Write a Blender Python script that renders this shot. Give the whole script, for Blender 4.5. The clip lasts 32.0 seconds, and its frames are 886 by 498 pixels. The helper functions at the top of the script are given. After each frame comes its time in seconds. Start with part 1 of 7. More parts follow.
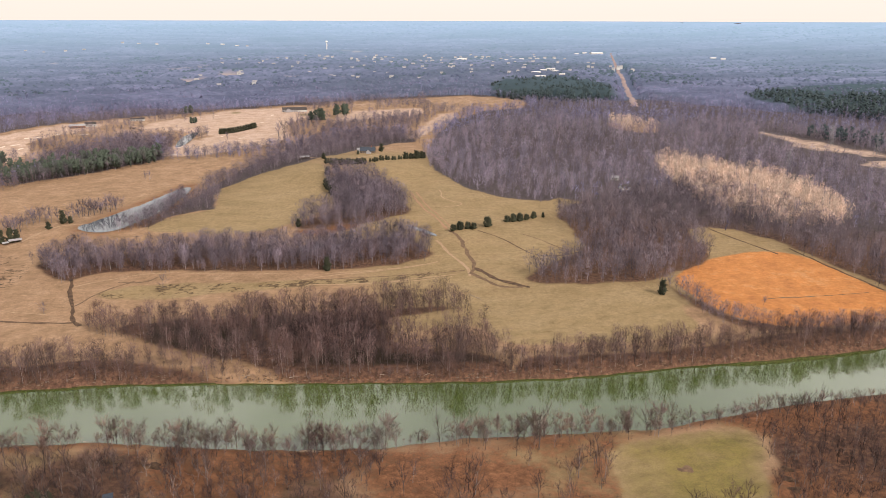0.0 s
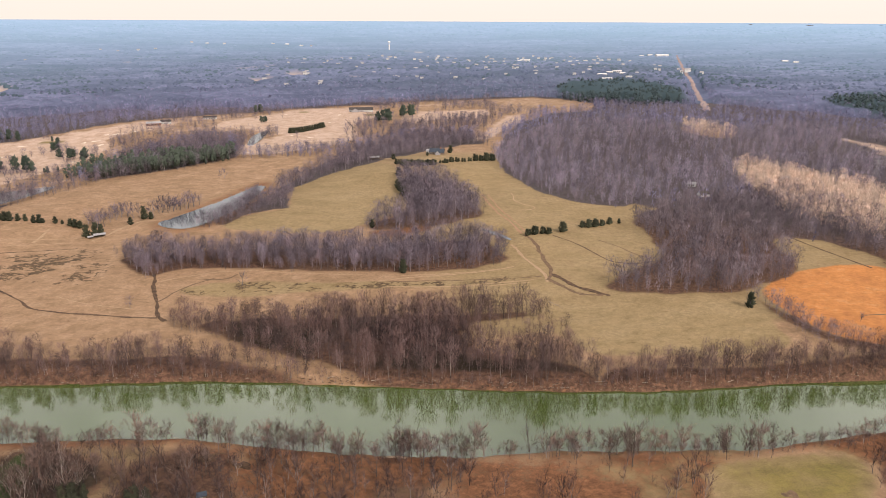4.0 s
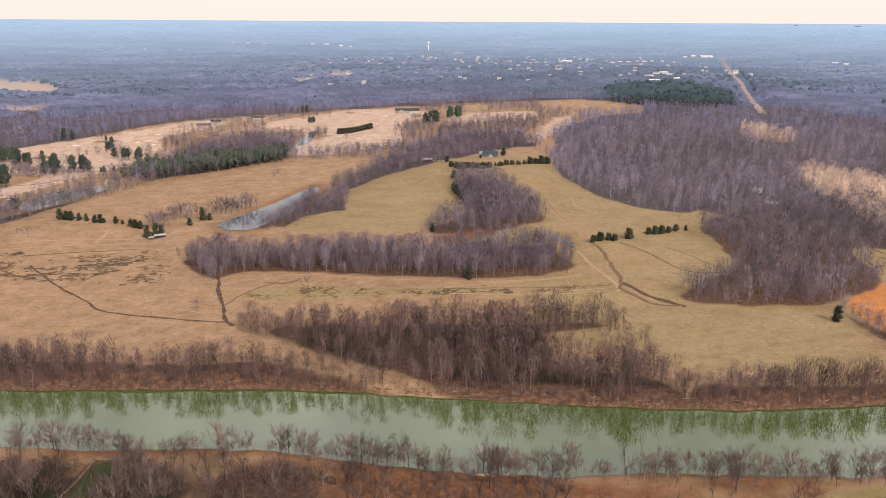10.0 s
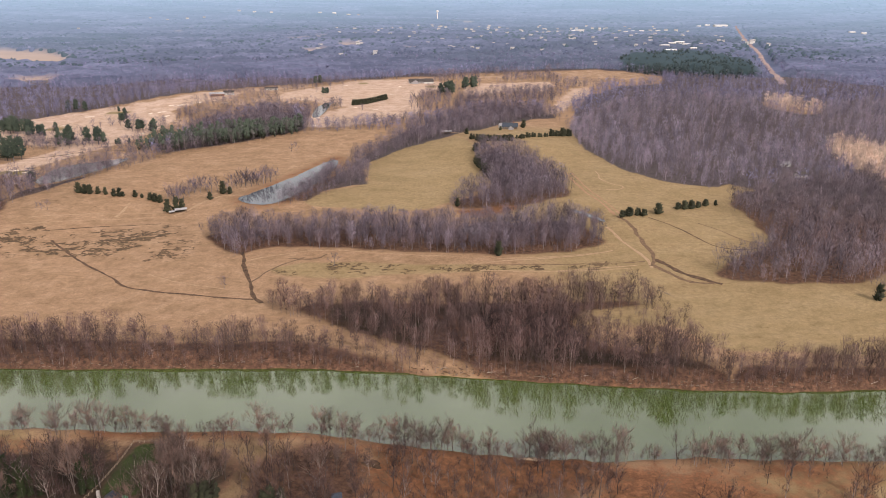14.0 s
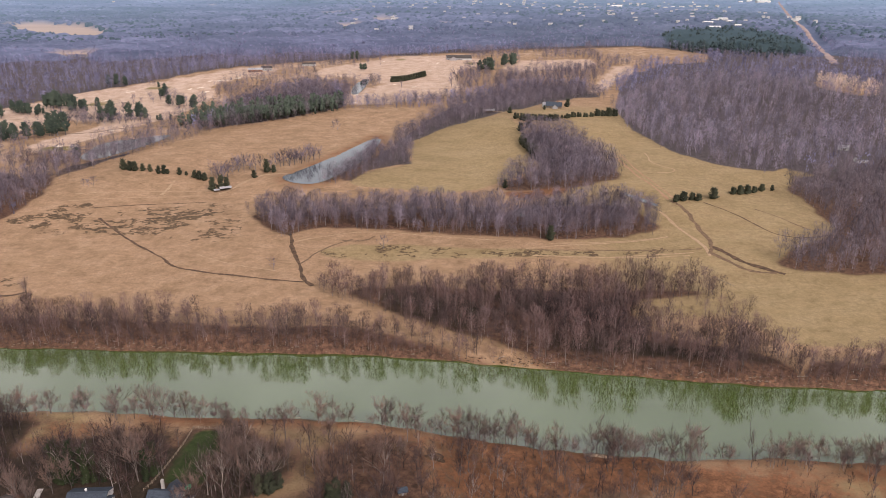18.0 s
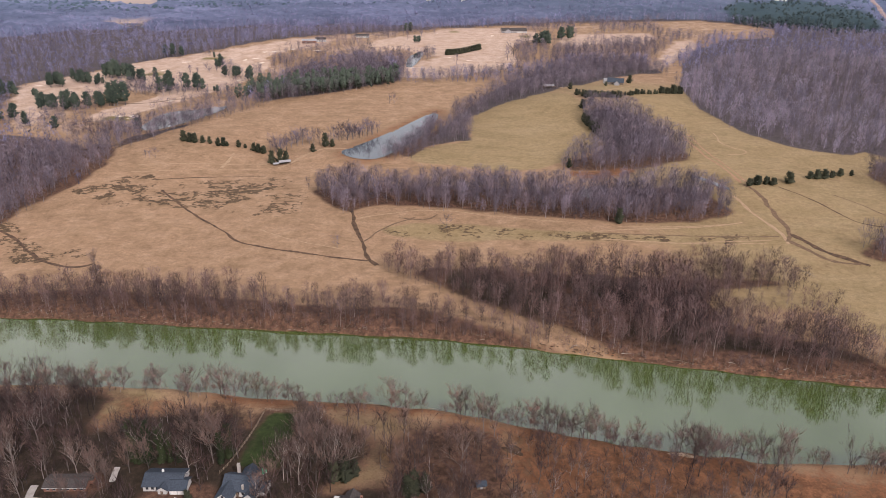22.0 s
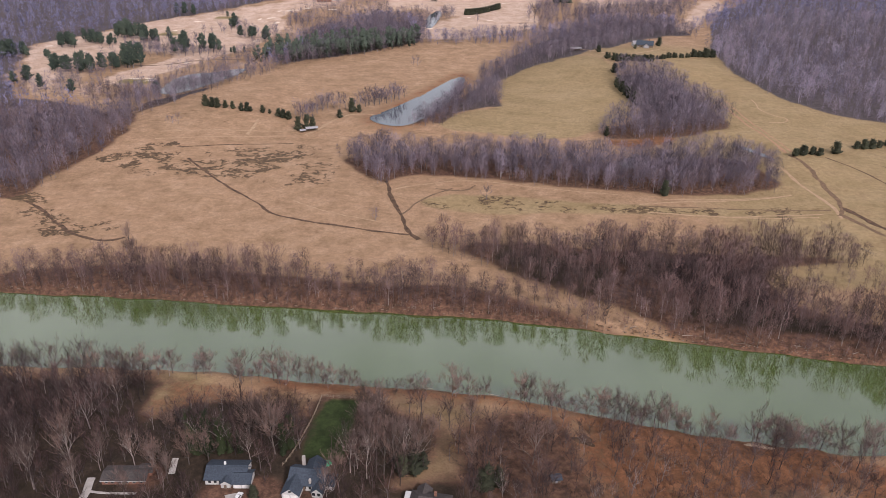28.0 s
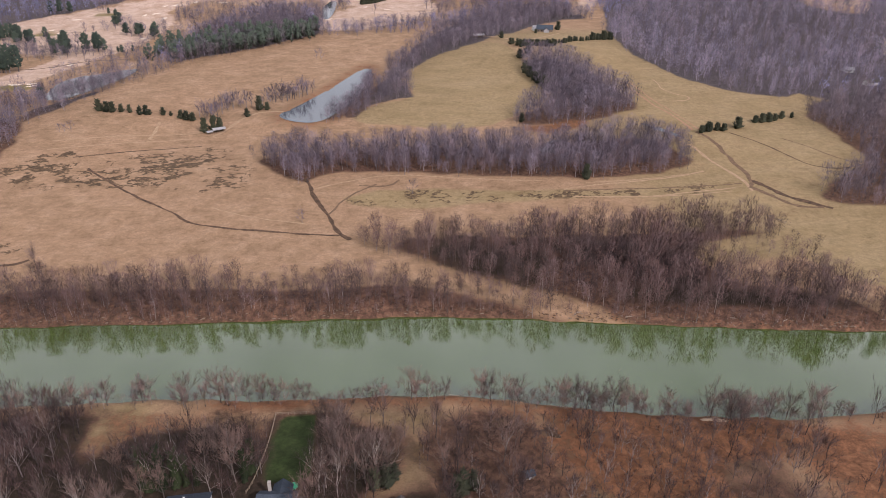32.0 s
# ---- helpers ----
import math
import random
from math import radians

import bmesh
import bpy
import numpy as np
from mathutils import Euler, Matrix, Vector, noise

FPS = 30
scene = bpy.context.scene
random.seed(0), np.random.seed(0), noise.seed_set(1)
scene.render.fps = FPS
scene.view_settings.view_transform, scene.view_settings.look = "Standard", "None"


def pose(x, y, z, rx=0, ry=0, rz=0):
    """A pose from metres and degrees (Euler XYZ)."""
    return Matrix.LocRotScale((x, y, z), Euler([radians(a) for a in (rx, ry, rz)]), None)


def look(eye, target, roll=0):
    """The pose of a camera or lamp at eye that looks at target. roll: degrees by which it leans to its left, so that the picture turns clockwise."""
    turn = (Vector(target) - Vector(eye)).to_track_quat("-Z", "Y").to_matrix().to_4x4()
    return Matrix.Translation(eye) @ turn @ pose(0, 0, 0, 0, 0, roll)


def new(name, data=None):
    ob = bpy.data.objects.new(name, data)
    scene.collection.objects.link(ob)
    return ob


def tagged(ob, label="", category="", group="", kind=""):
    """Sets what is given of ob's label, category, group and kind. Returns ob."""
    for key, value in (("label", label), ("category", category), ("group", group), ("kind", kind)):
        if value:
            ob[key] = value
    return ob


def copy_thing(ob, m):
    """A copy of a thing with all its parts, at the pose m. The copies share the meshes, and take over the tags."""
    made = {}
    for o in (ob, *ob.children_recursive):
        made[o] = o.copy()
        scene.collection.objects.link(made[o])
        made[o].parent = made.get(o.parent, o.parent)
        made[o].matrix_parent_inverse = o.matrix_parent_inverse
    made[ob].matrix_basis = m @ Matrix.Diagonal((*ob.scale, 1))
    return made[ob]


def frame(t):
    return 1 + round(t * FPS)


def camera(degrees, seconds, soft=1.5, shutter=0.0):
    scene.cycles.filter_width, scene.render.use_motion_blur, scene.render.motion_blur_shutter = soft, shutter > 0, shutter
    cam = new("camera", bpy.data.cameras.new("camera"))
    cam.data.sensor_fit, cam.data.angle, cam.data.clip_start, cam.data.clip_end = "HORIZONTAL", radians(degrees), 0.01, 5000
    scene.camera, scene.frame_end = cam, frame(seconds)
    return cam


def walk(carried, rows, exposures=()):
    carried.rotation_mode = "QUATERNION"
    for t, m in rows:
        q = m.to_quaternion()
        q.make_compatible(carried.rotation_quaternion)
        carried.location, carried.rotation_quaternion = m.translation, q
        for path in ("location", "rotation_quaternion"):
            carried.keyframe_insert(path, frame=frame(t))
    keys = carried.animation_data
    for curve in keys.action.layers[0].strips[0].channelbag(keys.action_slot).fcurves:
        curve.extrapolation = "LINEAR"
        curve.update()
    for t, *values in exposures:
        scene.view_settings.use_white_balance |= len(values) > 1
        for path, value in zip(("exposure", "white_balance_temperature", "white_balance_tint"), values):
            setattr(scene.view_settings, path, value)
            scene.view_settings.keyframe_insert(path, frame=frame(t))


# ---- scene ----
# ---------------------------------------------------------------- camera
# seconds, eye x y z, heading, tilt, roll
ROWS = [
    (0.0, -0.0, -0.0, 195.0, -11.13, -17.55, 0.20),
    (0.5, -2.0, 1.3, 195.2, -9.37, -17.54, 0.18),
    (1.0, -4.0, 2.5, 195.3, -8.24, -17.52, 0.22),
    (1.5, -6.1, 3.8, 195.4, -8.15, -17.53, 0.23),
    (2.0, -8.3, 5.0, 195.5, -7.94, -17.52, 0.24),
    (2.5, -10.6, 6.2, 195.5, -7.55, -17.52, 0.24),
    (3.0, -12.8, 7.4, 195.5, -7.08, -17.52, 0.21),
    (3.5, -15.2, 8.6, 195.4, -6.98, -17.52, 0.29),
    (5.5, -24.5, 13.6, 195.5, -5.84, -17.52, 0.41),
    (6.0, -26.8, 14.8, 195.5, -5.31, -17.52, 0.42),
    (6.5, -28.9, 16.0, 195.5, -5.06, -17.52, 0.43),
    (7.0, -31.1, 17.3, 195.5, -4.99, -17.51, 0.42),
    (7.5, -33.2, 18.6, 195.5, -4.93, -17.50, 0.43),
    (8.0, -35.3, 20.0, 195.5, -4.87, -17.51, 0.40),
    (8.5, -37.5, 21.4, 195.5, -4.77, -17.51, 0.39),
    (9.0, -39.6, 22.9, 195.5, -4.60, -17.51, 0.39),
    (9.5, -41.8, 24.5, 195.4, -4.45, -17.50, 0.40),
    (10.0, -44.0, 26.1, 195.4, -4.40, -17.51, 0.37),
    (10.5, -46.1, 27.7, 195.4, -3.99, -17.52, 0.39),
    (11.0, -48.3, 29.3, 195.4, -3.93, -17.52, 0.38),
    (11.5, -50.4, 30.8, 195.3, -3.95, -17.58, 0.39),
    (12.0, -52.5, 32.4, 195.3, -3.95, -17.63, 0.32),
    (12.5, -54.6, 34.0, 195.3, -3.96, -17.80, 0.32),
    (13.0, -56.8, 35.6, 195.2, -3.96, -18.37, 0.34),
    (13.5, -59.0, 37.2, 195.1, -4.01, -19.05, 0.34),
    (14.0, -61.2, 38.8, 195.1, -4.03, -19.74, 0.37),
    (14.5, -63.4, 40.4, 195.1, -4.08, -20.44, 0.41),
    (16.5, -72.0, 46.8, 195.5, -3.02, -21.00, 0.41),
    (17.0, -74.1, 48.4, 195.6, -2.64, -21.04, 0.46),
    (17.5, -76.1, 50.1, 195.7, -2.24, -21.17, 0.44),
    (18.0, -78.1, 51.7, 195.8, -1.88, -21.56, 0.47),
    (18.5, -80.2, 53.4, 195.9, -1.83, -21.89, 0.47),
    (19.0, -82.3, 55.1, 195.9, -1.84, -22.12, 0.48),
    (19.5, -84.5, 56.7, 195.9, -1.59, -22.38, 0.50),
    (20.0, -86.8, 58.3, 195.8, -1.11, -22.62, 0.54),
    (20.5, -89.0, 59.8, 195.7, -0.16, -22.84, 0.58),
    (21.0, -91.1, 61.4, 195.6, 0.72, -23.11, 0.61),
    (21.5, -93.1, 63.0, 195.6, 1.33, -23.38, 0.62),
    (22.0, -95.2, 64.5, 195.6, 1.42, -23.64, 0.62),
    (22.5, -97.2, 66.1, 195.7, 1.42, -23.90, 0.63),
    (23.0, -99.3, 67.5, 195.8, 1.39, -24.16, 0.64),
    (23.5, -101.5, 69.0, 195.9, 1.36, -24.43, 0.66),
    (24.0, -103.7, 70.4, 196.0, 1.37, -24.73, 0.71),
    (24.5, -105.8, 71.8, 196.2, 1.36, -25.00, 0.72),
    (25.0, -107.9, 73.2, 196.3, 1.40, -25.22, 0.77),
    (25.5, -110.2, 74.6, 196.3, 1.41, -25.43, 0.79),
    (27.5, -119.8, 80.1, 196.4, 1.40, -26.44, 0.87),
    (28.0, -122.2, 81.5, 196.4, 1.42, -26.70, 0.87),
    (28.5, -124.6, 82.8, 196.4, 1.43, -26.96, 0.86),
    (29.0, -127.1, 84.0, 196.3, 1.40, -27.23, 0.88),
    (29.5, -129.5, 85.2, 196.4, 1.38, -27.49, 0.90),
    (30.0, -131.9, 86.5, 196.4, 1.38, -27.64, 0.93),
    (30.5, -134.2, 87.8, 196.4, 1.34, -27.64, 0.97),
    (31.0, -136.5, 89.1, 196.5, -0.01, -27.60, 0.95),
    (31.5, -139.0, 90.4, 196.6, -3.80, -27.55, 0.83),
    (32.0, -141.6, 91.6, 196.8, -7.23, -27.50, 0.68),
]

cam = camera(61.85, 32.0, soft=0.62)
walk(cam, [(t, pose(x, y, z) @ pose(0, 0, 0, 90 + tilt, 0, head) @ pose(0, 0, 0, 0, 0, roll))
           for t, x, y, z, head, tilt, roll in ROWS],
     [(0.0, 0.03, 6500, 10), (12.0, 0.0, 6450, 12), (17.0, -0.04, 6250, 13), (24.0, -0.07, 5950, 14), (32.0, -0.10, 5850, 15)])

# ---------------------------------------------------------------- sky and sun
SUN_HEIGHT, SUN_TURN = 42.0, 200.0      # degrees above the horizon, compass turn
world = bpy.data.worlds.new("sky")
scene.world = world
world.use_nodes = True
wn = world.node_tree
wn.nodes.clear()
sky = wn.nodes.new("ShaderNodeTexSky")
sky.sky_type = 'NISHITA'
sky.sun_disc = False
sky.sun_elevation, sky.sun_rotation = radians(SUN_HEIGHT), radians(SUN_TURN)
sky.air_density, sky.dust_density, sky.ozone_density = 1.0, 4.0, 1.0
back_sky = wn.nodes.new("ShaderNodeBackground")
back_sky.inputs["Strength"].default_value = 0.05
way_up = wn.nodes.new("ShaderNodeTexCoord")
parts_of = wn.nodes.new("ShaderNodeSeparateXYZ")
wn.links.new(way_up.outputs["Generated"], parts_of.inputs[0])
veil = wn.nodes.new("ShaderNodeValToRGB")            # cream at the horizon, blue-white cloud above
stops = veil.color_ramp.elements
stops.new(0.5), stops.new(0.5), stops.new(0.5)
for stop, (at, colour) in zip(stops, ((0.0, (0.86, 0.722, 0.64, 1)), (0.05, (0.84, 0.720, 0.645, 1)), (0.42, (0.98, 0.91, 0.82, 1)), (0.68, (0.60, 0.575, 0.55, 1)), (1.0, (0.40, 0.40, 0.45, 1)))):
    stop.position, stop.color = at, colour
wn.links.new(parts_of.outputs["Z"], veil.inputs[0])
puffs = wn.nodes.new("ShaderNodeTexNoise")
puffs.inputs["Scale"].default_value, puffs.inputs["Detail"].default_value = 3.2, 4
wn.links.new(way_up.outputs["Generated"], puffs.inputs["Vector"])
puff_tone = wn.nodes.new("ShaderNodeMapRange")
puff_tone.inputs[1].default_value, puff_tone.inputs[2].default_value = 0.35, 0.65
puff_tone.inputs[3].default_value, puff_tone.inputs[4].default_value = 0.75, 1.5
wn.links.new(puffs.outputs["Fac"], puff_tone.inputs[0])
cloud = wn.nodes.new("ShaderNodeBackground")
wn.links.new(veil.outputs[0], cloud.inputs["Color"])
high_up = wn.nodes.new("ShaderNodeMapRange")          # cloud breaks only above the hazy rim
high_up.inputs[1].default_value, high_up.inputs[2].default_value = 0.08, 0.32
wn.links.new(parts_of.outputs["Z"], high_up.inputs[0])
thick = wn.nodes.new("ShaderNodeMix")
thick.inputs[2].default_value = 1.2
wn.links.new(high_up.outputs[0], thick.inputs[0])
wn.links.new(puff_tone.outputs[0], thick.inputs[3])
wn.links.new(thick.outputs[0], cloud.inputs["Strength"])
add = wn.nodes.new("ShaderNodeAddShader")
wout = wn.nodes.new("ShaderNodeOutputWorld")
wn.links.new(sky.outputs[0], back_sky.inputs[0])
wn.links.new(back_sky.outputs[0], add.inputs[0])
wn.links.new(cloud.outputs[0], add.inputs[1])
wn.links.new(add.outputs[0], wout.inputs[0])
sun = new("sun", bpy.data.lights.new("sun", 'SUN'))
sun.data.energy, sun.data.angle, sun.data.color = 3.6, radians(4), (1.0, 0.865, 0.795)
sun.matrix_world = look((200, -300, 300), (0, 0, 0))

# ---------------------------------------------------------------- materials
def nodes_of(name, rough=0.9):
    m = bpy.data.materials.new(name)
    m.use_nodes = True
    nt = m.node_tree
    b = nt.nodes["Principled BSDF"]
    b.inputs["Roughness"].default_value = rough
    b.inputs["Specular IOR Level"].default_value = 0.2
    return m, nt, b


def node(nt, kind, **values):
    n = nt.nodes.new(kind)
    for k, v in values.items():
        n.inputs[k.replace("_", " ")].default_value = v
    return n


def noise_node(nt, scale, detail=4.0, rough=0.6, world_space=True, stretch=None):
    n = node(nt, "ShaderNodeTexNoise", Scale=scale, Detail=detail, Roughness=rough)
    if world_space:
        g = nt.nodes.new("ShaderNodeNewGeometry")
        if stretch:
            v = nt.nodes.new("ShaderNodeVectorMath")
            v.operation = 'MULTIPLY'
            v.inputs[1].default_value = stretch
            nt.links.new(g.outputs["Position"], v.inputs[0])
            nt.links.new(v.outputs[0], n.inputs["Vector"])
        else:
            nt.links.new(g.outputs["Position"], n.inputs["Vector"])
    return n.outputs["Fac"]


def ramp(nt, fac, *stops):
    r = nt.nodes.new("ShaderNodeValToRGB")
    e = r.color_ramp.elements
    while len(e) < len(stops):
        e.new(0.5)
    for k, (p, c) in enumerate(stops):
        e[k].position = p
        e[k].color = (*c, 1) if len(c) == 3 else c
    nt.links.new(fac, r.inputs[0])
    return r.outputs[0]


def mixed(nt, fac, a, b, kind='MIX'):
    n = nt.nodes.new("ShaderNodeMix")
    n.data_type = 'RGBA'
    n.blend_type = kind
    for sock, v in ((n.inputs[0], fac), (n.inputs[6], a), (n.inputs[7], b)):
        if isinstance(v, (int, float)):
            sock.default_value = v
        elif isinstance(v, tuple):
            sock.default_value = (*v, 1)
        else:
            nt.links.new(v, sock)
    return n.outputs[2]


def sums(nt, op, a, b, clamp=False):
    n = nt.nodes.new("ShaderNodeMath")
    n.operation, n.use_clamp = op, clamp
    for sock, v in ((n.inputs[0], a), (n.inputs[1], b)):
        if isinstance(v, (int, float)):
            sock.default_value = v
        else:
            nt.links.new(v, sock)
    return n.outputs[0]


def bumped(nt, b, height, strength, distance):
    n = node(nt, "ShaderNodeBump", Strength=strength, Distance=distance)
    nt.links.new(height, n.inputs["Height"])
    nt.links.new(n.outputs[0], b.inputs["Normal"])


def ground_material():
    m, nt, b = nodes_of("pasture_and_woodland_floor", 0.95)
    a1 = nt.nodes.new("ShaderNodeAttribute"); a1.attribute_name = "cover_a"
    a2 = nt.nodes.new("ShaderNodeAttribute"); a2.attribute_name = "cover_b"
    s1 = nt.nodes.new("ShaderNodeSeparateColor"); nt.links.new(a1.outputs["Color"], s1.inputs[0])
    s2 = nt.nodes.new("ShaderNodeSeparateColor"); nt.links.new(a2.outputs["Color"], s2.inputs[0])
    big, mid, fine = noise_node(nt, 0.012, 5), noise_node(nt, 0.07, 6, 0.65), noise_node(nt, 0.33, 8, 0.74)
    streak = noise_node(nt, 0.035, 6, 0.66, stretch=(0.7, 1.15, 1))

    def edge(mask, w=0.5):
        """Breaks a soft border up by the grain of the ground."""
        v = sums(nt, 'ADD', mask, sums(nt, 'MULTIPLY', sums(nt, 'SUBTRACT', sums(nt, 'ADD', mid, sums(nt, 'MULTIPLY', sums(nt, 'SUBTRACT', fine, 0.5), 0.9)), 0.5), w))
        r = nt.nodes.new("ShaderNodeMapRange")
        r.inputs[1].default_value, r.inputs[2].default_value = 0.3, 0.7
        nt.links.new(v, r.inputs[0])
        return r.outputs[0]

    dry = ramp(nt, mid, (0.3, (0.238, 0.147, 0.086)), (0.5, (0.342, 0.214, 0.130)), (0.70, (0.440, 0.292, 0.190)))
    dry = mixed(nt, sums(nt, 'MULTIPLY', streak, 0.45), dry, (0.27, 0.175, 0.09))
    green = ramp(nt, streak, (0.3, (0.236, 0.168, 0.082)), (0.5, (0.288, 0.208, 0.106)), (0.75, (0.330, 0.244, 0.134)))
    c = mixed(nt, edge(s1.outputs[0]), dry, green)
    orange = ramp(nt, mid, (0.3, (0.40, 0.155, 0.05)), (0.55, (0.53, 0.215, 0.062)), (0.75, (0.54, 0.28, 0.12)))
    c = mixed(nt, edge(s1.outputs[1]), c, orange)
    litter = ramp(nt, fine, (0.3, (0.034, 0.018, 0.014)), (0.5, (0.098, 0.048, 0.034)), (0.7, (0.19, 0.100, 0.066)))
    # far wood floor: shade between crowns painted in as dark purple-grey litter
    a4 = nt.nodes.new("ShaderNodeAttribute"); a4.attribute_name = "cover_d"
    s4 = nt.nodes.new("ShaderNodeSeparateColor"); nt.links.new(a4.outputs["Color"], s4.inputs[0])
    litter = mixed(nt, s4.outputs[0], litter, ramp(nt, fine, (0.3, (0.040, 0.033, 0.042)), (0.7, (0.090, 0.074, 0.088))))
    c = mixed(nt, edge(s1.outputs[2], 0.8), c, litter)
    pale = ramp(nt, mid, (0.3, (0.40, 0.27, 0.19)), (0.55, (0.54, 0.395, 0.305)), (0.75, (0.61, 0.465, 0.37)))
    c = mixed(nt, edge(s2.outputs[0]), c, pale)
    dirt = ramp(nt, fine, (0.3, (0.10, 0.043, 0.022)), (0.55, (0.19, 0.080, 0.038)), (0.75, (0.27, 0.135, 0.070)))
    c = mixed(nt, edge(s2.outputs[1], 1.0), c, dirt)
    lawn = ramp(nt, fine, (0.3, (0.008, 0.026, 0.003)), (0.7, (0.018, 0.046, 0.007)))
    c = mixed(nt, edge(s2.outputs[2], 0.15), c, lawn)
    a3 = nt.nodes.new("ShaderNodeAttribute"); a3.attribute_name = "cover_c"
    s3 = nt.nodes.new("ShaderNodeSeparateColor"); nt.links.new(a3.outputs["Color"], s3.inputs[0])
    veins = ramp(nt, noise_node(nt, 0.075, 8, 0.66, stretch=(0.8, 1.2, 1)), (0.42, (0, 0, 0)), (0.475, (1, 1, 1)), (0.53, (0, 0, 0)))
    pools = ramp(nt, noise_node(nt, 0.06, 7, 0.7), (0.575, (0, 0, 0)), (0.61, (1, 1, 1)))
    part_of = ramp(nt, noise_node(nt, 0.03, 4, 0.6), (0.40, (0, 0, 0)), (0.52, (1, 1, 1)))
    blotch = sums(nt, 'MAXIMUM', sums(nt, 'MULTIPLY', veins, part_of), sums(nt, 'MULTIPLY', pools, 0.8))
    wet = ramp(nt, sums(nt, 'MULTIPLY', s3.outputs[0], blotch), (0.28, (0, 0, 0)), (0.45, (1, 1, 1)))
    c = mixed(nt, wet, c, ramp(nt, fine, (0.3, (0.042, 0.026, 0.015)), (0.7, (0.125, 0.080, 0.045))))
    # deep shade under the near woods, painted as a near-black floor
    tree_shade = ramp(nt, fine, (0.3, (0.006, 0.004, 0.004)), (0.55, (0.020, 0.0125, 0.011)), (0.75, (0.058, 0.035, 0.027)))
    c = mixed(nt, edge(s3.outputs[1], 1.2), c, tree_shade)
    c = mixed(nt, edge(s3.outputs[2], 0.5), c, ramp(nt, streak, (0.35, (0.12, 0.105, 0.028)), (0.6, (0.21, 0.165, 0.05))))
    c = mixed(nt, sums(nt, 'MULTIPLY', big, 0.5), c, mixed(nt, 0.5, c, (0.19, 0.145, 0.08)))
    worn = noise_node(nt, 0.16, 8, 0.72, stretch=(0.55, 1.0, 1))
    c = mixed(nt, 0.34, c, ramp(nt, worn, (0.34, (0.60, 0.60, 0.54)), (0.50, (1, 1, 1)), (0.66, (1.14, 1.10, 1.06))), 'MULTIPLY')
    scuff = ramp(nt, noise_node(nt, 0.045, 9, 0.78, stretch=(0.5, 1.3, 1)), (0.60, (1, 1, 1)), (0.68, (0.60, 0.57, 0.50)))
    c = mixed(nt, 0.7, c, scuff, 'MULTIPLY')
    tuft = ramp(nt, fine, (0.35, (0.58, 0.56, 0.55)), (0.62, (1.12, 1.12, 1.12)))
    c = mixed(nt, 0.55, c, tuft, 'MULTIPLY')
    c = mixed(nt, 0.4, c, ramp(nt, noise_node(nt, 1.4, 4, 0.7), (0.35, (0.55, 0.54, 0.53)), (0.65, (1.2, 1.2, 1.2))), 'MULTIPLY')
    nt.links.new(c, b.inputs["Base Color"])
    bumped(nt, b, fine, 0.5, 0.4)
    return m


def water_material(name, deep, rough, bump):
    m, nt, b = nodes_of(name, rough)
    b.inputs["Specular IOR Level"].default_value = 1.0
    b.inputs["IOR"].default_value = 1.8
    n = noise_node(nt, 0.02, 3)
    nt.links.new(ramp(nt, n, (0.35, deep), (0.7, tuple(v * 1.18 for v in deep))), b.inputs["Base Color"])
    bumped(nt, b, noise_node(nt, 0.35, 3, 0.5), bump, 0.25)
    return m


def bark_material(name, dark, light, twig, vary=1.0):
    """Bare wood: 'tree' carries a tint for each tree, and how much of it is stem."""
    m, nt, b = nodes_of(name, 0.9)
    a = nt.nodes.new("ShaderNodeAttribute"); a.attribute_name = "tree"
    s = nt.nodes.new("ShaderNodeSeparateColor"); nt.links.new(a.outputs["Color"], s.inputs[0])
    info = nt.nodes.new("ShaderNodeObjectInfo")
    grain = noise_node(nt, 0.7, 4)
    tint = sums(nt, 'FRACT', sums(nt, 'ADD', s.outputs[0], info.outputs["Random"]), 0)
    stem = ramp(nt, tint, (0.0, dark), (0.7, tuple((u + v) / 2 for u, v in zip(dark, light))), (1.0, light))
    fine = ramp(nt, tint, (0.0, tuple(v * (1 - 0.5 * vary) for v in twig)), (0.45, twig), (0.75, (twig[0] * 1.2, twig[1] * 1.08, twig[2])), (1.0, tuple(v * (1 + 0.5 * vary) for v in twig)))
    c = mixed(nt, s.outputs[1], fine, stem)
    c = mixed(nt, 0.5, c, ramp(nt, grain, (0.3, (0.6, 0.6, 0.6)), (0.7, (1.15, 1.12, 1.1))), 'MULTIPLY')
    nt.links.new(c, b.inputs["Base Color"])
    return m


def leaf_material(name, dark, light):
    m, nt, b = nodes_of(name, 0.75)
    info = nt.nodes.new("ShaderNodeObjectInfo")
    geo = nt.nodes.new("ShaderNodeNewGeometry")
    v = sums(nt, 'MULTIPLY', sums(nt, 'ADD', geo.outputs["Random Per Island"], info.outputs["Random"]), 0.5)
    nt.links.new(ramp(nt, v, (0.2, dark), (0.8, light)), b.inputs["Base Color"])
    return m


def plain_material(name, a, b2, scale=1.0, rough=0.8, metal=0.0, bump=0.0):
    m, nt, b = nodes_of(name, rough)
    b.inputs["Metallic"].default_value = metal
    n = noise_node(nt, scale, 5, 0.65)
    nt.links.new(ramp(nt, n, (0.3, a), (0.7, b2)), b.inputs["Base Color"])
    if bump:
        bumped(nt, b, n, bump, 0.05)
    return m


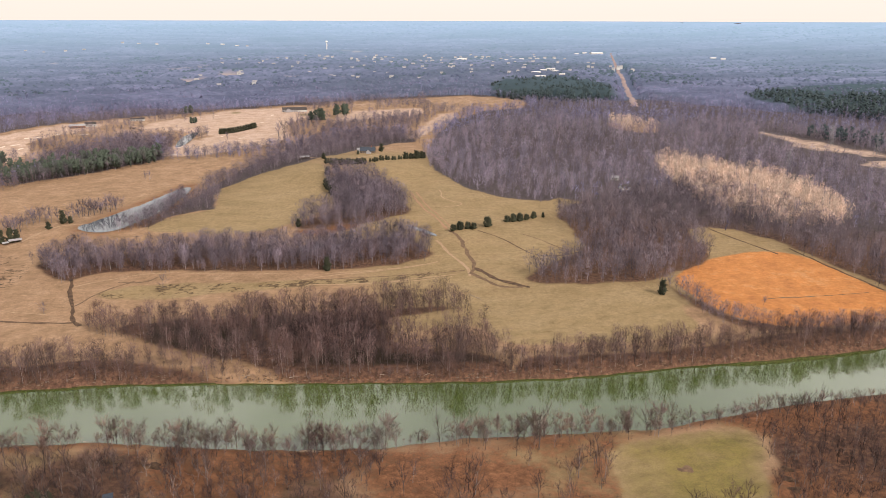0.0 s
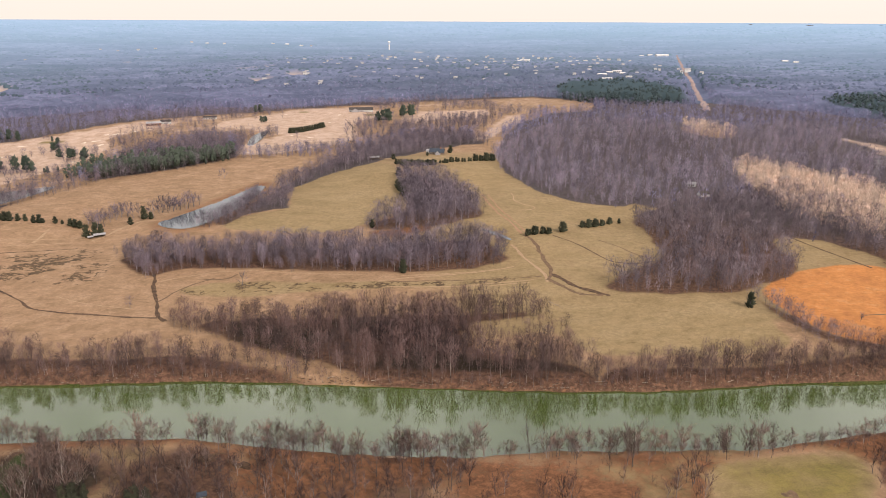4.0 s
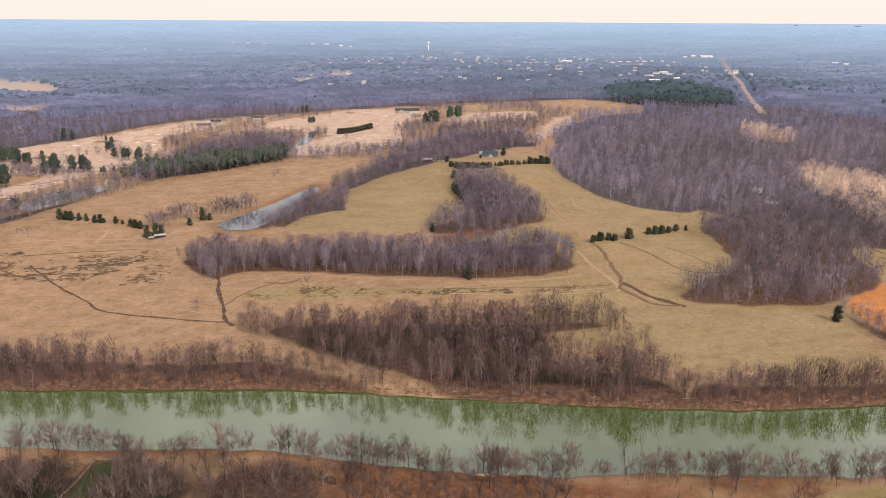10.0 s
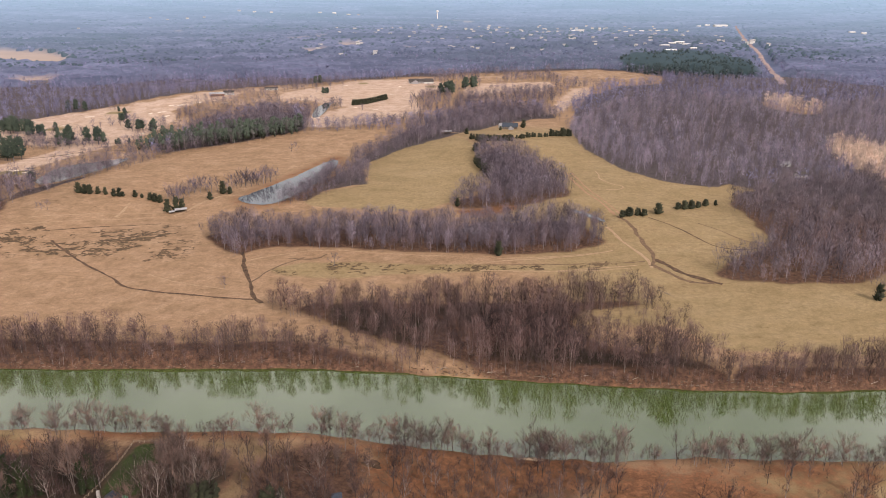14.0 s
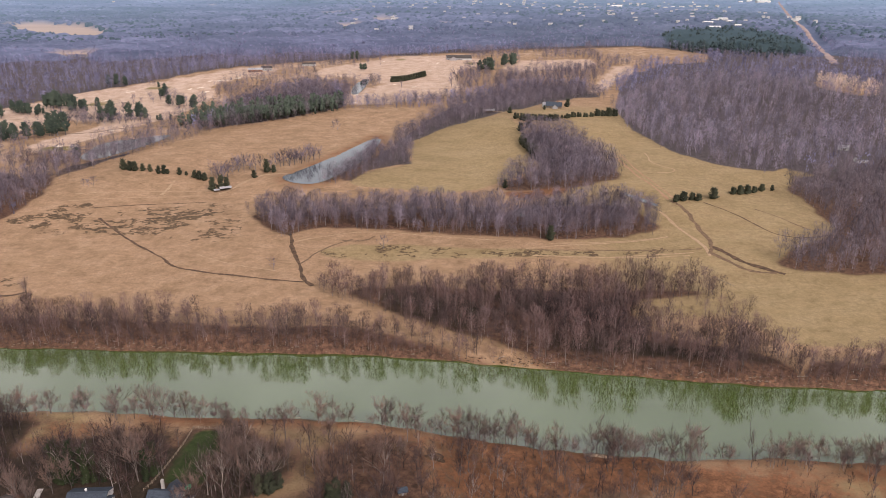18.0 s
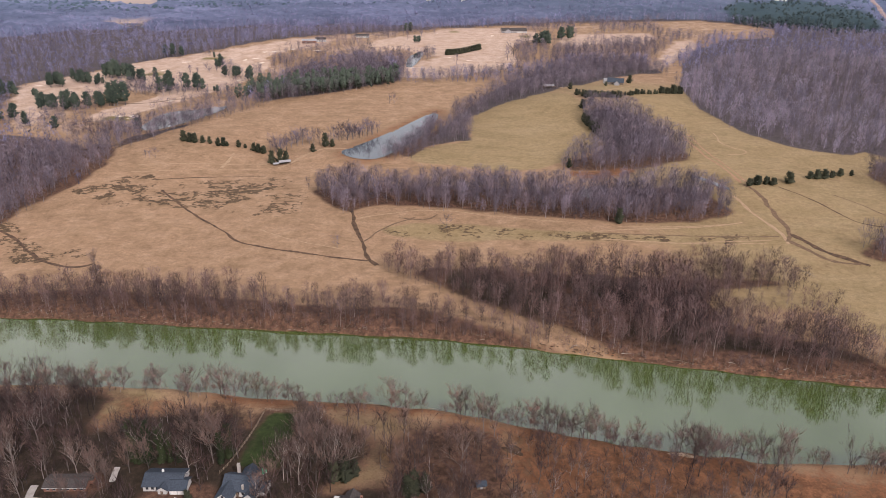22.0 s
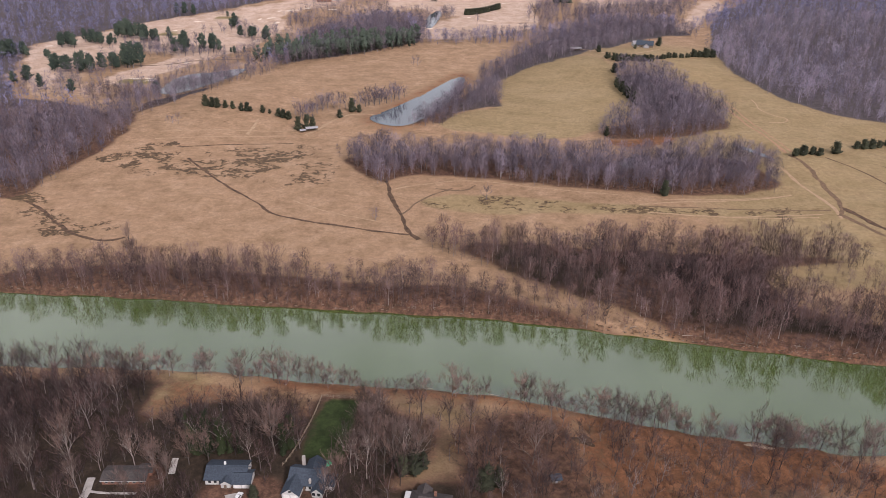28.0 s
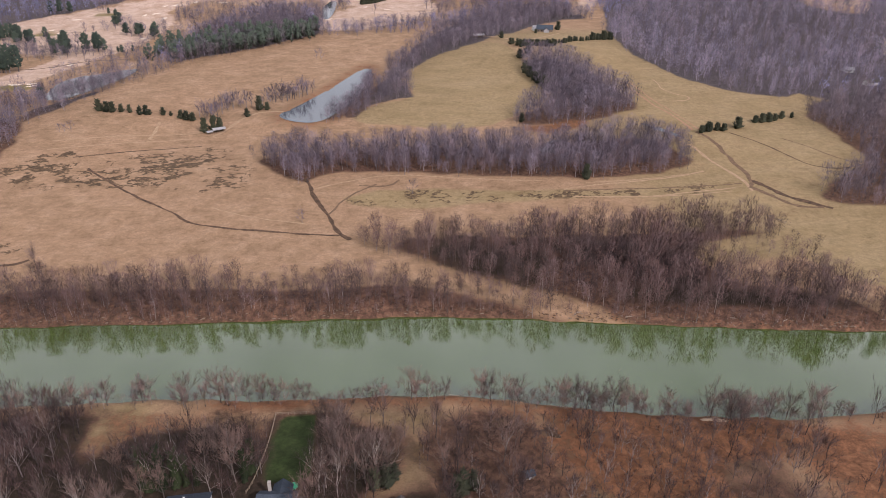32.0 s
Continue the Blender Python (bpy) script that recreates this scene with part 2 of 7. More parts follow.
M_GROUND = ground_material()
M_RIVER = water_material("green_river_water", (0.053, 0.077, 0.018), 0.0, 0.0010)
M_POND = water_material("grey_pond_water", (0.05, 0.062, 0.072), 0.03, 0.03)
M_WOOD = bark_material("bare_winter_wood", (0.08, 0.068, 0.072), (0.35, 0.31, 0.315), (0.162, 0.137, 0.170), 1.0)
M_RIVERWOOD = bark_material("riverside_bare_wood", (0.050, 0.038, 0.036), (0.34, 0.285, 0.26), (0.127, 0.085, 0.081), 1.1)
# twigs lighter and bluer, the haze over the hill put into their colour
M_HILLWOOD = bark_material("haze_tinted_hill_wood", (0.11, 0.096, 0.108), (0.33, 0.29, 0.30), (0.230, 0.204, 0.268), 1.1)
M_EASTWOOD = bark_material("hillside_bare_wood", (0.08, 0.066, 0.070), (0.33, 0.28, 0.28), (0.166, 0.139, 0.165), 1.1)
M_NEARWOOD = bark_material("dark_bare_wood", (0.030, 0.022, 0.022), (0.28, 0.235, 0.22), (0.078, 0.051, 0.047), 1.0)
M_YARDWOOD = bark_material("grey_yard_tree_wood", (0.050, 0.039, 0.034), (0.38, 0.325, 0.29), (0.156, 0.110, 0.094), 0.9)
# brush with the shade under the trees painted into its dark base colour
M_SHADEBRUSH = bark_material("shade_darkened_brush", (0.030, 0.022, 0.022), (0.10, 0.08, 0.075), (0.050, 0.034, 0.036), 1.0)
# bluest twigs: haze over the uplands painted into the wood colour
M_FARWOOD = bark_material("haze_tinted_far_wood", (0.12, 0.105, 0.13), (0.28, 0.255, 0.29), (0.192, 0.190, 0.315), 1.1)
# bare wood with a patch of sunlight painted in as a pale tone
M_SUNWOOD = bark_material("sunlit_pale_wood", (0.36, 0.27, 0.21), (0.66, 0.54, 0.43), (0.70, 0.545, 0.44), 0.5)
M_CEDAR = leaf_material("dark_cedar_needles", (0.022, 0.026, 0.015), (0.058, 0.060, 0.034))
M_PINE = leaf_material("pine_needles", (0.030, 0.044, 0.034), (0.075, 0.095, 0.068))
# far needles lightened and blued to carry the haze
M_FARPINE = leaf_material("haze_tinted_pine_needles", (0.034, 0.052, 0.056), (0.066, 0.090, 0.088))
M_IVY = leaf_material("ivy_leaves", (0.012, 0.018, 0.007), (0.034, 0.044, 0.017))
M_DITCH = plain_material("dark_wet_earth", (0.028, 0.018, 0.012), (0.14, 0.085, 0.05), 0.35, 0.9)
M_TRACK = plain_material("worn_pale_track", (0.27, 0.175, 0.10), (0.38, 0.27, 0.17), 0.4, 0.95)
M_RUT = plain_material("dark_rutted_track", (0.085, 0.055, 0.034), (0.20, 0.13, 0.078), 0.4, 0.95)
M_SHINGLE = plain_material("blue_grey_shingles", (0.030, 0.038, 0.050), (0.065, 0.078, 0.098), 2.0, 0.85)
M_SHINGLE_GREY = plain_material("grey_shingles", (0.045, 0.038, 0.036), (0.09, 0.078, 0.072), 2.0, 0.85)
M_TIN = plain_material("weathered_tin_roof", (0.24, 0.235, 0.24), (0.38, 0.37, 0.37), 0.7, 0.5)
M_SIDING = plain_material("white_siding", (0.42, 0.415, 0.40), (0.56, 0.55, 0.53), 0.8, 0.7)
M_BRICK = plain_material("brown_brick", (0.16, 0.08, 0.055), (0.26, 0.14, 0.10), 3.0, 0.9)
M_GLASS = plain_material("dark_window_glass", (0.02, 0.022, 0.025), (0.03, 0.033, 0.036), 1.0, 0.08)
M_METAL = plain_material("white_sheet_roof", (0.62, 0.60, 0.57), (0.78, 0.76, 0.74), 0.7, 0.45)
M_TIMBER = plain_material("weathered_timber", (0.10, 0.075, 0.055), (0.22, 0.17, 0.13), 2.0, 0.9)
M_CONCRETE = plain_material("pale_concrete", (0.30, 0.27, 0.24), (0.42, 0.385, 0.35), 0.6, 0.9)
M_RED = plain_material("reddish_bare_soil", (0.24, 0.135, 0.075), (0.35, 0.22, 0.135), 0.3, 0.95)
M_SAND = plain_material("pale_river_sand", (0.30, 0.21, 0.14), (0.44, 0.33, 0.23), 0.7, 0.95)

# ---------------------------------------------------------------- the plan, in metres
PLAN = dict(
    bank_far=[(-373,416),(-312,414),(-251,410),(-192,407),(-134,405),(-92,401),(-51,393),(-12,386),(32,378),(91,369),(148,363),(214,364),(289,363),(356,364)],
    bank_near=[(-249,349),(-213,346),(-182,342),(-158,341),(-121,339),(-97,336),(-74,330),(-52,324),(-20,317),(11,312),(35,308),(66,310),(107,304),(150,300),(186,300),(225,305),(267,308),(307,307)],
    wood_long=[(-217,621),(-192,580),(-174,564),(-165,585),(-131,588),(-78,574),(-14,557),(29,554),(97,566),(111,582),(108,583),(100,604),(87,627),(30,627),(-10,612),(-37,621),(-103,635),(-149,631),(-195,633),(-211,620)],
    wood_horn=[(32,838),(26,804),(29,768),(36,732),(12,698),(-10,682),(-12,666),(-2,658),(29,660),(62,670),(97,682),(108,697),(106,722),(103,752),(97,800),(84,828),(50,842)],
    wood_river=[(-144,483),(-125,467),(-90,439),(-65,420),(-36,404),(-18,387),(-6,380),(20,372),(59,366),(97,361),(113,358),(118,370),(112,388),(86,400),(54,416),(48,438),(58,457),(102,464),(108,470),(60,475),(22,474),(-23,477),(-45,477),(-107,485),(-129,473)],
    bank_strip_left=[(-369,411),(-309,409),(-249,404),(-191,400),(-134,398),(-93,394),(-53,388),(-29,386),(-51,394),(-83,410),(-120,425),(-165,425),(-208,431),(-259,437),(-295,442),(-337,437),(-378,427)],
    bank_strip_right=[(110,364),(141,358),(210,356),(280,353),(343,354),(485,353),(517,381),(368,383),(300,380),(259,379),(220,375),(166,378),(126,384)],
    wood_big=[(161,954),(154,850),(187,745),(243,707),(263,710),(300,711),(335,705),(442,758),(484,733),(478,634),(498,593),(528,544),(630,476),(992,648),(945,907),(728,1078),(670,1134),(487,967),(457,1037),(416,1119),(329,1207),(188,1061)],
    wood_pen=[(241,672),(240,624),(234,560),(203,547),(180,530),(158,507),(189,488),(225,485),(263,483),(279,496),(317,509),(343,547),(342,590),(364,606),(400,581),(409,536),(414,486),(421,441),(416,350),(543,403),(528,544),(491,585),(472,625),(469,710),(431,738),(337,695),(263,693)],
    hedge_orange=[(262,487),(258,452),(260,420),(266,396),(285,387),(318,377),(360,370),(371,382),(306,390),(284,405),(273,437),(269,472)],
    wood_creek=[(-143,689),(-125,724),(-105,746),(-83,748),(-90,788),(-86,842),(-54,887),(-13,918),(16,939),(41,972),(73,943),(158,1005),(181,1097),(152,1195),(31,1130),(-30,1028),(-67,950),(-93,882),(-109,826),(-108,826),(-134,765),(-161,715)],
    wood_pine=[(-406,692),(-385,758),(-339,870),(-320,912),(-262,948),(-200,1001),(-174,1028),(-177,1107),(-205,1171),(-274,1136),(-322,1003),(-324,934),(-334,859),(-384,789),(-410,748),(-420,727)],
    wood_left=[(-432,522),(-413,527),(-413,566),(-400,602),(-392,681),(-427,734),(-440,700),(-475,691),(-518,682),(-642,657),(-539,515)],
    near_wood_left=[(-326,336),(-291,339),(-257,340),(-252,320),(-254,299),(-264,286),(-250,264),(-282,259),(-337,257),(-399,334)],
    near_bank_wood_right=[(217,290),(241,296),(295,295),(372,290),(280,206),(188,226),(202,251),(212,273)],
    field_green_a=[(-92,859),(-40,910),(9,935),(34,871),(31,784),(39,746),(-3,689),(-41,661),(-106,678),(-147,685),(-131,728),(-83,748),(-88,812)],
    field_green_b=[(102,473),(144,486),(212,481),(249,473),(254,403),(227,389),(154,395),(120,399),(111,420)],
    field_green_c=[(121,600),(227,657),(232,567),(178,537),(152,513),(131,536)],
    field_orange=[(270,489),(331,528),(409,536),(417,436),(417,408),(374,386),(304,386),(279,403),(271,432)],
    field_wet=[(-395,610),(-351,632),(-306,628),(-250,662),(-215,611),(-218,547),(-267,574),(-306,570),(-368,575)],
    strip_green=[(-160,550),(-98,558),(-15,537),(68,538),(114,548),(117,531),(64,520),(-36,526),(-135,522)],
    pond=[(-206,710),(-192,728),(-164,783),(-132,859),(-122,877),(-121,841),(-134,766),(-156,710),(-171,685),(-193,691)],
    pond_upper=[(-421,786),(-420,849),(-384,867),(-360,890),(-359,864),(-379,811),(-403,767)],
    pond_east=[(94,664),(101,648),(109,634),(116,623),(118,627),(113,640),(103,657)],
    earth_mid=[(-12,664),(0,642),(26,643),(58,666),(36,672),(12,660)],
    river_glade=[(124,394),(86,408),(52,421),(52,456),(101,468),(118,470)],
    pine_belt=[(-372,905),(-313,922),(-252,950),(-184,992),(-179,1020),(-236,1052),(-289,1018),(-340,968)],
    wood_lane=[(238,704),(236,680),(255,684),(295,697),(330,694),(400,716),(452,772),(440,782),(398,736),(328,713),(272,704)],
    pond_small=[(-9,621),(22,639),(22,618),(3,600)],
    golf_west=[(-649,964),(-609,1022),(-551,1139),(-422,1208),(-355,1306),(-308,1299),(-308,1225),(-392,1160),(-357,1112),(-377,986),(-420,908),(-456,812),(-466,795),(-494,817),(-478,875),(-443,936),(-511,968),(-550,855),(-530,785),(-541,773)],
    golf_mid=[(-265,1255),(-196,1407),(-107,1536),(-10,1521),(68,1448),(2,1380),(-22,1291),(-10,1188),(-38,1116),(-181,1017),(-185,1148),(-112,1223),(-185,1268)],
    golf_east=[(65,1414),(175,1476),(245,1462),(232,1361),(152,1344),(73,1320)],
    golf_gap=[(188,1171),(259,1355),(290,1365),(282,1287),(232,1215),(189,1123),(153,1089)],
    field_far=[(271,1627),(410,1601),(459,1383),(368,1340),(297,1390),(261,1489)],
    field_manor=[(42,952),(99,1042),(176,1087),(150,950),(85,895),(40,889)],
    sunny_slope=[(420,800),(430,850),(471,852),(530,783),(552,699),(535,625),(502,583),(470,580),(430,600),(404,650),(400,700),(410,745)],
    tan_clearing=[(480,1111),(520,1035),(513,967),(451,1002)],
    ditch_main=[(-177,580),(-169,546),(-160,515),(-153,490),(-146,481)],
    ditch_cross=[(-330,609),(-298,571),(-276,548),(-256,531),(-246,516),(-222,506),(-192,498),(-171,492),(-152,490)],
    ditch_left=[(-410,523),(-391,511),(-366,485),(-347,474),(-331,470),(-323,476)],
    track_pen=[(114,608),(116,600),(120,576),(125,553),(128,541),(124,526)],
    track_pen_b=[(126,530),(134,546),(135,557),(134,585),(136,612),(130,632)],
    track_long=[(-170,561),(-151,572),(-117,583),(-56,565),(-14,555)],
    track_long_b=[(-3,539),(27,545),(72,553),(107,563)],
    track_path=[(147,772),(147,753),(143,744),(150,725),(162,720),(157,708),(140,706)],
    fence_ditch=[(155,626),(171,603),(179,580),(187,557),(208,551),(228,558)],
    dam_track=[(-254,678),(-231,720),(-217,726),(-195,714),(-172,692)],
    power_cut=[(1336,3082),(1176,2670),(922,2059),(779,1688),(620,1301)],
    manor_lane=[(4,969),(28,954),(47,899),(105,963)],
    near_lawn=[(-177,326),(-161,326),(-161,307),(-163,288),(-179,288),(-178,306)],
    near_grass=[(-245,336),(-209,335),(-179,331),(-178,324),(-181,310),(-200,319),(-216,320),(-233,316),(-241,306),(-246,304),(-249,320)],
    near_grass_b=[(-158,328),(-104,326),(-103,316),(-116,312),(-119,294),(-118,280),(-131,278),(-145,272),(-147,277),(-131,293),(-132,312),(-155,320)],
    near_meadow=[(137,285),(179,287),(209,286),(206,269),(194,244),(181,227),(122,238),(129,261)],
    dirt=[(21,302),(53,299),(88,287),(109,269),(97,251),(32,263),(17,279)],
    near_wood_mid=[(-81,297),(-70,312),(-34,306),(-18,302),(1,303),(31,299),(73,290),(44,276),(-18,266),(-112,260),(-115,272),(-94,281)],
    near_wood_east=[(-137,314),(-114,315),(-78,314),(-35,303),(0,306),(15,289),(8,259),(-127,283)],
    golf_pond=[(-178,1124),(-180,1219),(-166,1279),(-158,1266),(-161,1185),(-168,1124)],
    golf_grove_c=[(45,1301),(149,1348),(213,1366),(215,1296),(157,1080),(97,1118),(29,1105)],
    power_strip=[(702,1040),(730,990),(756,945),(772,893),(780,845),(757,828),(731,872),(671,905),(693,948),(678,1004)],
    tan_field_east=[(694,815),(759,835),(801,804),(749,748),(708,783)],
    pine_plantation=[(935,1456),(1154,1594),(1318,1610),(1533,1502),(1051,1014),(975,1086),(931,1197),(889,1305)],
    pine_strip=[(755,1002),(823,988),(871,929),(814,866),(781,935),(741,969)],
    pine_north=[(470,1800),(395,1500),(480,1395),(600,1335),(690,1560),(725,1690),(660,1820)],
    field_nw=[(-1150,2080),(-1166,2190),(-1000,2155),(-828,1952),(-850,1850),(-1006,1943)],
    marsh_brush=[(-484,750),(-489,800),(-450,802),(-415,765),(-411,738)],
    orange_margin=[(342,590),(362,603),(385,583),(376,542),(338,531),(332,549)],
)


# heights of the land: x, y, z, in short runs from the river to the distance
LOW_LAND = [(-253, 676, -2.9), (237, 490, 4.0), (302, 734, 19.7), (112, 626, 12.9), (176, 654, 13.1), (-351, 723, 10.8), (101, 568, 0.0), (144, 751, 15.0), (216, 639, 4.1), (297, 444, 5.9), (-190, 722, 8.0), (-255, 510, 0.0), (-150, 520, 0.0), (-115, 530, 0.0), (120, 480, 0.0)]
LOW_LAND += [(-320, 455, 0.0), (-10, 400, 0.0), (200, 400, 1.0), (-300, 400, 0.0), (-500, 500, 1.0), (-450, 350, 0.0), (350, 420, 2.0), (-212, 276, 6.0), (-183, 277, 6.0), (-185, 325, 1.5), (-5, 320, 0.0), (145, 265, 2.0), (-400, 250, 5.0), (0, 200, 5.0), (400, 250, 4.0), (0, -200, 6.0)]
HIGH_LAND = [(-342, 1265, 26.4), (553, 1379, 33.6), (-98, 1151, 10.5), (62, 877, 29.6), (-121, 828, 9.5), (458, 1030, 38.7), (-747, 1539, 11.9), (-155, 765, 8.0), (-130, 810, 8.0), (-400, 800, 7.0), (-1500, 1200, 20.0), (1500, 1200, 35.0), (-700, 900, 10.0)]
FAR_LAND = [(627, 2030, 44.4), (0, 2500, 40.0), (-2500, 2500, 35.0), (2500, 2500, 40.0), (0, 5000, 45.0)]

CONTROL = np.array(LOW_LAND + HIGH_LAND + FAR_LAND, float)
WATER = -4.0
POND_LEVEL = {"pond": 8.0, "pond_upper": 7.0, "pond_small": 5.0, "pond_east": 7.0, "golf_pond": 11.0}


def hash01(ix, iy, seed):
    h = (ix.astype(np.int64) * 374761393 + iy.astype(np.int64) * 668265263 + seed * 1442695041) & 0x7fffffff
    h = ((h ^ (h >> 13)) * 1274126177) & 0x7fffffff
    return ((h ^ (h >> 16)) & 0xffff) / 65535.0


def waves(x, y, size, seed):
    """Smooth noise from 0 to 1 with bumps of that size in metres."""
    u, v = np.asarray(x, float) / size, np.asarray(y, float) / size
    ix, iy = np.floor(u), np.floor(v)
    fu, fv = u - ix, v - iy
    fu, fv = fu * fu * (3 - 2 * fu), fv * fv * (3 - 2 * fv)
    a, b = hash01(ix, iy, seed), hash01(ix + 1, iy, seed)
    c, d = hash01(ix, iy + 1, seed), hash01(ix + 1, iy + 1, seed)
    return (a * (1 - fu) + b * fu) * (1 - fv) + (c * (1 - fu) + d * fu) * fv


def rounded(points, times=2, closed=True):
    p = np.array(points, float)
    for _ in range(times):
        q = np.roll(p, -1, 0) if closed else p[1:]
        o = p if closed else p[:-1]
        p2 = np.stack([o * 0.75 + q * 0.25, o * 0.25 + q * 0.75], 1).reshape(-1, 2)
        p = p2 if closed else np.concatenate([p[:1], p2, p[-1:]])
    return p


def inside(x, y, poly):
    """Metres inside the outline (negative outside), for arrays."""
    x, y = np.asarray(x, float), np.asarray(y, float)
    flat_x, flat_y = x.ravel(), y.ravel()
    out = np.full(flat_x.shape, -60.0)
    lo, hi = poly.min(0) - 45, poly.max(0) + 45
    k = np.nonzero((flat_x > lo[0]) & (flat_x < hi[0]) & (flat_y > lo[1]) & (flat_y < hi[1]))[0]
    px, py = flat_x[k], flat_y[k]
    best, odd = np.full(len(k), 1e9), np.zeros(len(k), bool)
    for (ax, ay), (bx, by) in zip(poly, np.roll(poly, -1, 0)):
        ex, ey = bx - ax, by - ay
        t = np.clip(((px - ax) * ex + (py - ay) * ey) / (ex * ex + ey * ey + 1e-9), 0, 1)
        best = np.minimum(best, (px - ax - t * ex) ** 2 + (py - ay - t * ey) ** 2)
        if ay != by:
            odd ^= ((ay > py) != (by > py)) & (px < (bx - ax) * (py - ay) / (by - ay) + ax)
    d = np.sqrt(best)
    out[k] = np.where(odd, d, -d)
    return out.reshape(x.shape)


AREA = {k: rounded(v) for k, v in PLAN.items() if len(v) >= 4}
far_bank = [(-1600, 470), (-600, 425), *PLAN["bank_far"], (520, 385), (1600, 520)]
near_bank = [(-1600, 390), (-600, 352), (-330, 349), *PLAN["bank_near"], (520, 318), (1600, 450)]
AREA["near_lawn"] = np.array(PLAN["near_lawn"], float)
AREA["golf_land"] = rounded([(-430, 740), (-415, 800), (-345, 895), (-320, 1000), (-275, 1140), (-200, 1175), (-175, 1105), (-170, 1035), (-110, 1035),
                             (-30, 1045), (30, 1130), (150, 1195), (185, 1100), (290, 1330), (470, 1380), (410, 1600), (250, 1640), (-100, 1560),
                             (-360, 1330), (-640, 1000), (-570, 760)], 1)
AREA["river"] = np.concatenate([rounded(far_bank, 2, False), rounded(near_bank, 2, False)[::-1]])


def plain_height(x, y):
    """The lie of the land without banks."""
    x, y = np.asarray(x, float), np.asarray(y, float)
    num, den = np.zeros(x.shape), np.zeros(x.shape)
    for cx, cy, cz in CONTROL:
        w = 1 / ((x - cx) ** 2 + (y - cy) ** 2 + 0.15 * (60 + 0.13 * abs(cy)) ** 2) ** 1.5
        num, den = num + w * cz, den + w
    z = num / den
    rise = np.clip((np.hypot(x, y) - 2600) / 2250, 0, 1)
    z = z * (1 - rise) + (45 + 112 * rise ** 1.25) * rise + z * 0
    return z + (waves(x, y, 55, 3) - 0.5) * 1.2 * np.clip((np.hypot(x, y) - 150) / 400, 0.3, 1)


def height(x, y):
    z = plain_height(x, y)
    r = inside(x, y, AREA["river"]) + (waves(x, y, 9, 8) - 0.5) * 2.4
    t = np.clip((r + 9) / 10, 0, 1)
    z = z * (1 - t * t) + (WATER - 0.6) * t * t - np.clip(r - 1, 0, 6) * 0.5
    for name, level in POND_LEVEL.items():
        p = inside(x, y, AREA[name]) + (waves(x, y, 16, 14) - 0.5) * 7
        t = np.clip((p + 14) / 14, 0, 1)
        z = z * (1 - t) + (level - 0.1) * t - np.clip(p + 1, 0, 3) * 0.8
    return z


def ground_at(x, y):
    return float(height(np.array([x]), np.array([y]))[0])


def steps(lo, hi, fine_lo, fine_hi, fine, grow):
    mid = list(np.arange(fine_lo, fine_hi + 0.1, fine))
    s, a = fine, fine_lo
    low = []
    while a > lo:
        s *= grow
        a -= s
        low.append(a)
    s, a, high = fine, mid[-1], []
    while a < hi:
        s *= grow
        a += s
        high.append(a)
    return np.array(low[::-1] + mid + high)


def mesh_from(name, verts, faces, sizes=None):
    """A mesh from arrays: verts (n, 3), faces (m, 3) or (m, 4)."""
    me = bpy.data.meshes.new(name)
    me.vertices.add(len(verts))
    me.vertices.foreach_set("co", np.asarray(verts, np.float32).ravel())
    k = faces.shape[1]
    me.loops.add(faces.size)
    me.loops.foreach_set("vertex_index", faces.astype(np.int32).ravel())
    me.polygons.add(len(faces))
    me.polygons.foreach_set("loop_start", np.arange(len(faces), dtype=np.int32) * k)
    me.update(calc_edges=True)
    return me


def colour_layer(me, name, rgb):
    a = me.attributes.new(name, 'FLOAT_COLOR', 'POINT')
    a.data.foreach_set("color", np.concatenate([rgb, np.ones((len(rgb), 1))], 1).astype(np.float32).ravel())


def soft(d, w):
    t = np.clip(d / w * 0.5 + 0.5, 0, 1)
    return t * t * (3 - 2 * t)


WOODS = ["wood_long", "wood_horn", "wood_river", "bank_strip_left", "bank_strip_right", "wood_big", "wood_pen",
         "hedge_orange", "wood_creek", "wood_pine", "wood_left", "near_wood_left", "near_bank_wood_right"]
AREA["open"] = rounded([(-430, 405), (430, 350), (430, 560), (240, 720), (165, 860), (190, 1090), (290, 1330), (470, 1380),
                        (410, 1600), (250, 1640), (-100, 1560), (-360, 1330), (-640, 1000), (-570, 760), (-430, 720),
                        (-395, 610), (-450, 500)], 1)


def wooded(x, y):
    """Metres into woodland."""
    d = np.full(np.shape(x), -60.0)
    for w in WOODS:
        d = np.maximum(d, inside(x, y, AREA[w]))
    d = np.minimum(d, -inside(x, y, AREA["field_manor"]))
    beyond = -inside(x, y, AREA["open"])
    glade = (waves(x, y, 260, 21) * 0.6 + waves(x, y, 90, 22) * 0.4)
    beyond = np.where(glade > 0.97, -20, beyond)
    for g in ("golf_west", "golf_mid", "golf_east", "golf_gap", "field_far", "tan_clearing", "power_strip", "tan_field_east", "orange_margin"):
        beyond = np.minimum(beyond, -inside(x, y, AREA[g]))
    d = np.where(np.asarray(y) > 395, np.maximum(d, beyond), d)
    return d


gx = steps(-6500, 6500, -470, 470, 4.5, 1.07)
gy = steps(-900, 4990, 205, 770, 4.2, 1.05)
X, Y = np.meshgrid(gx, gy)
Z = height(X, Y)
wobble = (waves(X, Y, 14, 5) - 0.5) * 7


def cover(*names, w=5.0):
    out = np.zeros(X.shape)
    for n in names:
        out = np.maximum(out, soft(inside(X, Y, AREA[n]) + wobble * 0.5, w))
    return out


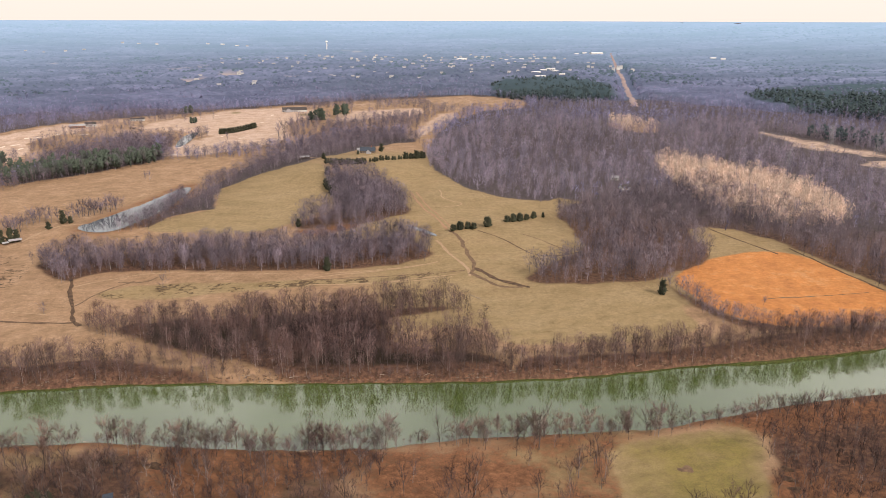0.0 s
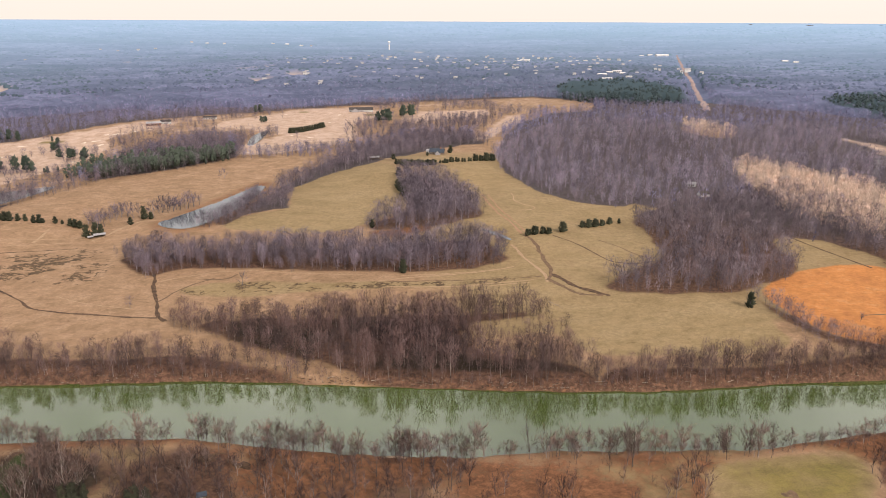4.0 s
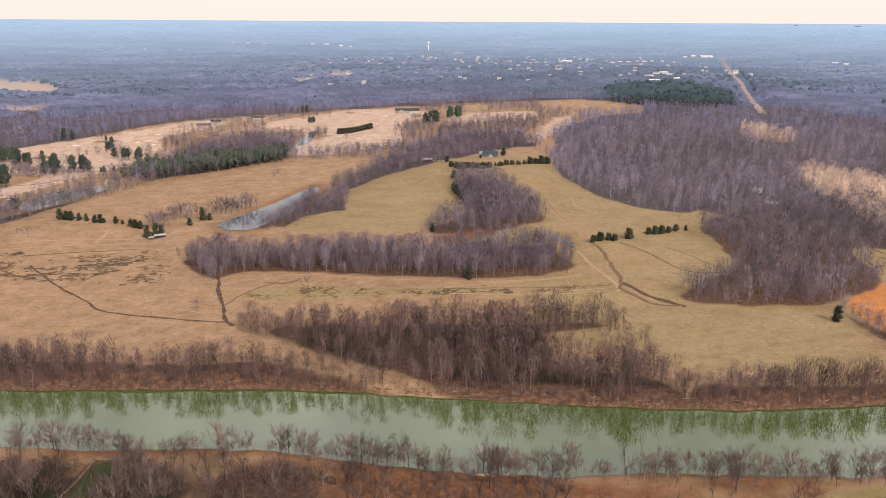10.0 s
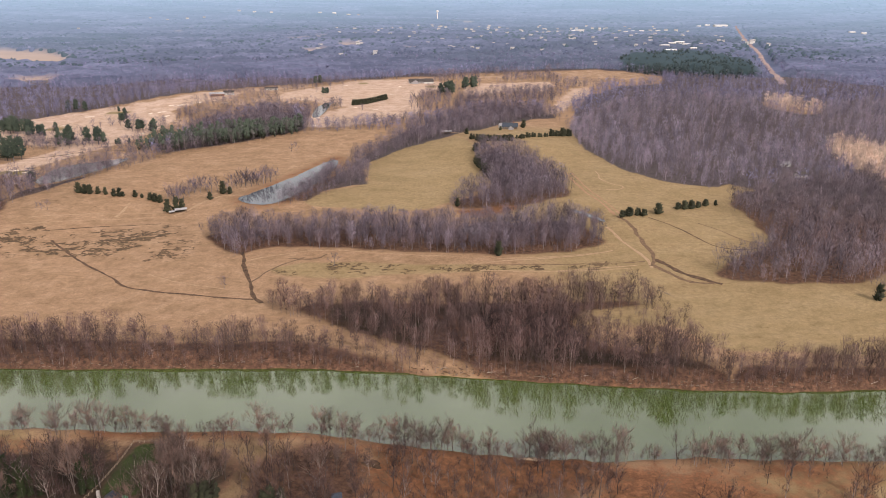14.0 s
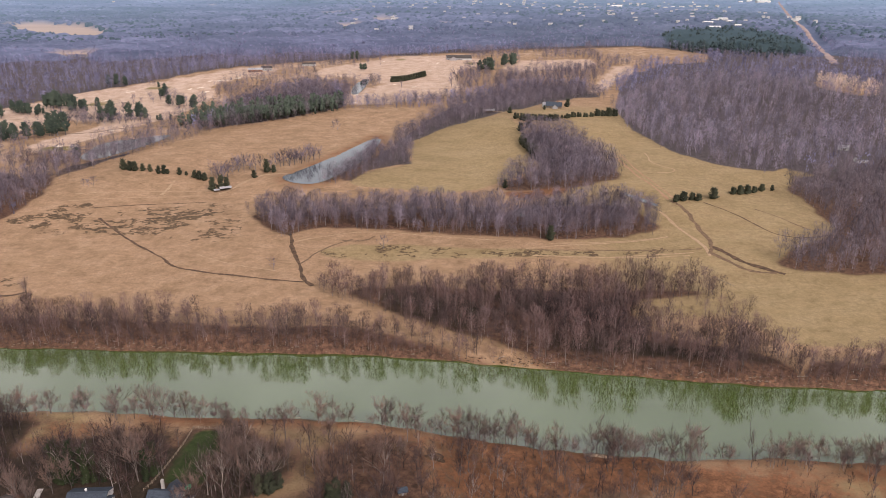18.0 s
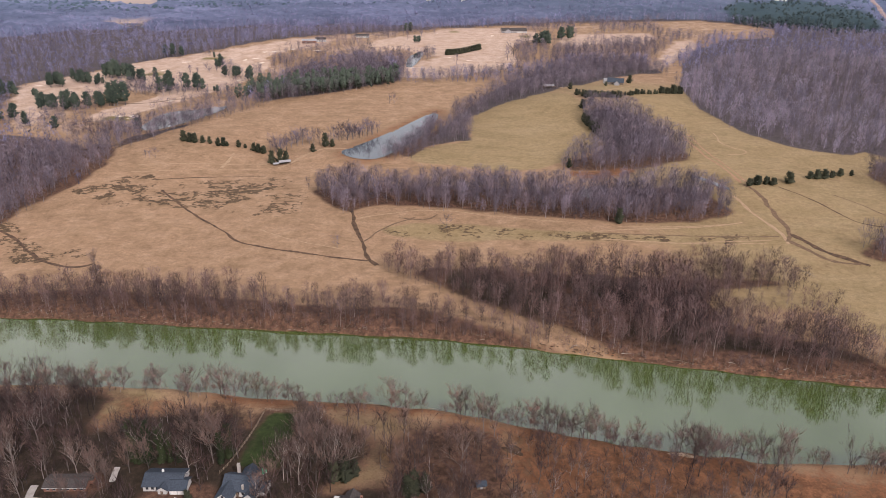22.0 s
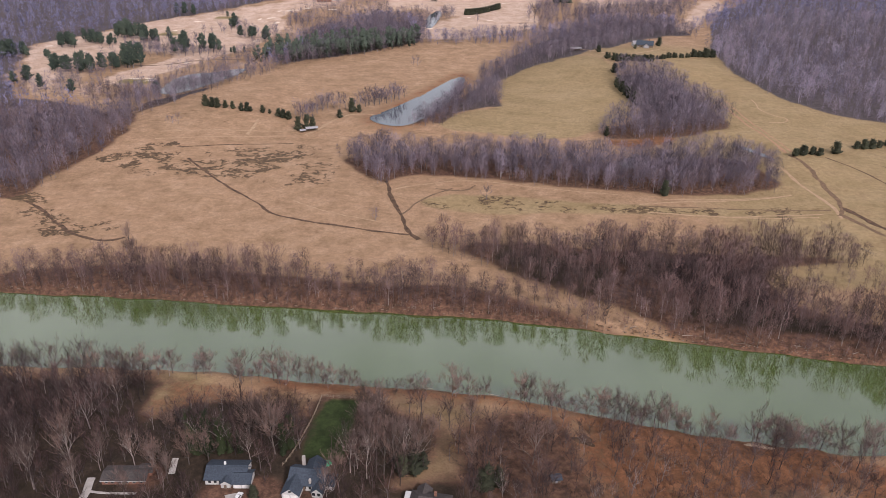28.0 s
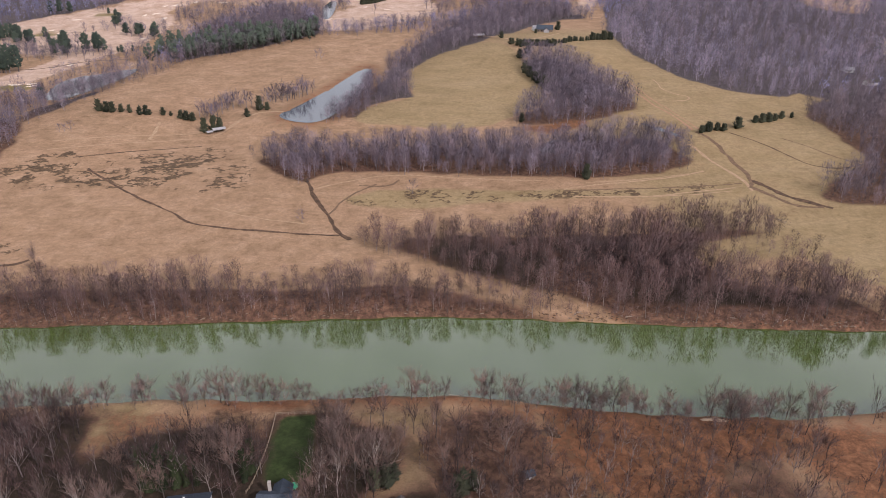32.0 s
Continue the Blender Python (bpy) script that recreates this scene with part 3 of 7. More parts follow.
river_d = inside(X, Y, AREA["river"])
rough_land = np.minimum(inside(X, Y, AREA["golf_land"]), 30)
for g in ("golf_west", "golf_mid", "golf_east", "golf_gap", "field_far"):
    rough_land = np.minimum(rough_land, -inside(X, Y, AREA[g]) - 3)
forest = soft(wooded(X, Y) - 2.5 + wobble * 0.9, 6)
south = soft(330 - Y + 20 * waves(X, Y, 40, 9), 10) * (river_d < 0)
litter = np.maximum(forest, south * soft(waves(X, Y, 45, 31) - 0.55, 0.2) * 0.7)
yard_zone = south * soft(-85 - X + 25 * waves(X, Y, 30, 34), 15) * soft(-river_d - 13, 7)
litter = np.maximum(litter, yard_zone)
litter *= 1 - np.maximum(cover("near_meadow"), cover("near_grass") * 0.58)
litter *= 1 - 0.6 * cover("near_grass_b", w=9)
glade_east = soft(X - 20 + 14 * waves(X, Y, 20, 52), 10) * soft(150 - X, 14) * soft(290 - Y, 8) * (river_d < 0)
litter *= 1 - 0.7 * glade_east
green = np.maximum.reduce([cover("field_green_a"), cover("field_green_b"), cover("field_green_c") * 0.6,
                           cover("strip_green") * 0.8, cover("near_meadow") * 0.9, cover("near_grass_b", w=9) * 0.6, south * soft(waves(X, Y, 30, 35) - 0.5, 0.3) * 0.7])
east_side = soft(X - 20 + 90 * (waves(X, Y, 120, 73) - 0.5), 60) * soft(Y - 430, 10) * soft(1000 - Y, 60)
green = np.maximum(green, east_side * 0.7)
green = np.maximum(green, glade_east * soft(X - 85 + 40 * (waves(X, Y, 22, 53) - 0.5), 22) * 0.8)
golf_zone = soft(inside(X, Y, AREA["golf_land"]), 10)
pale = np.maximum.reduce([golf_zone * (0.05 + 0.5 * waves(X, Y, 60, 71)), cover("golf_west", "golf_mid", "golf_east", "golf_gap", w=9), cover("tan_clearing") * 0.3, cover("field_far") * 0.35, cover("power_strip", "tan_field_east") * 0.6])
bank_far_side = soft(river_d + 3.5, 2.5) * (river_d < 2)
dirt = np.maximum(bank_far_side * 0.35, cover("dirt", w=12) * 0.8)
dirt = np.maximum(dirt, south * soft(waves(X, Y, 38, 33) - 0.36, 0.25) * 0.75 * (1 - cover("near_lawn", "near_meadow")) * (1 - 0.7 * yard_zone))
dirt = np.maximum(dirt, cover("near_grass") * 0.42)
dirt = np.maximum(dirt, soft(inside(X, Y, AREA["pond"]) + 14, 10) * 0.5)
litter = np.maximum(litter, cover("near_wood_mid", "near_wood_east", w=12) * (0.25 + 0.4 * waves(X, Y, 16, 36)) * (1 - cover("near_grass_b", w=3)))
dirt = np.maximum(dirt, cover("earth_mid", w=6) * 0.85)
dirt *= 1 - 0.5 * cover("near_grass_b", w=9)
dirt *= 1 - 0.6 * cover("bank_strip_left", "bank_strip_right", w=6)
litter = np.maximum(litter, cover("bank_strip_left", "bank_strip_right", w=5) * 0.9)
BUNKERS = [(-390, 1178), (-377, 1180), (-407, 1131), (-394, 1139), (-432, 903), (-445, 830), (-352, 1194), (-315, 1192), (-186, 1068),
           (-168, 1059), (-145, 1442), (-45, 1434), (-61, 1344), (-117, 1214), (-87, 1193), (-168, 1121), (-384, 1016), (-503, 1066),
           (-459, 828), (-441, 823), (-432, 773), (-618, 965), (-379, 1114), (-489, 1121), (-488, 1050), (-357, 999)]
GREENS = [(-455, 817), (-504, 1049), (-339, 995), (-456, 1145), (-114, 1462), (13, 1425)]
putting = np.zeros(X.shape)
for cx, cy in GREENS:
    putting = np.maximum(putting, soft(13 - np.hypot((X - cx) * 0.7, Y - cy), 4))
# where tree shade is painted dark: yards, near woods and patches by the river
tree_shade = yard_zone * (0.8 + 0.3 * waves(X, Y, 20, 37)) * (1 - cover("near_lawn", "near_grass", "near_grass_b"))
tree_shade = np.maximum.reduce([tree_shade, cover("near_wood_left", w=8) * 0.85, cover("near_bank_wood_right", w=8) * 0.5, cover("wood_river", w=20) * soft(waves(X, Y, 30, 38) - 0.55, 0.2) * 0.8,
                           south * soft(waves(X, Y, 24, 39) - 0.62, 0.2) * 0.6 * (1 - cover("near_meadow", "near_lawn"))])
tree_shade *= (1 - 0.7 * soft(X + 120 + 16 * (waves(X, Y, 22, 54) - 0.5), 12) * (Y < 330)) * soft(-river_d - 12, 8) * (1 - 0.85 * soft(X - 15, 14) * soft(142 - X, 14) * (Y < 320))
for hx, hy in ((-203, 268), (-176, 266), (-188, 272), (-232, 276)):
    tree_shade *= 1 - soft(7 - np.hypot(X - hx, Y - hy), 4)
putting = np.maximum.reduce([putting, cover("near_meadow", w=14) * (0.75 + 0.4 * waves(X, Y, 18, 48)), cover("near_grass_b", w=9) * 0.45])
wet_ground = np.maximum(cover("field_wet", w=25), cover("strip_green", w=8) * 0.7)
for (ax, ay), (bx, by), wide_ in (((-356, 628), (-318, 590), 9), ((-388, 599), (-345, 597), 7), ((-292, 624), (-259, 598), 10), ((-412, 524), (-366, 486), 9), ((-366, 486), (-340, 492), 6)):
    t_ = np.clip(((X - ax) * (bx - ax) + (Y - ay) * (by - ay)) / ((bx - ax) ** 2 + (by - ay) ** 2), 0, 1)
    wet_ground = wet_ground + 1.6 * soft(wide_ - np.hypot(X - ax - t_ * (bx - ax), Y - ay - t_ * (by - ay)) + wobble, 8)
idx = np.arange(X.size).reshape(X.shape)
quads = np.stack([idx[:-1, :-1], idx[:-1, 1:], idx[1:, 1:], idx[1:, :-1]], -1).reshape(-1, 4)
me = mesh_from("ground", np.stack([X, Y, Z], -1).reshape(-1, 3), quads)
colour_layer(me, "cover_a", np.stack([green, cover("field_orange"), litter], -1).reshape(-1, 3))
colour_layer(me, "cover_b", np.stack([pale, dirt, cover("near_lawn", w=2)], -1).reshape(-1, 3))
colour_layer(me, "cover_c", np.stack([wet_ground, tree_shade, putting * 0.7], -1).reshape(-1, 3))
# where the far wood floor takes its painted shade tone
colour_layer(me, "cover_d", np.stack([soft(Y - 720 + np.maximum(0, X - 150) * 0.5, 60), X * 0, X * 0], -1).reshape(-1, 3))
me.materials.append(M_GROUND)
me.polygons.foreach_set("use_smooth", np.ones(len(me.polygons), bool))
ground = tagged(new("ground", me), "rolling winter pasture and woodland floor of dry grass and leaves", "ground", kind="structure")


def ribbon(name, line, width, mat, label, lift=0.06, seed=0, ragged=0.8):
    """A strip laid along the land: tracks and ditches."""
    p = rounded(line, 3, False)
    d = np.gradient(p, axis=0)
    d /= np.linalg.norm(d, axis=1)[:, None] + 1e-9
    n = np.stack([-d[:, 1], d[:, 0]], 1)
    step = np.r_[0, np.cumsum(np.linalg.norm(np.diff(p, axis=0), axis=1))]
    fine = np.arange(0, step[-1], max(1.2, width * 0.8))
    p = np.stack([np.interp(fine, step, p[:, k]) for k in (0, 1)], 1)
    n = np.stack([np.interp(fine, step, n[:, k]) for k in (0, 1)], 1)
    p = p + n * ((waves(fine, fine * 0, 9, seed + 50) - 0.5) * width * 0.5)[:, None]
    half = width / 2 * (1 - ragged / 2 + ragged * waves(fine, fine * 0, 4, seed + 60))
    rows = []
    for k in (-1.0, -0.4, 0.4, 1.0):
        q = p + n * (half * k)[:, None]
        rows.append(np.c_[q, height(q[:, 0], q[:, 1]) + (lift if abs(k) < 1 else -0.02)])
    v = np.stack(rows, 1).reshape(-1, 3)
    i = np.arange(len(p) - 1)[:, None] * 4 + np.arange(3)[None]
    f = np.stack([i, i + 4, i + 5, i + 1], -1).reshape(-1, 4)
    me = mesh_from(name, v, f)
    me.materials.append(mat)
    me.polygons.foreach_set("use_smooth", np.ones(len(me.polygons), bool))
    return tagged(new(name, me), label, name.replace("_", " "), kind="structure")


def sheet(name, poly, z, mat, label):
    """Level water inside an outline, a little wider than its shore."""
    bm = bmesh.new()
    c = poly.mean(0)
    vs = [bm.verts.new((*(c + (q - c) * 1.02), z)) for q in poly]
    bm.faces.new(vs)
    bmesh.ops.triangulate(bm, faces=bm.faces[:])
    bm.normal_update()
    if sum(f.normal.z for f in bm.faces) < 0:
        bmesh.ops.reverse_faces(bm, faces=bm.faces[:])
    me = bpy.data.meshes.new(name)
    bm.to_mesh(me)
    bm.free()
    me.materials.append(mat)
    return tagged(new(name, me), label, "water", kind="structure")


fb, nb = rounded(far_bank, 2, False), rounded(near_bank, 2, False)
sheet("water", np.concatenate([fb + [0, 3], (nb - [0, 3])[::-1]]), WATER, M_RIVER, "still green river mirroring bare trees and cloud")
for pond_name in POND_LEVEL:
    sheet("water", AREA[pond_name], POND_LEVEL[pond_name] - 0.35, M_POND, "grey farm pond between bare trees")

# ---------------------------------------------------------------- trees
def frusta(p0, p1, r0, r1, sides):
    """Tapered limbs between rows of points; returns verts and triangles."""
    d = p1 - p0
    d = d / (np.linalg.norm(d, axis=1)[:, None] + 1e-9)
    ref = np.where(np.abs(d[:, 2:3]) > 0.9, [[1.0, 0, 0]], [[0, 0, 1.0]])
    u = np.cross(d, ref)
    u /= np.linalg.norm(u, axis=1)[:, None] + 1e-9
    w = np.cross(d, u)
    a = np.arange(sides) * 2 * math.pi / sides
    ring = u[:, None] * np.cos(a)[None, :, None] + w[:, None] * np.sin(a)[None, :, None]
    lo = p0[:, None] + ring * r0[:, None, None]
    k, i, j = len(p0), np.arange(sides), (np.arange(sides) + 1) % sides
    if r1 is None:
        v = np.concatenate([lo, p1[:, None]], 1).reshape(-1, 3)
        f = np.stack([i, j, np.full(sides, sides)], 1)
        n = sides + 1
    else:
        v = np.concatenate([lo, p1[:, None] + ring * r1[:, None, None]], 1).reshape(-1, 3)
        f = np.concatenate([np.stack([i, j, j + sides], 1), np.stack([i, j + sides, i + sides], 1)])
        n = 2 * sides
    return v, (f[None] + (np.arange(k) * n)[:, None, None]).reshape(-1, 3)


def blades(p0, p1, r0, out=None):
    """Fine twigs, one sliver each, broadside to the outside of the crown."""
    d = p1 - p0
    u = np.cross(d, np.stack([d[:, 1], -d[:, 2], d[:, 0]], 1) if out is None else out)
    u *= (r0 / (np.linalg.norm(u, axis=1) + 1e-9))[:, None]
    return np.stack([p0 - u, p0 + u, p1], 1).reshape(-1, 3), np.arange(len(p0) * 3).reshape(-1, 3)


def outward(v, f, stem, high=0.5):
    """Normals: as built on a stem, rounded over the crown as a whole on twigs."""
    n = np.zeros(v.shape)
    face = np.cross(v[f[:, 1]] - v[f[:, 0]], v[f[:, 2]] - v[f[:, 0]])
    for k in range(3):
        np.add.at(n, f[:, k], face)
    n /= np.linalg.norm(n, axis=1)[:, None] + 1e-9
    tall = v[:, 2].max()
    o = (v - [0, 0, tall * high]) * [1.0, 1.0, 0.8]
    o /= np.linalg.norm(o, axis=1)[:, None] + 1e-9
    n = np.where(np.asarray(stem)[:, None] > 0.5, n, n * 0.4 + o * 0.8)
    return n / (np.linalg.norm(n, axis=1)[:, None] + 1e-9)


def set_normals(me, n):
    me.polygons.foreach_set("use_smooth", np.ones(len(me.polygons), bool))
    a = me.attributes.new("custom_normal", 'FLOAT_VECTOR', 'POINT')
    a.data.foreach_set("vector", np.asarray(n, np.float32).ravel())
    me.update()


def joined(*pieces):
    v, f, n = [], [], 0
    for pv, pf in pieces:
        v.append(pv)
        f.append(pf + n)
        n += len(pv)
    return np.concatenate(v), np.concatenate(f)


def aim(rng, k, low, high):
    a, e = rng.uniform(0, 2 * math.pi, k), np.radians(rng.uniform(low, high, k))
    return np.stack([np.cos(a) * np.cos(e), np.sin(a) * np.cos(e), np.sin(e)], 1)


def bare_tree(seed, tall, limbs, twigs, sides, wide, twig_r, branches=0, low=0.28, spread=0.30, slivers=False):
    """A leafless broadleaf tree: (stem verts, tris), (twig verts, tris)."""
    rng = np.random.default_rng(seed)
    lean = rng.normal(0, 0.03, 2) * tall
    top = np.array([lean[0], lean[1], tall * 0.86])
    mid = np.array([lean[0] * 0.2 + rng.normal(0, 0.02) * tall, lean[1] * 0.2, tall * 0.42])
    stem = [frusta(np.array([[0, 0, -0.4], mid]), np.array([mid, top]), np.array([wide, wide * 0.62]), np.array([wide * 0.62, wide * 0.12]), sides)]
    t = np.linspace(low, 0.97, limbs) + rng.normal(0, 0.03, limbs)
    start = np.where((t < 0.5)[:, None], mid * (t / 0.5)[:, None], mid + (top - mid) * ((t - 0.5) / 0.5)[:, None])
    way = aim(rng, limbs, -12, 12)
    steep = np.radians(18 + 52 * t + rng.normal(0, 7, limbs))
    flat = np.linalg.norm(way[:, :2], axis=1)[:, None]
    way = np.c_[way[:, :2] / flat * np.cos(steep)[:, None], np.sin(steep)]
    reach = tall * spread * (1.2 - 0.75 * t) * rng.uniform(0.75, 1.25, limbs)
    elbow = start + way * (reach * 0.55)[:, None]
    end = elbow + (way * 0.75 + [0, 0, 0.55]) * (reach * 0.6)[:, None]
    r = wide * (0.42 - 0.28 * t).clip(0.1)
    stem.append(frusta(start, elbow, r, r * 0.55, 3 if sides < 5 else 4))
    stem.append(frusta(elbow, end, r * 0.55, None, 3))
    base0, base1 = np.concatenate([start, elbow]), np.concatenate([elbow, end])
    if branches:
        k = rng.integers(0, len(base0), branches)
        s = base0[k] + (base1[k] - base0[k]) * rng.uniform(0.25, 1, branches)[:, None]
        dirs = aim(rng, branches, 5, 65)
        out = s - [lean[0] * 0.5, lean[1] * 0.5, 0]
        out[:, 2] = 0
        dirs = dirs + out / (np.linalg.norm(out, axis=1)[:, None] + 0.5) * 0.7
        e = s + dirs * (tall * rng.uniform(0.07, 0.15, branches))[:, None]
        stem.append(frusta(s, e, np.full(branches, wide * 0.11), None, 3))
        base0, base1 = np.concatenate([base0[limbs:], s]), np.concatenate([base1[limbs:], e])
    s, e = spray(rng, twigs, tall, spread, low, top)
    thick = np.full(twigs, twig_r) * rng.uniform(0.6, 1.4, twigs)
    return joined(*stem), blades(s, e, thick, s - [0, 0, tall * 0.45]) if slivers else frusta(s, e, thick, None, 3)


def forked_tree(seed, tall, wide, forks, sides, twig_r, low=0.16, spread=1.0, solid=2):
    """A leafless tree that forks limb by limb: (stem verts, tris), (twig verts, tris)."""
    rng = np.random.default_rng(seed)
    lean = rng.normal(0, 0.035, 2) * tall
    top = np.array([lean[0], lean[1], tall * 0.62])
    mid = np.array([lean[0] * 0.2 + rng.normal(0, 0.02) * tall, lean[1] * 0.2, tall * 0.3])
    stem = [frusta(np.array([[0, 0, -0.4], mid]), np.array([mid, top]), np.array([wide, wide * 0.72]), np.array([wide * 0.72, wide * 0.3]), sides)]
    n = forks[0]
    t = np.sort(rng.uniform(low / 0.62, 1.0, n))
    start = np.where((t < 0.5)[:, None], mid * (t / 0.5)[:, None], mid + (top - mid) * ((t - 0.5) / 0.5)[:, None])
    a = np.arange(n) * 2.4 + rng.uniform(0, 1.0, n)
    lift = np.radians(42 + 36 * t + rng.normal(0, 8, n))
    way = np.c_[np.cos(a) * np.cos(lift) * spread, np.sin(a) * np.cos(lift) * spread, np.sin(lift)]
    way /= np.linalg.norm(way, axis=1)[:, None]
    length = tall * (0.46 - 0.10 * t) * rng.uniform(0.75, 1.1, n)
    r = wide * (0.5 - 0.22 * t)
    twigs = []
    for level in range(len(forks)):
        end = start + way * length[:, None]
        (stem if level < solid else twigs).append(frusta(start, end, r, None, 3) if level < solid else blades(start, end, r, start - [0, 0, tall * 0.4]))
        if level + 1 == len(forks):
            break
        k = forks[level + 1]
        u = np.tile(np.linspace(0.32, 0.97, k), len(start)) + rng.uniform(-0.1, 0.03, len(start) * k)
        p, w, ln, rr = (np.repeat(q, k, 0) for q in (start, way, length, r))
        start = p + w * (ln * u)[:, None]
        side = aim(rng, len(u), -50, 60)
        way = w * 0.75 + side * 0.66 + [0, 0, 0.42]
        way /= np.linalg.norm(way, axis=1)[:, None]
        length = ln * rng.uniform(0.40, 0.72, len(u))
        r = np.maximum(rr * 0.42, twig_r * (1.5 if level == 0 else 1.0))
    return joined(*stem), joined(*twigs)


def spray(rng, twigs, tall, spread, low, top, lumps=7):
    """Fine twigs that fill a rounded, lumpy crown, thicker towards its skin."""
    h = low + 0.06 + (1.0 - low - 0.06) * rng.uniform(0, 1, twigs) ** 0.72
    u = (h - low) / (1 - low)
    prof = np.clip(1 - np.abs((u - 0.58) / 0.60) ** 2.4, 0.0, 1) ** 0.6
    a = rng.uniform(0, 2 * math.pi, twigs)
    lump = 0.80 + 0.25 * np.sin(a * 2 + rng.uniform(0, 6)) * np.sin(u * lumps + rng.uniform(0, 6)) + 0.15 * np.sin(a * 5 + u * 9)
    w = spread * tall * prof * lump
    r = w * rng.uniform(0.05, 1, twigs) ** 0.5
    axis = np.outer(h / 0.86, top[:2])
    e = np.c_[np.cos(a) * r + axis[:, 0], np.sin(a) * r + axis[:, 1], h * tall]
    way = aim(rng, twigs, 0, 80) + np.c_[np.cos(a), np.sin(a), np.full(twigs, 1.2)] * 0.7
    way /= np.linalg.norm(way, axis=1)[:, None]
    s = e - way * (tall * rng.uniform(0.07, 0.17, twigs))[:, None]
    return s, e


def needle_tree(seed, tall, girth, tufts, kind="cedar"):
    rng = np.random.default_rng(seed)
    low = 0.04 if kind == "cedar" else 0.17
    stem = frusta(np.array([[0, 0, -0.3]]), np.array([[0, 0, tall * 0.93]]), np.array([girth * 0.07]), np.array([0.03]), 5)
    t = rng.uniform(low, 1.0, tufts) ** (1.25 if kind == "cedar" else 0.9)
    u = (t - low).clip(0) / (1 - low)
    prof = (1 - u) ** 0.7 * (0.5 + 0.5 * np.minimum(1, u * 6)) if kind == "cedar" else np.sqrt(np.clip(1 - (1.75 * u - 0.65) ** 2, 0.03, 1))
    a = rng.uniform(0, 2 * math.pi, tufts)
    prof = prof * (0.72 + 0.38 * np.sin(a * 2 + seed) ** 2) * (0.8 + 0.35 * np.sin(u * 14 + seed + a))
    r = girth * prof * rng.uniform(0.35, 1.0, tufts)
    s = np.stack([np.cos(a) * r * 0.72, np.sin(a) * r * 0.72, t * tall], 1)
    e = s + np.stack([np.cos(a), np.sin(a), rng.uniform(0.1, 1.1, tufts)], 1) * (girth * rng.uniform(0.25, 0.5, tufts))[:, None]
    size = np.sqrt(190 / max(tufts, 14))
    return stem, frusta(s, e, girth * rng.uniform(0.08, 0.2, tufts) * size, None, 3)


def tree_layer(me, count, stem, tint):
    colour_layer(me, "tree", np.stack([tint, stem, tint * 0], 1))


def grove(name, kinds, spots, mats, label, category="woods"):
    """Uncountable trees as one mesh. kinds: list of (stem, twigs); spots: rows of x, y, z, size, turn."""
    rng = np.random.default_rng(len(spots) + 7)
    pick = rng.integers(0, len(kinds), len(spots))
    allv, allf, alln, tints, stems, mat_idx, n = [], [], [], [], [], [], 0
    for k, (stem, twigs) in enumerate(kinds):
        s = spots[pick == k]
        if not len(s):
            continue
        v, f = joined(stem, twigs)
        is_stem = np.r_[np.ones(len(stem[0])), np.zeros(len(twigs[0]))]
        c, sn = np.cos(s[:, 4]), np.sin(s[:, 4])
        q = v[None] * s[:, 3, None, None]
        w = np.stack([q[..., 0] * c[:, None] - q[..., 1] * sn[:, None], q[..., 0] * sn[:, None] + q[..., 1] * c[:, None], q[..., 2]], -1)
        w = w + s[:, None, :3]
        o = outward(v, f, is_stem)[None]
        o = np.stack([o[..., 0] * c[:, None] - o[..., 1] * sn[:, None], o[..., 0] * sn[:, None] + o[..., 1] * c[:, None], o[..., 2] + 0 * c[:, None]], -1)
        alln.append(o.reshape(-1, 3))
        allv.append(w.reshape(-1, 3))
        allf.append((f[None] + (np.arange(len(s)) * len(v))[:, None, None]).reshape(-1, 3) + n)
        tints.append(np.repeat(rng.uniform(0, 1, len(s)), len(v)))
        stems.append(np.tile(is_stem, len(s)))
        mat_idx.append(np.tile(np.r_[np.zeros(len(stem[1]), np.int32), np.ones(len(twigs[1]), np.int32)], len(s)))
        n += w.shape[0] * w.shape[1]
    me = mesh_from(name, np.concatenate(allv), np.concatenate(allf))
    tree_layer(me, n, np.concatenate(stems), np.concatenate(tints))
    set_normals(me, np.concatenate(alln))
    for m in mats:
        me.materials.append(m)
    if len(mats) > 1:
        me.polygons.foreach_set("material_index", np.concatenate(mat_idx).astype(np.int32))
    return tagged(new(name, me), label, category, kind="stuff")


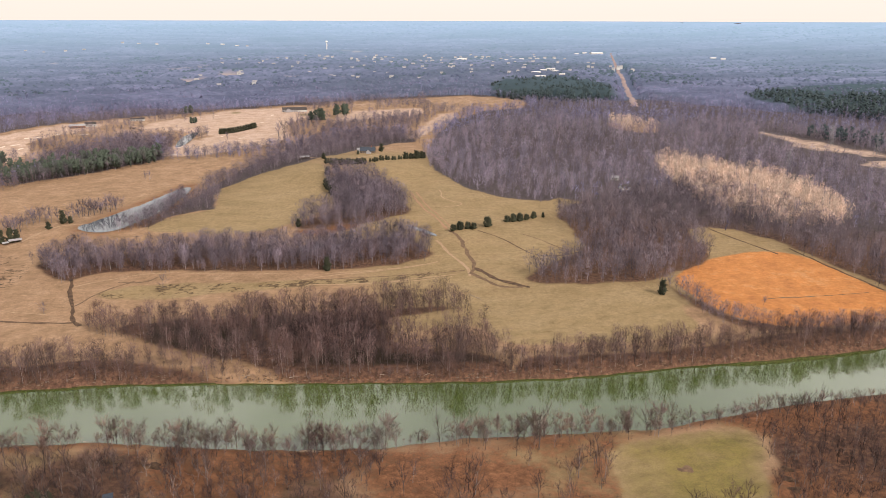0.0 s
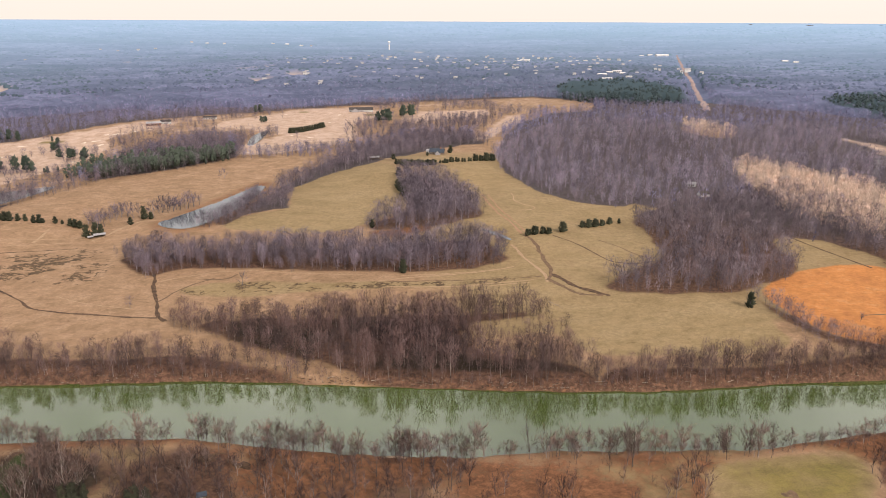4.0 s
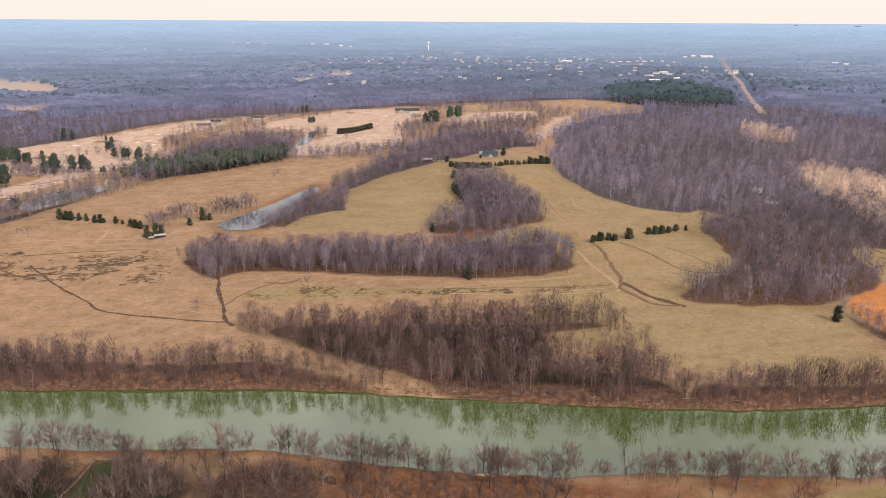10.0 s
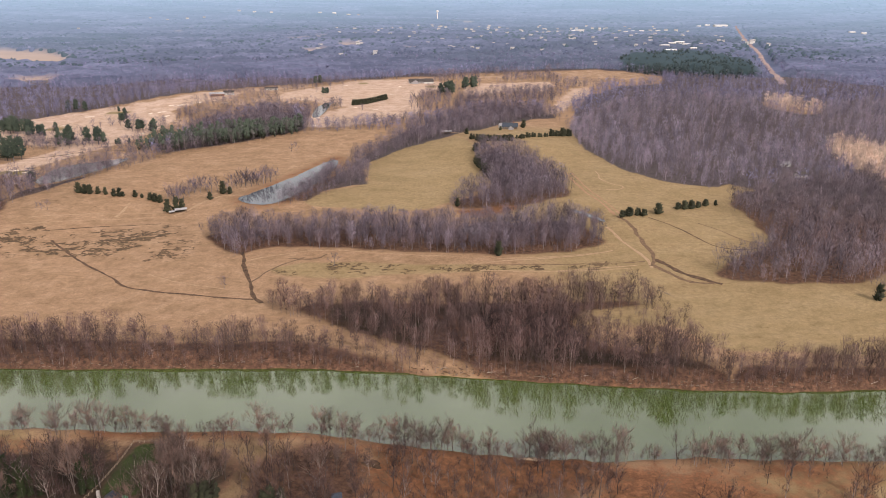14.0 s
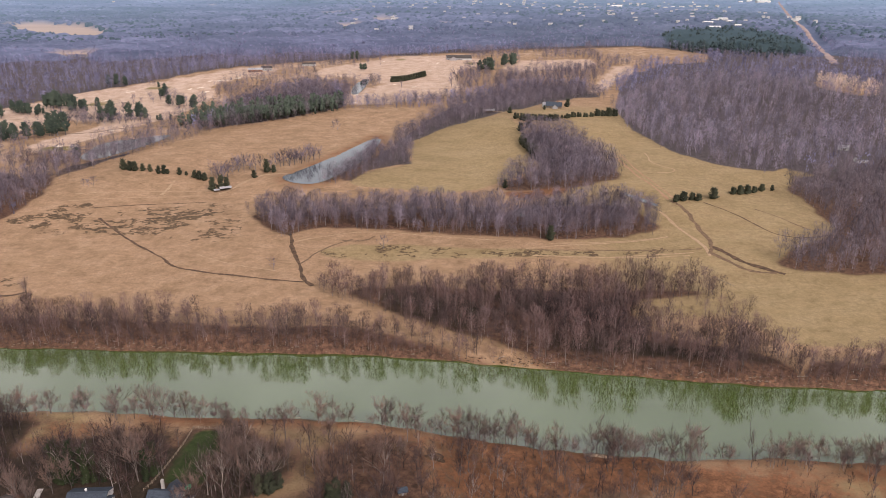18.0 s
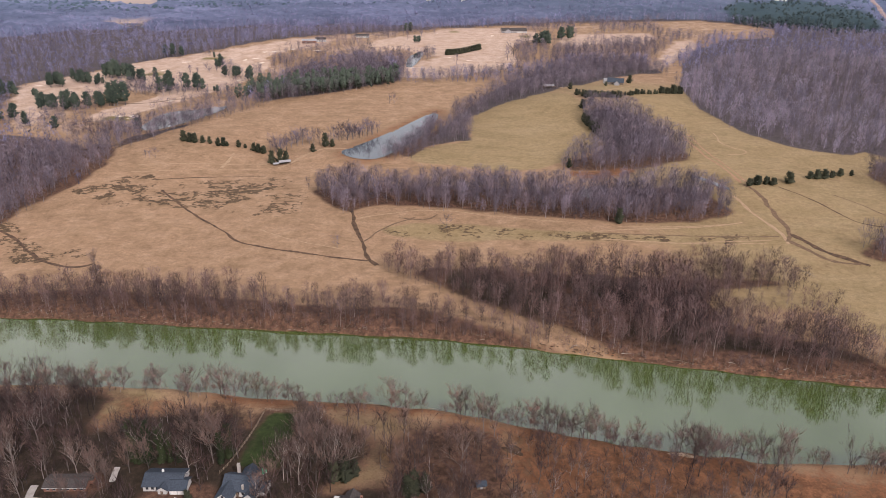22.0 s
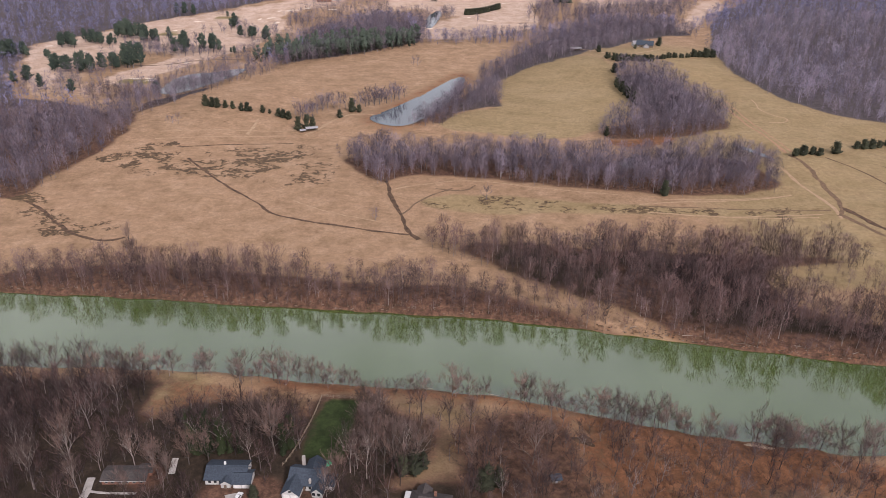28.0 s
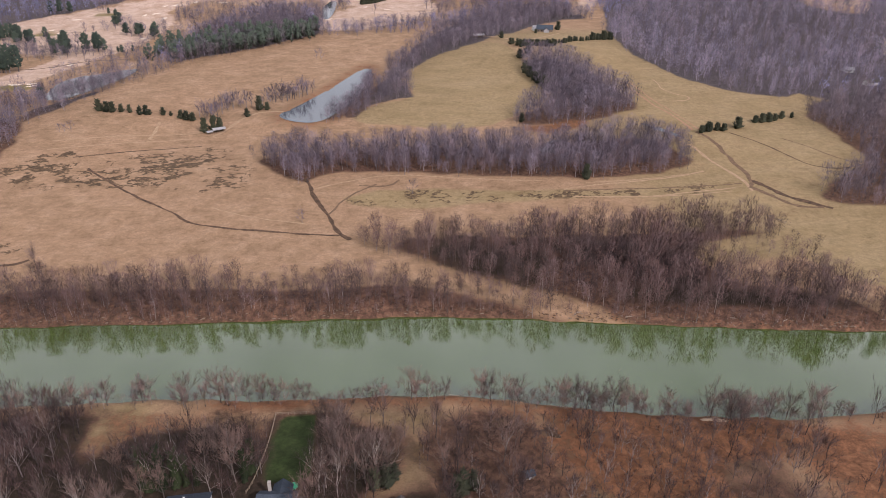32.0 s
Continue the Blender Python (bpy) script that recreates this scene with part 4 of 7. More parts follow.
def scatter(area, gap, seed, size=(0.75, 1.2), small=0.3, margin=0.0, keep=None):
    """Jittered spots inside an outline."""
    rng = np.random.default_rng(seed)
    p = AREA[area] if isinstance(area, str) else area
    lo, hi = p.min(0), p.max(0)
    x, y = np.meshgrid(np.arange(lo[0], hi[0], gap), np.arange(lo[1], hi[1], gap))
    x = x.ravel() + rng.uniform(-0.55, 0.55, x.size) * gap
    y = y.ravel() + rng.uniform(-0.55, 0.55, y.size) * gap
    ok = inside(x, y, p) + (waves(x, y, 12, seed) - 0.5) * gap * 1.5 > margin
    ok &= inside(x, y, AREA["river"]) < -0.8
    for pond_area in ("pond", "pond_upper", "pond_small", "pond_east"):
        ok &= inside(x, y, AREA[pond_area]) < -1
    if keep is not None:
        ok &= keep(x, y, rng)
    x, y = x[ok], y[ok]
    s = rng.uniform(*size, len(x))
    s = np.where(rng.uniform(0, 1, len(x)) < small, s * rng.uniform(0.35, 0.65, len(x)), s)
    s = s * (0.8 + 0.4 * waves(x, y, 30, seed + 1))
    return np.stack([x, y, height(x, y), s, rng.uniform(0, 6.28, len(x))], 1)


def far_tree(seed, tall, twigs, thick):
    """A bare tree seen from far off: a stem, and a round spray of twigs."""
    rng = np.random.default_rng(seed)
    stem = frusta(np.array([[0, 0, -0.5]]), np.array([[0, 0, tall * 0.8]]), np.array([0.2]), None, 3)
    s, e = spray(rng, twigs, tall, 0.32, 0.06, np.zeros(3), 5)
    return stem, blades(s, e, thick * rng.uniform(0.7, 1.3, twigs), s - [0, 0, tall * 0.4])


MID = [bare_tree(100 + k, 18.5, 5, 270, 3, 0.15, 0.074, spread=0.30, slivers=True, low=0.20) for k in range(9)]
MID2 = [bare_tree(200 + k, 18.5, 4, 152, 3, 0.16, 0.104, spread=0.32, slivers=True, low=0.16) for k in range(7)]
LIGHT = [far_tree(300 + k, 17.5, 96, 0.165) for k in range(7)]
FAR = [far_tree(400 + k, 16.5, 26, 0.42) for k in range(6)]
SMALL_PINES = [needle_tree(640 + k, 19.0, 4.6, 14, "pine") for k in range(3)]
BUSH = [bare_tree(500 + k, 4.5, 3, 64, 3, 0.06, 0.05, low=0.02, spread=0.42, slivers=True) for k in range(3)]
PINES = [needle_tree(600 + k, 17.0, 4.0, 56, "pine") for k in range(4)]

wood_label = "leafless grey-brown hardwoods standing close over brown leaf litter"
grove("riverside_woods", MID, scatter("wood_river", 5.2, 1, size=(0.65, 1.15), margin=-5), [M_RIVERWOOD], wood_label)
# oval core of the woods, its trees given the shade-darkened brush colour
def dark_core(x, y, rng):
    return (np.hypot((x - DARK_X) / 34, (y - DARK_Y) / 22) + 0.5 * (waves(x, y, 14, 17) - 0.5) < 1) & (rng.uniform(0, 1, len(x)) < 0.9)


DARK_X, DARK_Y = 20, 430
grove("glade_trees", MID, scatter("river_glade", 10.5, 28, size=(0.6, 0.95)), [M_RIVERWOOD], "scattered bare trees in a grassy glade beside the river woods", "trees")
grove("shaded_thicket", MID, scatter("wood_river", 4.6, 27, size=(0.6, 0.95), keep=dark_core), [M_SHADEBRUSH], "dark tangled thicket in the middle of the riverside woods", "thicket")
grove("long_woods", MID, scatter("wood_long", 5.3, 2, size=(0.85, 1.15)), [M_WOOD], wood_label)
grove("bank_trees", MID, np.concatenate([scatter("bank_strip_left", 4.6, 3, size=(0.55, 0.95), margin=-4), scatter("bank_strip_right", 4.2, 4, size=(0.6, 1.0), margin=-7)]),
      [M_RIVERWOOD], "bare riverbank trees and brush above the waterline", "riverbank trees")
grove("horn_woods", MID2, scatter("wood_horn", 5.4, 5), [M_WOOD], wood_label)
grove("hillside_woods", MID2, scatter("wood_pen", 6.5, 6, keep=lambda x, y, r: (x < 480)), [M_EASTWOOD], wood_label)
grove("creek_woods", MID2, scatter("wood_creek", 6.0, 7, size=(0.65, 1.0), margin=-2, keep=lambda x, y, r: inside(x, y, AREA["field_manor"]) < -1), [M_WOOD], wood_label)
grove("west_woods", MID2, scatter("wood_left", 6.0, 8), [M_WOOD], wood_label)
grove("field_hedgerow", MID2, scatter("hedge_orange", 4.0, 9, size=(0.5, 0.8)), [M_EASTWOOD], "scrubby bare hedgerow beside the orange field", "hedgerow")
grove("creek_pines", PINES, scatter("wood_pine", 5.0, 11, size=(0.85, 1.15), keep=lambda x, y, r: (y > 850) & (x > -335) & (r.uniform(0, 1, len(x)) < np.where(inside(x, y, AREA["wood_pine"]) < 30, 0.97, 0.10)) & (y < 900 + 0.9 * (x + 335))),
      [M_WOOD, M_PINE], "dark green pines along the creek", "pine woods")
grove("belt_pines", PINES, scatter("pine_belt", 6.0, 29, size=(0.75, 1.1), keep=lambda x, y, r: r.uniform(0, 1, len(x)) < 0.55), [M_WOOD, M_PINE], "dense belt of dark green pines above the pasture", "pine woods")
grove("creek_hardwoods", MID2, scatter("wood_pine", 6.0, 12, size=(0.75, 1.15), margin=-8, keep=lambda x, y, r: (inside(x, y, AREA["pine_belt"]) < 2) | (r.uniform(0, 1, len(x)) < 0.4)), [M_WOOD], wood_label)
grove("pond_side_trees", MID2, np.concatenate([scatter("pond_upper", 4.8, 18, size=(0.6, 0.95), margin=-13),
      scatter("pond", 3.7, 19, size=(0.5, 0.85), margin=-11, keep=lambda x, y, r: x > -186 + (y - 690) * 0.36),
      scatter("pond_small", 5.5, 20, size=(0.4, 0.7), margin=-8)]), [M_WOOD], "bare grey trees crowding the pond banks", "pond trees")
pale_d = lambda x, y: inside(x, y, AREA["sunny_slope"])
def open_view(x, y):
    """Off the cleared strips and the low scrub on their near side."""
    ok = inside(x, y, AREA["wood_lane"]) < 0
    for g, far in (("power_strip", 0.055), ("tan_field_east", 0.045), ("wood_lane", 0.012)):
        for k in (0.0, 0.33, 0.66, 1.0):
            ok &= inside(x * (1 + far * k), y * (1 + far * k), AREA[g]) < 0
    return ok


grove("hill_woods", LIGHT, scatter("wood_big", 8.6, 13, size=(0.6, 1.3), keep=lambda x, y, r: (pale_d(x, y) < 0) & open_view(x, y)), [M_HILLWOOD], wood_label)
# sunlit patches of the hill, made by planting paler-coloured trees
grove("pale_slope_woods", LIGHT, np.concatenate([scatter("sunny_slope", 5.6, 14), scatter("tan_clearing", 8.0, 24)]), [M_SUNWOOD], "bare slope trees with sunlight painted into their pale colour", "woods")


CUT_LINE = rounded(PLAN["power_cut"], 1, False)


def from_cut(x, y):
    """Metres from the power line's cleared strip."""
    best = np.full(np.shape(x), 1e9)
    for (ax, ay), (bx, by) in zip(CUT_LINE[:-1], CUT_LINE[1:]):
        ex, ey = bx - ax, by - ay
        t = np.clip(((x - ax) * ex + (y - ay) * ey) / (ex * ex + ey * ey), 0, 1)
        best = np.minimum(best, np.hypot(x - ax - t * ex, y - ay - t * ey))
    return best


def far_open(x, y):
    """Off the far field and the low ground on its near side."""
    ok = np.hypot(x + 747, y - 1539) > 38
    for k in (1.0, 1.015, 1.03):
        ok &= inside(x * k, y * k, AREA["field_nw"]) < 0
    return ok


def beyond_spots(seed, gap, near, far):
    """Wooded land between two distances from the river, outside the named woods."""
    rng = np.random.default_rng(seed)
    x, y = np.meshgrid(np.arange(-1800, 2300, gap), np.arange(500, far, gap))
    x = x.ravel() + rng.uniform(-0.5, 0.5, x.size) * gap
    y = y.ravel() + rng.uniform(-0.5, 0.5, y.size) * gap
    d = np.hypot(x, y)
    ok = (d > near) & (d < far) & (x > -150 - 0.70 * y) & (x < 0.98 * y + 60)
    x, y = x[ok], y[ok]
    ok = wooded(x, y) + (waves(x, y, 38, 77) - 0.5) * 46 > 2
    for w in WOODS:
        ok &= inside(x, y, AREA[w]) < 0
    ok &= (from_cut(x, y) > 17) & far_open(x, y)
    ok &= (inside(x, y, AREA["open"]) < 8) & (inside(x, y, AREA["pine_north"]) < 0)
    x, y = x[ok], y[ok]
    return np.stack([x, y, height(x, y), rng.uniform(0.7, 1.15, len(x)), rng.uniform(0, 6.28, len(x))], 1)


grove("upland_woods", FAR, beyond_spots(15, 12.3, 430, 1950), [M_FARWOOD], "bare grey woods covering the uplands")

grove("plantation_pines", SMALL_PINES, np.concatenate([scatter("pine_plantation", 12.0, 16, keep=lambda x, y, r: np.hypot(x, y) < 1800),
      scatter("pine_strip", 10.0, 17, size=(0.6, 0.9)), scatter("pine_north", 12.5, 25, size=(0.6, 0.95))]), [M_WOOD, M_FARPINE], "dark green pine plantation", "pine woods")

def golf_rim(x, y, rng):
    ok = (inside(x, y, AREA["golf_land"]) < 5) & (inside(x, y, AREA["golf_land"]) > -24) & (y > 900)
    for g in ("golf_west", "golf_mid", "golf_east", "golf_gap", "field_far"):
        ok &= inside(x, y, AREA[g]) < -2
    return ok & (rng.uniform(0, 1, len(x)) < 0.8)


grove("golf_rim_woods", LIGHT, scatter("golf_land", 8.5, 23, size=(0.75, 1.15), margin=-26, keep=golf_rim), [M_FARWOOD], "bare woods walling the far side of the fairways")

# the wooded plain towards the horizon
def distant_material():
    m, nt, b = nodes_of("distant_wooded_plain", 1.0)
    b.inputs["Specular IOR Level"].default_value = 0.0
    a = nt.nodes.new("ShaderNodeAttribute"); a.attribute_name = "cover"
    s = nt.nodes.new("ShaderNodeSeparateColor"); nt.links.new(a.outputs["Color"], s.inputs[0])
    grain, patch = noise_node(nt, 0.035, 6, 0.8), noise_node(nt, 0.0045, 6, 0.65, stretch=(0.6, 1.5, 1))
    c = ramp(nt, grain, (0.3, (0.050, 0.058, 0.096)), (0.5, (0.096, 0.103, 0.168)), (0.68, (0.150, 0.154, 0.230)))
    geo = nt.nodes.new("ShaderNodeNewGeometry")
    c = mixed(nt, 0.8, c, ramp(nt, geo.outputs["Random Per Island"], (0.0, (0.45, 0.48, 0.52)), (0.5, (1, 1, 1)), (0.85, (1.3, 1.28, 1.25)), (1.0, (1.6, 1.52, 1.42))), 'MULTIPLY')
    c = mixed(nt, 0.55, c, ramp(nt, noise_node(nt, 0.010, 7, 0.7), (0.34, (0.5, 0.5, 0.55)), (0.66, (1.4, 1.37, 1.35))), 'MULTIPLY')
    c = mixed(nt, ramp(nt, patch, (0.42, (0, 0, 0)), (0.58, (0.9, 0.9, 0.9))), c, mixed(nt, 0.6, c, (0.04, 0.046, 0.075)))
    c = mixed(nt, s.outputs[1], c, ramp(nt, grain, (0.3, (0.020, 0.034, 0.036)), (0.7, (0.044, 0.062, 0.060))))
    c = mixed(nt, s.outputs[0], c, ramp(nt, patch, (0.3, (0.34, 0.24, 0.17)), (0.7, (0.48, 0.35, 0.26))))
    # distance haze painted in: bluer base colour and a glow that grow farther off
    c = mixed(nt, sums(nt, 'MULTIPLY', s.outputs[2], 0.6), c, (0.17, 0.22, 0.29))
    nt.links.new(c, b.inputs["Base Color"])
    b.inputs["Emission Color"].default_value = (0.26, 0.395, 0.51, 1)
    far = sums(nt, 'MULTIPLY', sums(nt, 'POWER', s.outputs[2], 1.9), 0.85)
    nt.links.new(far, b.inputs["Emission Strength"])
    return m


px = steps(-6500, 6500, -900, 900, 15.0, 1.05)
py = steps(650, 4985, 1500, 2300, 13.0, 1.035)
PX, PY = np.meshgrid(px, py)
PZ = plain_height(PX, PY)
dist = np.hypot(PX, PY)
glade = waves(PX, PY, 260, 21) * 0.6 + waves(PX, PY, 90, 22) * 0.4
clear = soft(glade - 0.90, 0.02) * (dist > 1750) * (dist < 3600)
pine_patch = np.zeros(PX.shape)
for g in ("pine_plantation", "pine_strip", "pine_north"):
    pine_patch = np.maximum(pine_patch, soft(inside(PX, PY, AREA[g]), 12))
clear = np.maximum(clear, soft(inside(PX, PY, AREA["field_nw"]), 8))
pine_patch = np.maximum(pine_patch, 0.35 * soft(waves(PX, PY * 2.2, 520, 41) - 0.74, 0.05))
crown = 6 + 6 * waves(PX, PY, 24, 42) + 5 * waves(PX, PY, 70, 43) + np.random.default_rng(44).uniform(-3, 3, PX.shape)
crown = crown * np.clip(1.15 - (dist - 2000) / 2200, 0.08, 1)
inner = soft(dist - 1600 + 160 * (waves(PX, PY, 80, 45) - 0.5), 28)
keep_low = np.zeros(PX.shape)
for g in ("field_far", "golf_mid", "open", "power_strip", "tan_field_east", "wood_big"):
    keep_low = np.maximum(keep_low, soft(inside(PX, PY, AREA[g]) + 26, 14))
cut_away = np.maximum(soft(24 - from_cut(PX, PY), 10), soft(inside(PX * 1.015, PY * 1.015, AREA["field_nw"]) + 10, 20))
clear = np.maximum.reduce([clear, soft(40 - np.hypot(PX + 747, PY - 1539), 10)])
rise_up = inner * (1 - keep_low)
lift = -16 + (crown * (1 - np.maximum(clear, cut_away)) + 16.5) * rise_up
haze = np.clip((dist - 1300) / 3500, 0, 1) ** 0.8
idx = np.arange(PX.size).reshape(PX.shape)
quads = np.stack([idx[:-1, :-1], idx[:-1, 1:], idx[1:, 1:], idx[1:, :-1]], -1).reshape(-1, 4)
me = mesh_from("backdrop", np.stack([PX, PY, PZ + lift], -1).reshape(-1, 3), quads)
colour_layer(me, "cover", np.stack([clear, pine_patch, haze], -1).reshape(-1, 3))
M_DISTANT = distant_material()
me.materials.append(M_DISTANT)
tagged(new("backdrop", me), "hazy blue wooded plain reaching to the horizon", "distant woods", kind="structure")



def canopy(name, seed, near, far, grain, label):
    """Tree crowns of the far plain, coarser with distance: ragged domes with uneven rims."""
    rng = np.random.default_rng(seed)
    rows, d = [], near
    while d < far:
        a = np.arange(-0.72, 0.80, grain) + rng.uniform(0, grain)
        a = a + rng.uniform(-0.5, 0.5, len(a)) * grain
        r = d * (1 + rng.uniform(-0.7, 0.7, len(a)) * grain * 1.5)
        rows.append(np.stack([np.sin(a) * r, np.cos(a) * r, np.full(len(a), d * grain)], 1))
        d *= 1 + grain * 1.5
    x, y, w = np.concatenate(rows).T
    free = waves(x, y, 260, 21) * 0.6 + waves(x, y, 90, 22) * 0.4
    ok = (free < 0.89) & (from_cut(x, y) > 20) & far_open(x, y)
    ok &= (inside(x, y, AREA["field_far"]) < -20) & (rng.uniform(0, 1, len(x)) < 0.45 + 0.75 * waves(x, y * 1.6, 160, 46))
    x, y, w = x[ok], y[ok], w[ok]
    n, dist_ = len(x), np.hypot(x, y)
    fade = np.clip(1.15 - (dist_ - 2000) / 2200, 0.10, 1)
    base = plain_height(x, y) + (4 + 5 * waves(x, y, 70, 43)) * fade
    tall = rng.uniform(5, 11, n) * np.maximum(fade, 0.3)
    wide = w * rng.uniform(0.32, 0.62, n)
    a = np.arange(5) * 1.2566 + rng.uniform(0, 1.2, (n, 1))
    out = wide[:, None] * rng.uniform(0.7, 1.3, (n, 5))
    ring0 = np.stack([x[:, None] + np.cos(a) * out, y[:, None] + np.sin(a) * out, (base - 3)[:, None] + 0 * a], -1)
    out = out * rng.uniform(0.6, 0.95, (n, 5))
    ring1 = np.stack([x[:, None] + np.cos(a) * out, y[:, None] + np.sin(a) * out, (base + tall * 0.6)[:, None] + tall[:, None] * rng.uniform(-0.2, 0.2, (n, 5))], -1)
    top = np.stack([x, y, base + tall], -1)[:, None]
    v = np.concatenate([ring0, ring1, top], 1)
    i = np.arange(5)
    j = (i + 1) % 5
    f = np.concatenate([np.stack([i, j, j + 5], 1), np.stack([i, j + 5, i + 5], 1), np.stack([i + 5, j + 5, i * 0 + 10], 1)])
    f = (f[None] + (np.arange(n) * 11)[:, None, None]).reshape(-1, 3)
    me = mesh_from(name, v.reshape(-1, 3), f)
    green = np.maximum(0.9 * (waves(x, y * 2.2, 420, 41) > 0.70) * (rng.uniform(0, 1, n) < 0.7), 0.9 * (rng.uniform(0, 1, n) < 0.10))
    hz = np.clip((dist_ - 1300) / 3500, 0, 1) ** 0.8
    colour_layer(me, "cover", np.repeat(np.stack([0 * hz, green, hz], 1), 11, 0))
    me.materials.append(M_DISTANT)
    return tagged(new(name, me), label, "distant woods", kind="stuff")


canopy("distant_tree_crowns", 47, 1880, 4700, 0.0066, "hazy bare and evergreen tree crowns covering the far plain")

# ---------------------------------------------------------------- tracks and ditches
M_CUT = plain_material("pinkish_cleared_soil", (0.22, 0.155, 0.142), (0.36, 0.275, 0.25), 0.05, 0.95)
ribbon("power_line_cut", PLAN["power_cut"], 13, M_CUT, "pinkish cleared strip under the power line", lift=1.4, seed=71, ragged=0.5)
for k, (line, width, mat, name, label) in enumerate((
        ("ditch_main", 3.2, M_DITCH, "ditch", "dark eroded drainage ditch across the dry pasture"),
        ("ditch_cross", 2.2, M_DITCH, "ditch", "narrow winding ditch through the pale pasture"),
        ("ditch_left", 3.0, M_DITCH, "ditch", "winding eroded gully in the pasture"),
        ("track_pen", 2.6, M_TRACK, "farm_track", "pale worn farm track across the pasture"),
        ("track_pen_b", 3.4, M_RUT, "farm_track", "dark rutted farm track crossing the pen field"),
        ("track_long", 1.8, M_TRACK, "farm_track", "faint cattle track below the long woods"),
        ("track_long_b", 1.8, M_TRACK, "farm_track", "faint pale track along the strip field"),
        ("track_path", 1.5, M_TRACK, "farm_track", "bare bent path in the hillside pasture"),
        ("fence_ditch", 1.6, M_DITCH, "ditch", "thin dark fence ditch in the pasture"),
        ("dam_track", 3.5, M_TRACK, "farm_track", "reddish track over the pond dam"),
        ("manor_lane", 3.5, M_TRACK, "farm_track", "pale lane to the hilltop house"))):
    ribbon(name, PLAN[line], width, mat, label, seed=k * 3)

# ---------------------------------------------------------------- trees that can be told apart
BANK_ROW_A = [(-231.1,339.7,11.2),(-214.0,334.7,15.7),(-206.0,334.9,11.1),(-200.3,337.5,15.3),(-194.0,337.2,14.1),(-188.9,337.0,11.2),(-183.4,335.8,12.9),(-178.8,335.5,10.9),(-174.5,335.2,9.4),(-169.2,334.4,9.1),(-165.8,334.1,8.3),(-146.8,330.4,6.8),(-139.4,331.3,8.8),(-135.4,330.1,9.4),(-123.4,330.4,14.6),(-116.5,330.1,10.9),(-110.0,329.0,9.4),(-99.8,328.3,4.4),(-95.4,327.3,14.0),(-91.4,327.2,13.2),(-85.7,325.8,12.6),(-80.6,324.8,11.7),(-74.3,325.7,6.8),(-69.1,321.6,10.8),(-62.8,321.6,13.7),(-57.8,320.2,13.6),(-52.7,320.1,14.5),(-46.4,320.0,13.1),(-41.3,319.9,14.5),(-36.4,318.5,12.5)]
BANK_ROW_B = [(-32.5,319.7,11.7),(-28.5,320.8,9.4),(-20.3,314.9,11.6),(-12.7,314.5,7.3),(-3.1,311.8,15.8),(3.2,311.4,14.4),(8.5,308.9,12.9),(13.1,310.7,12.1),(21.3,310.1,13.0),(27.8,308.7,14.9),(32.1,301.6,17.7),(47.7,305.5,7.2),(51.9,305.2,7.2),(65.5,297.7,14.0),(71.8,298.0,13.5),(75.9,298.9,10.5),(80.7,298.5,12.7),(85.6,298.2,12.7),(94.4,295.6,14.0),(98.4,296.1,12.1),(104.0,295.0,13.2),(102.6,287.3,20.5),(116.2,294.2,14.0),(120.6,293.2,11.2),(128.3,293.5,14.0),(135.2,292.3,9.6),(140.0,292.0,8.5),(146.6,292.4,12.7)]
BANK_ROW_C = [(149.1,292.7,12.4),(159.3,292.3,13.0),(162.8,287.5,16.9),(172.0,290.9,12.4),(181.4,291.7,9.4),(189.1,291.8,7.6),(196.5,291.4,8.8),(205.6,291.2,10.1),(211.7,291.0,8.6),(218.7,292.3,11.1),(226.2,296.4,9.7),(232.5,296.2,9.7),(240.5,296.2,7.1),(248.7,296.3,7.2),(257.2,296.8,7.8),(266.5,296.0,6.2),(275.9,295.2,6.6),(285.3,294.4,7.2),(-255.7,335.9,13.9),(-250.3,337.7,11.1),(-244.9,339.6,11.7),(-230.7,341.0,11.2),(-259.7,333.8,14.4)]
YARD_TREES = [(-256.4,274.5,25.3),(-267.6,268.9,24.4),(-272.3,329.4,16.3),(-275.3,315.2,14.5),(-291.9,323.1,11.4),(-259.3,318.1,15.4),(-227.4,295.0,16.0),(-199.2,296.6,20.0),(-194.2,293.6,20.9),(-190.1,293.9,18.6),(-188.3,290.0,20.8),(-186.4,293.1,19.0),(-159.3,281.7,20.7),(-153.0,279.3,19.9),(-152.2,293.1,17.8),(-147.2,281.6,21.4),(-143.4,284.8,20.8),(-139.4,285.9,20.9),(-135.4,288.2,19.2),(-131.4,296.1,14.8),(-115.0,283.1,16.5),(-116.4,306.1,16.1),(-106.7,305.9,8.3),(-97.6,298.1,13.6),(-93.1,290.6,16.8),(-226.2,275.4,16.0),(-222.1,273.4,12.9),(-86.8,299.6,13.1),(-162.3,273.8,15.4),(-165.4,268.4,12.8)]
IVY_TREES = [(-217.9,288.6,23.2),(-215.5,288.7,20.2),(-212.8,288.8,22.2),(-207.7,289.1,19.7),(-204.8,289.9,15.9),(-201.2,289.5,12.5),(-185.0,289.6,17.2),(-183.0,293.6,18.0)]
LOW_EVERGREENS = [(-136.2,282.4,13.1),(-140.2,282.1,11.8),(-133.2,285.5,9.3),(-110.3,276.9,13.1),(-106.3,278.3,10.5),(-112.3,276.0,11.2),(-190.1,267.0,7.7)]
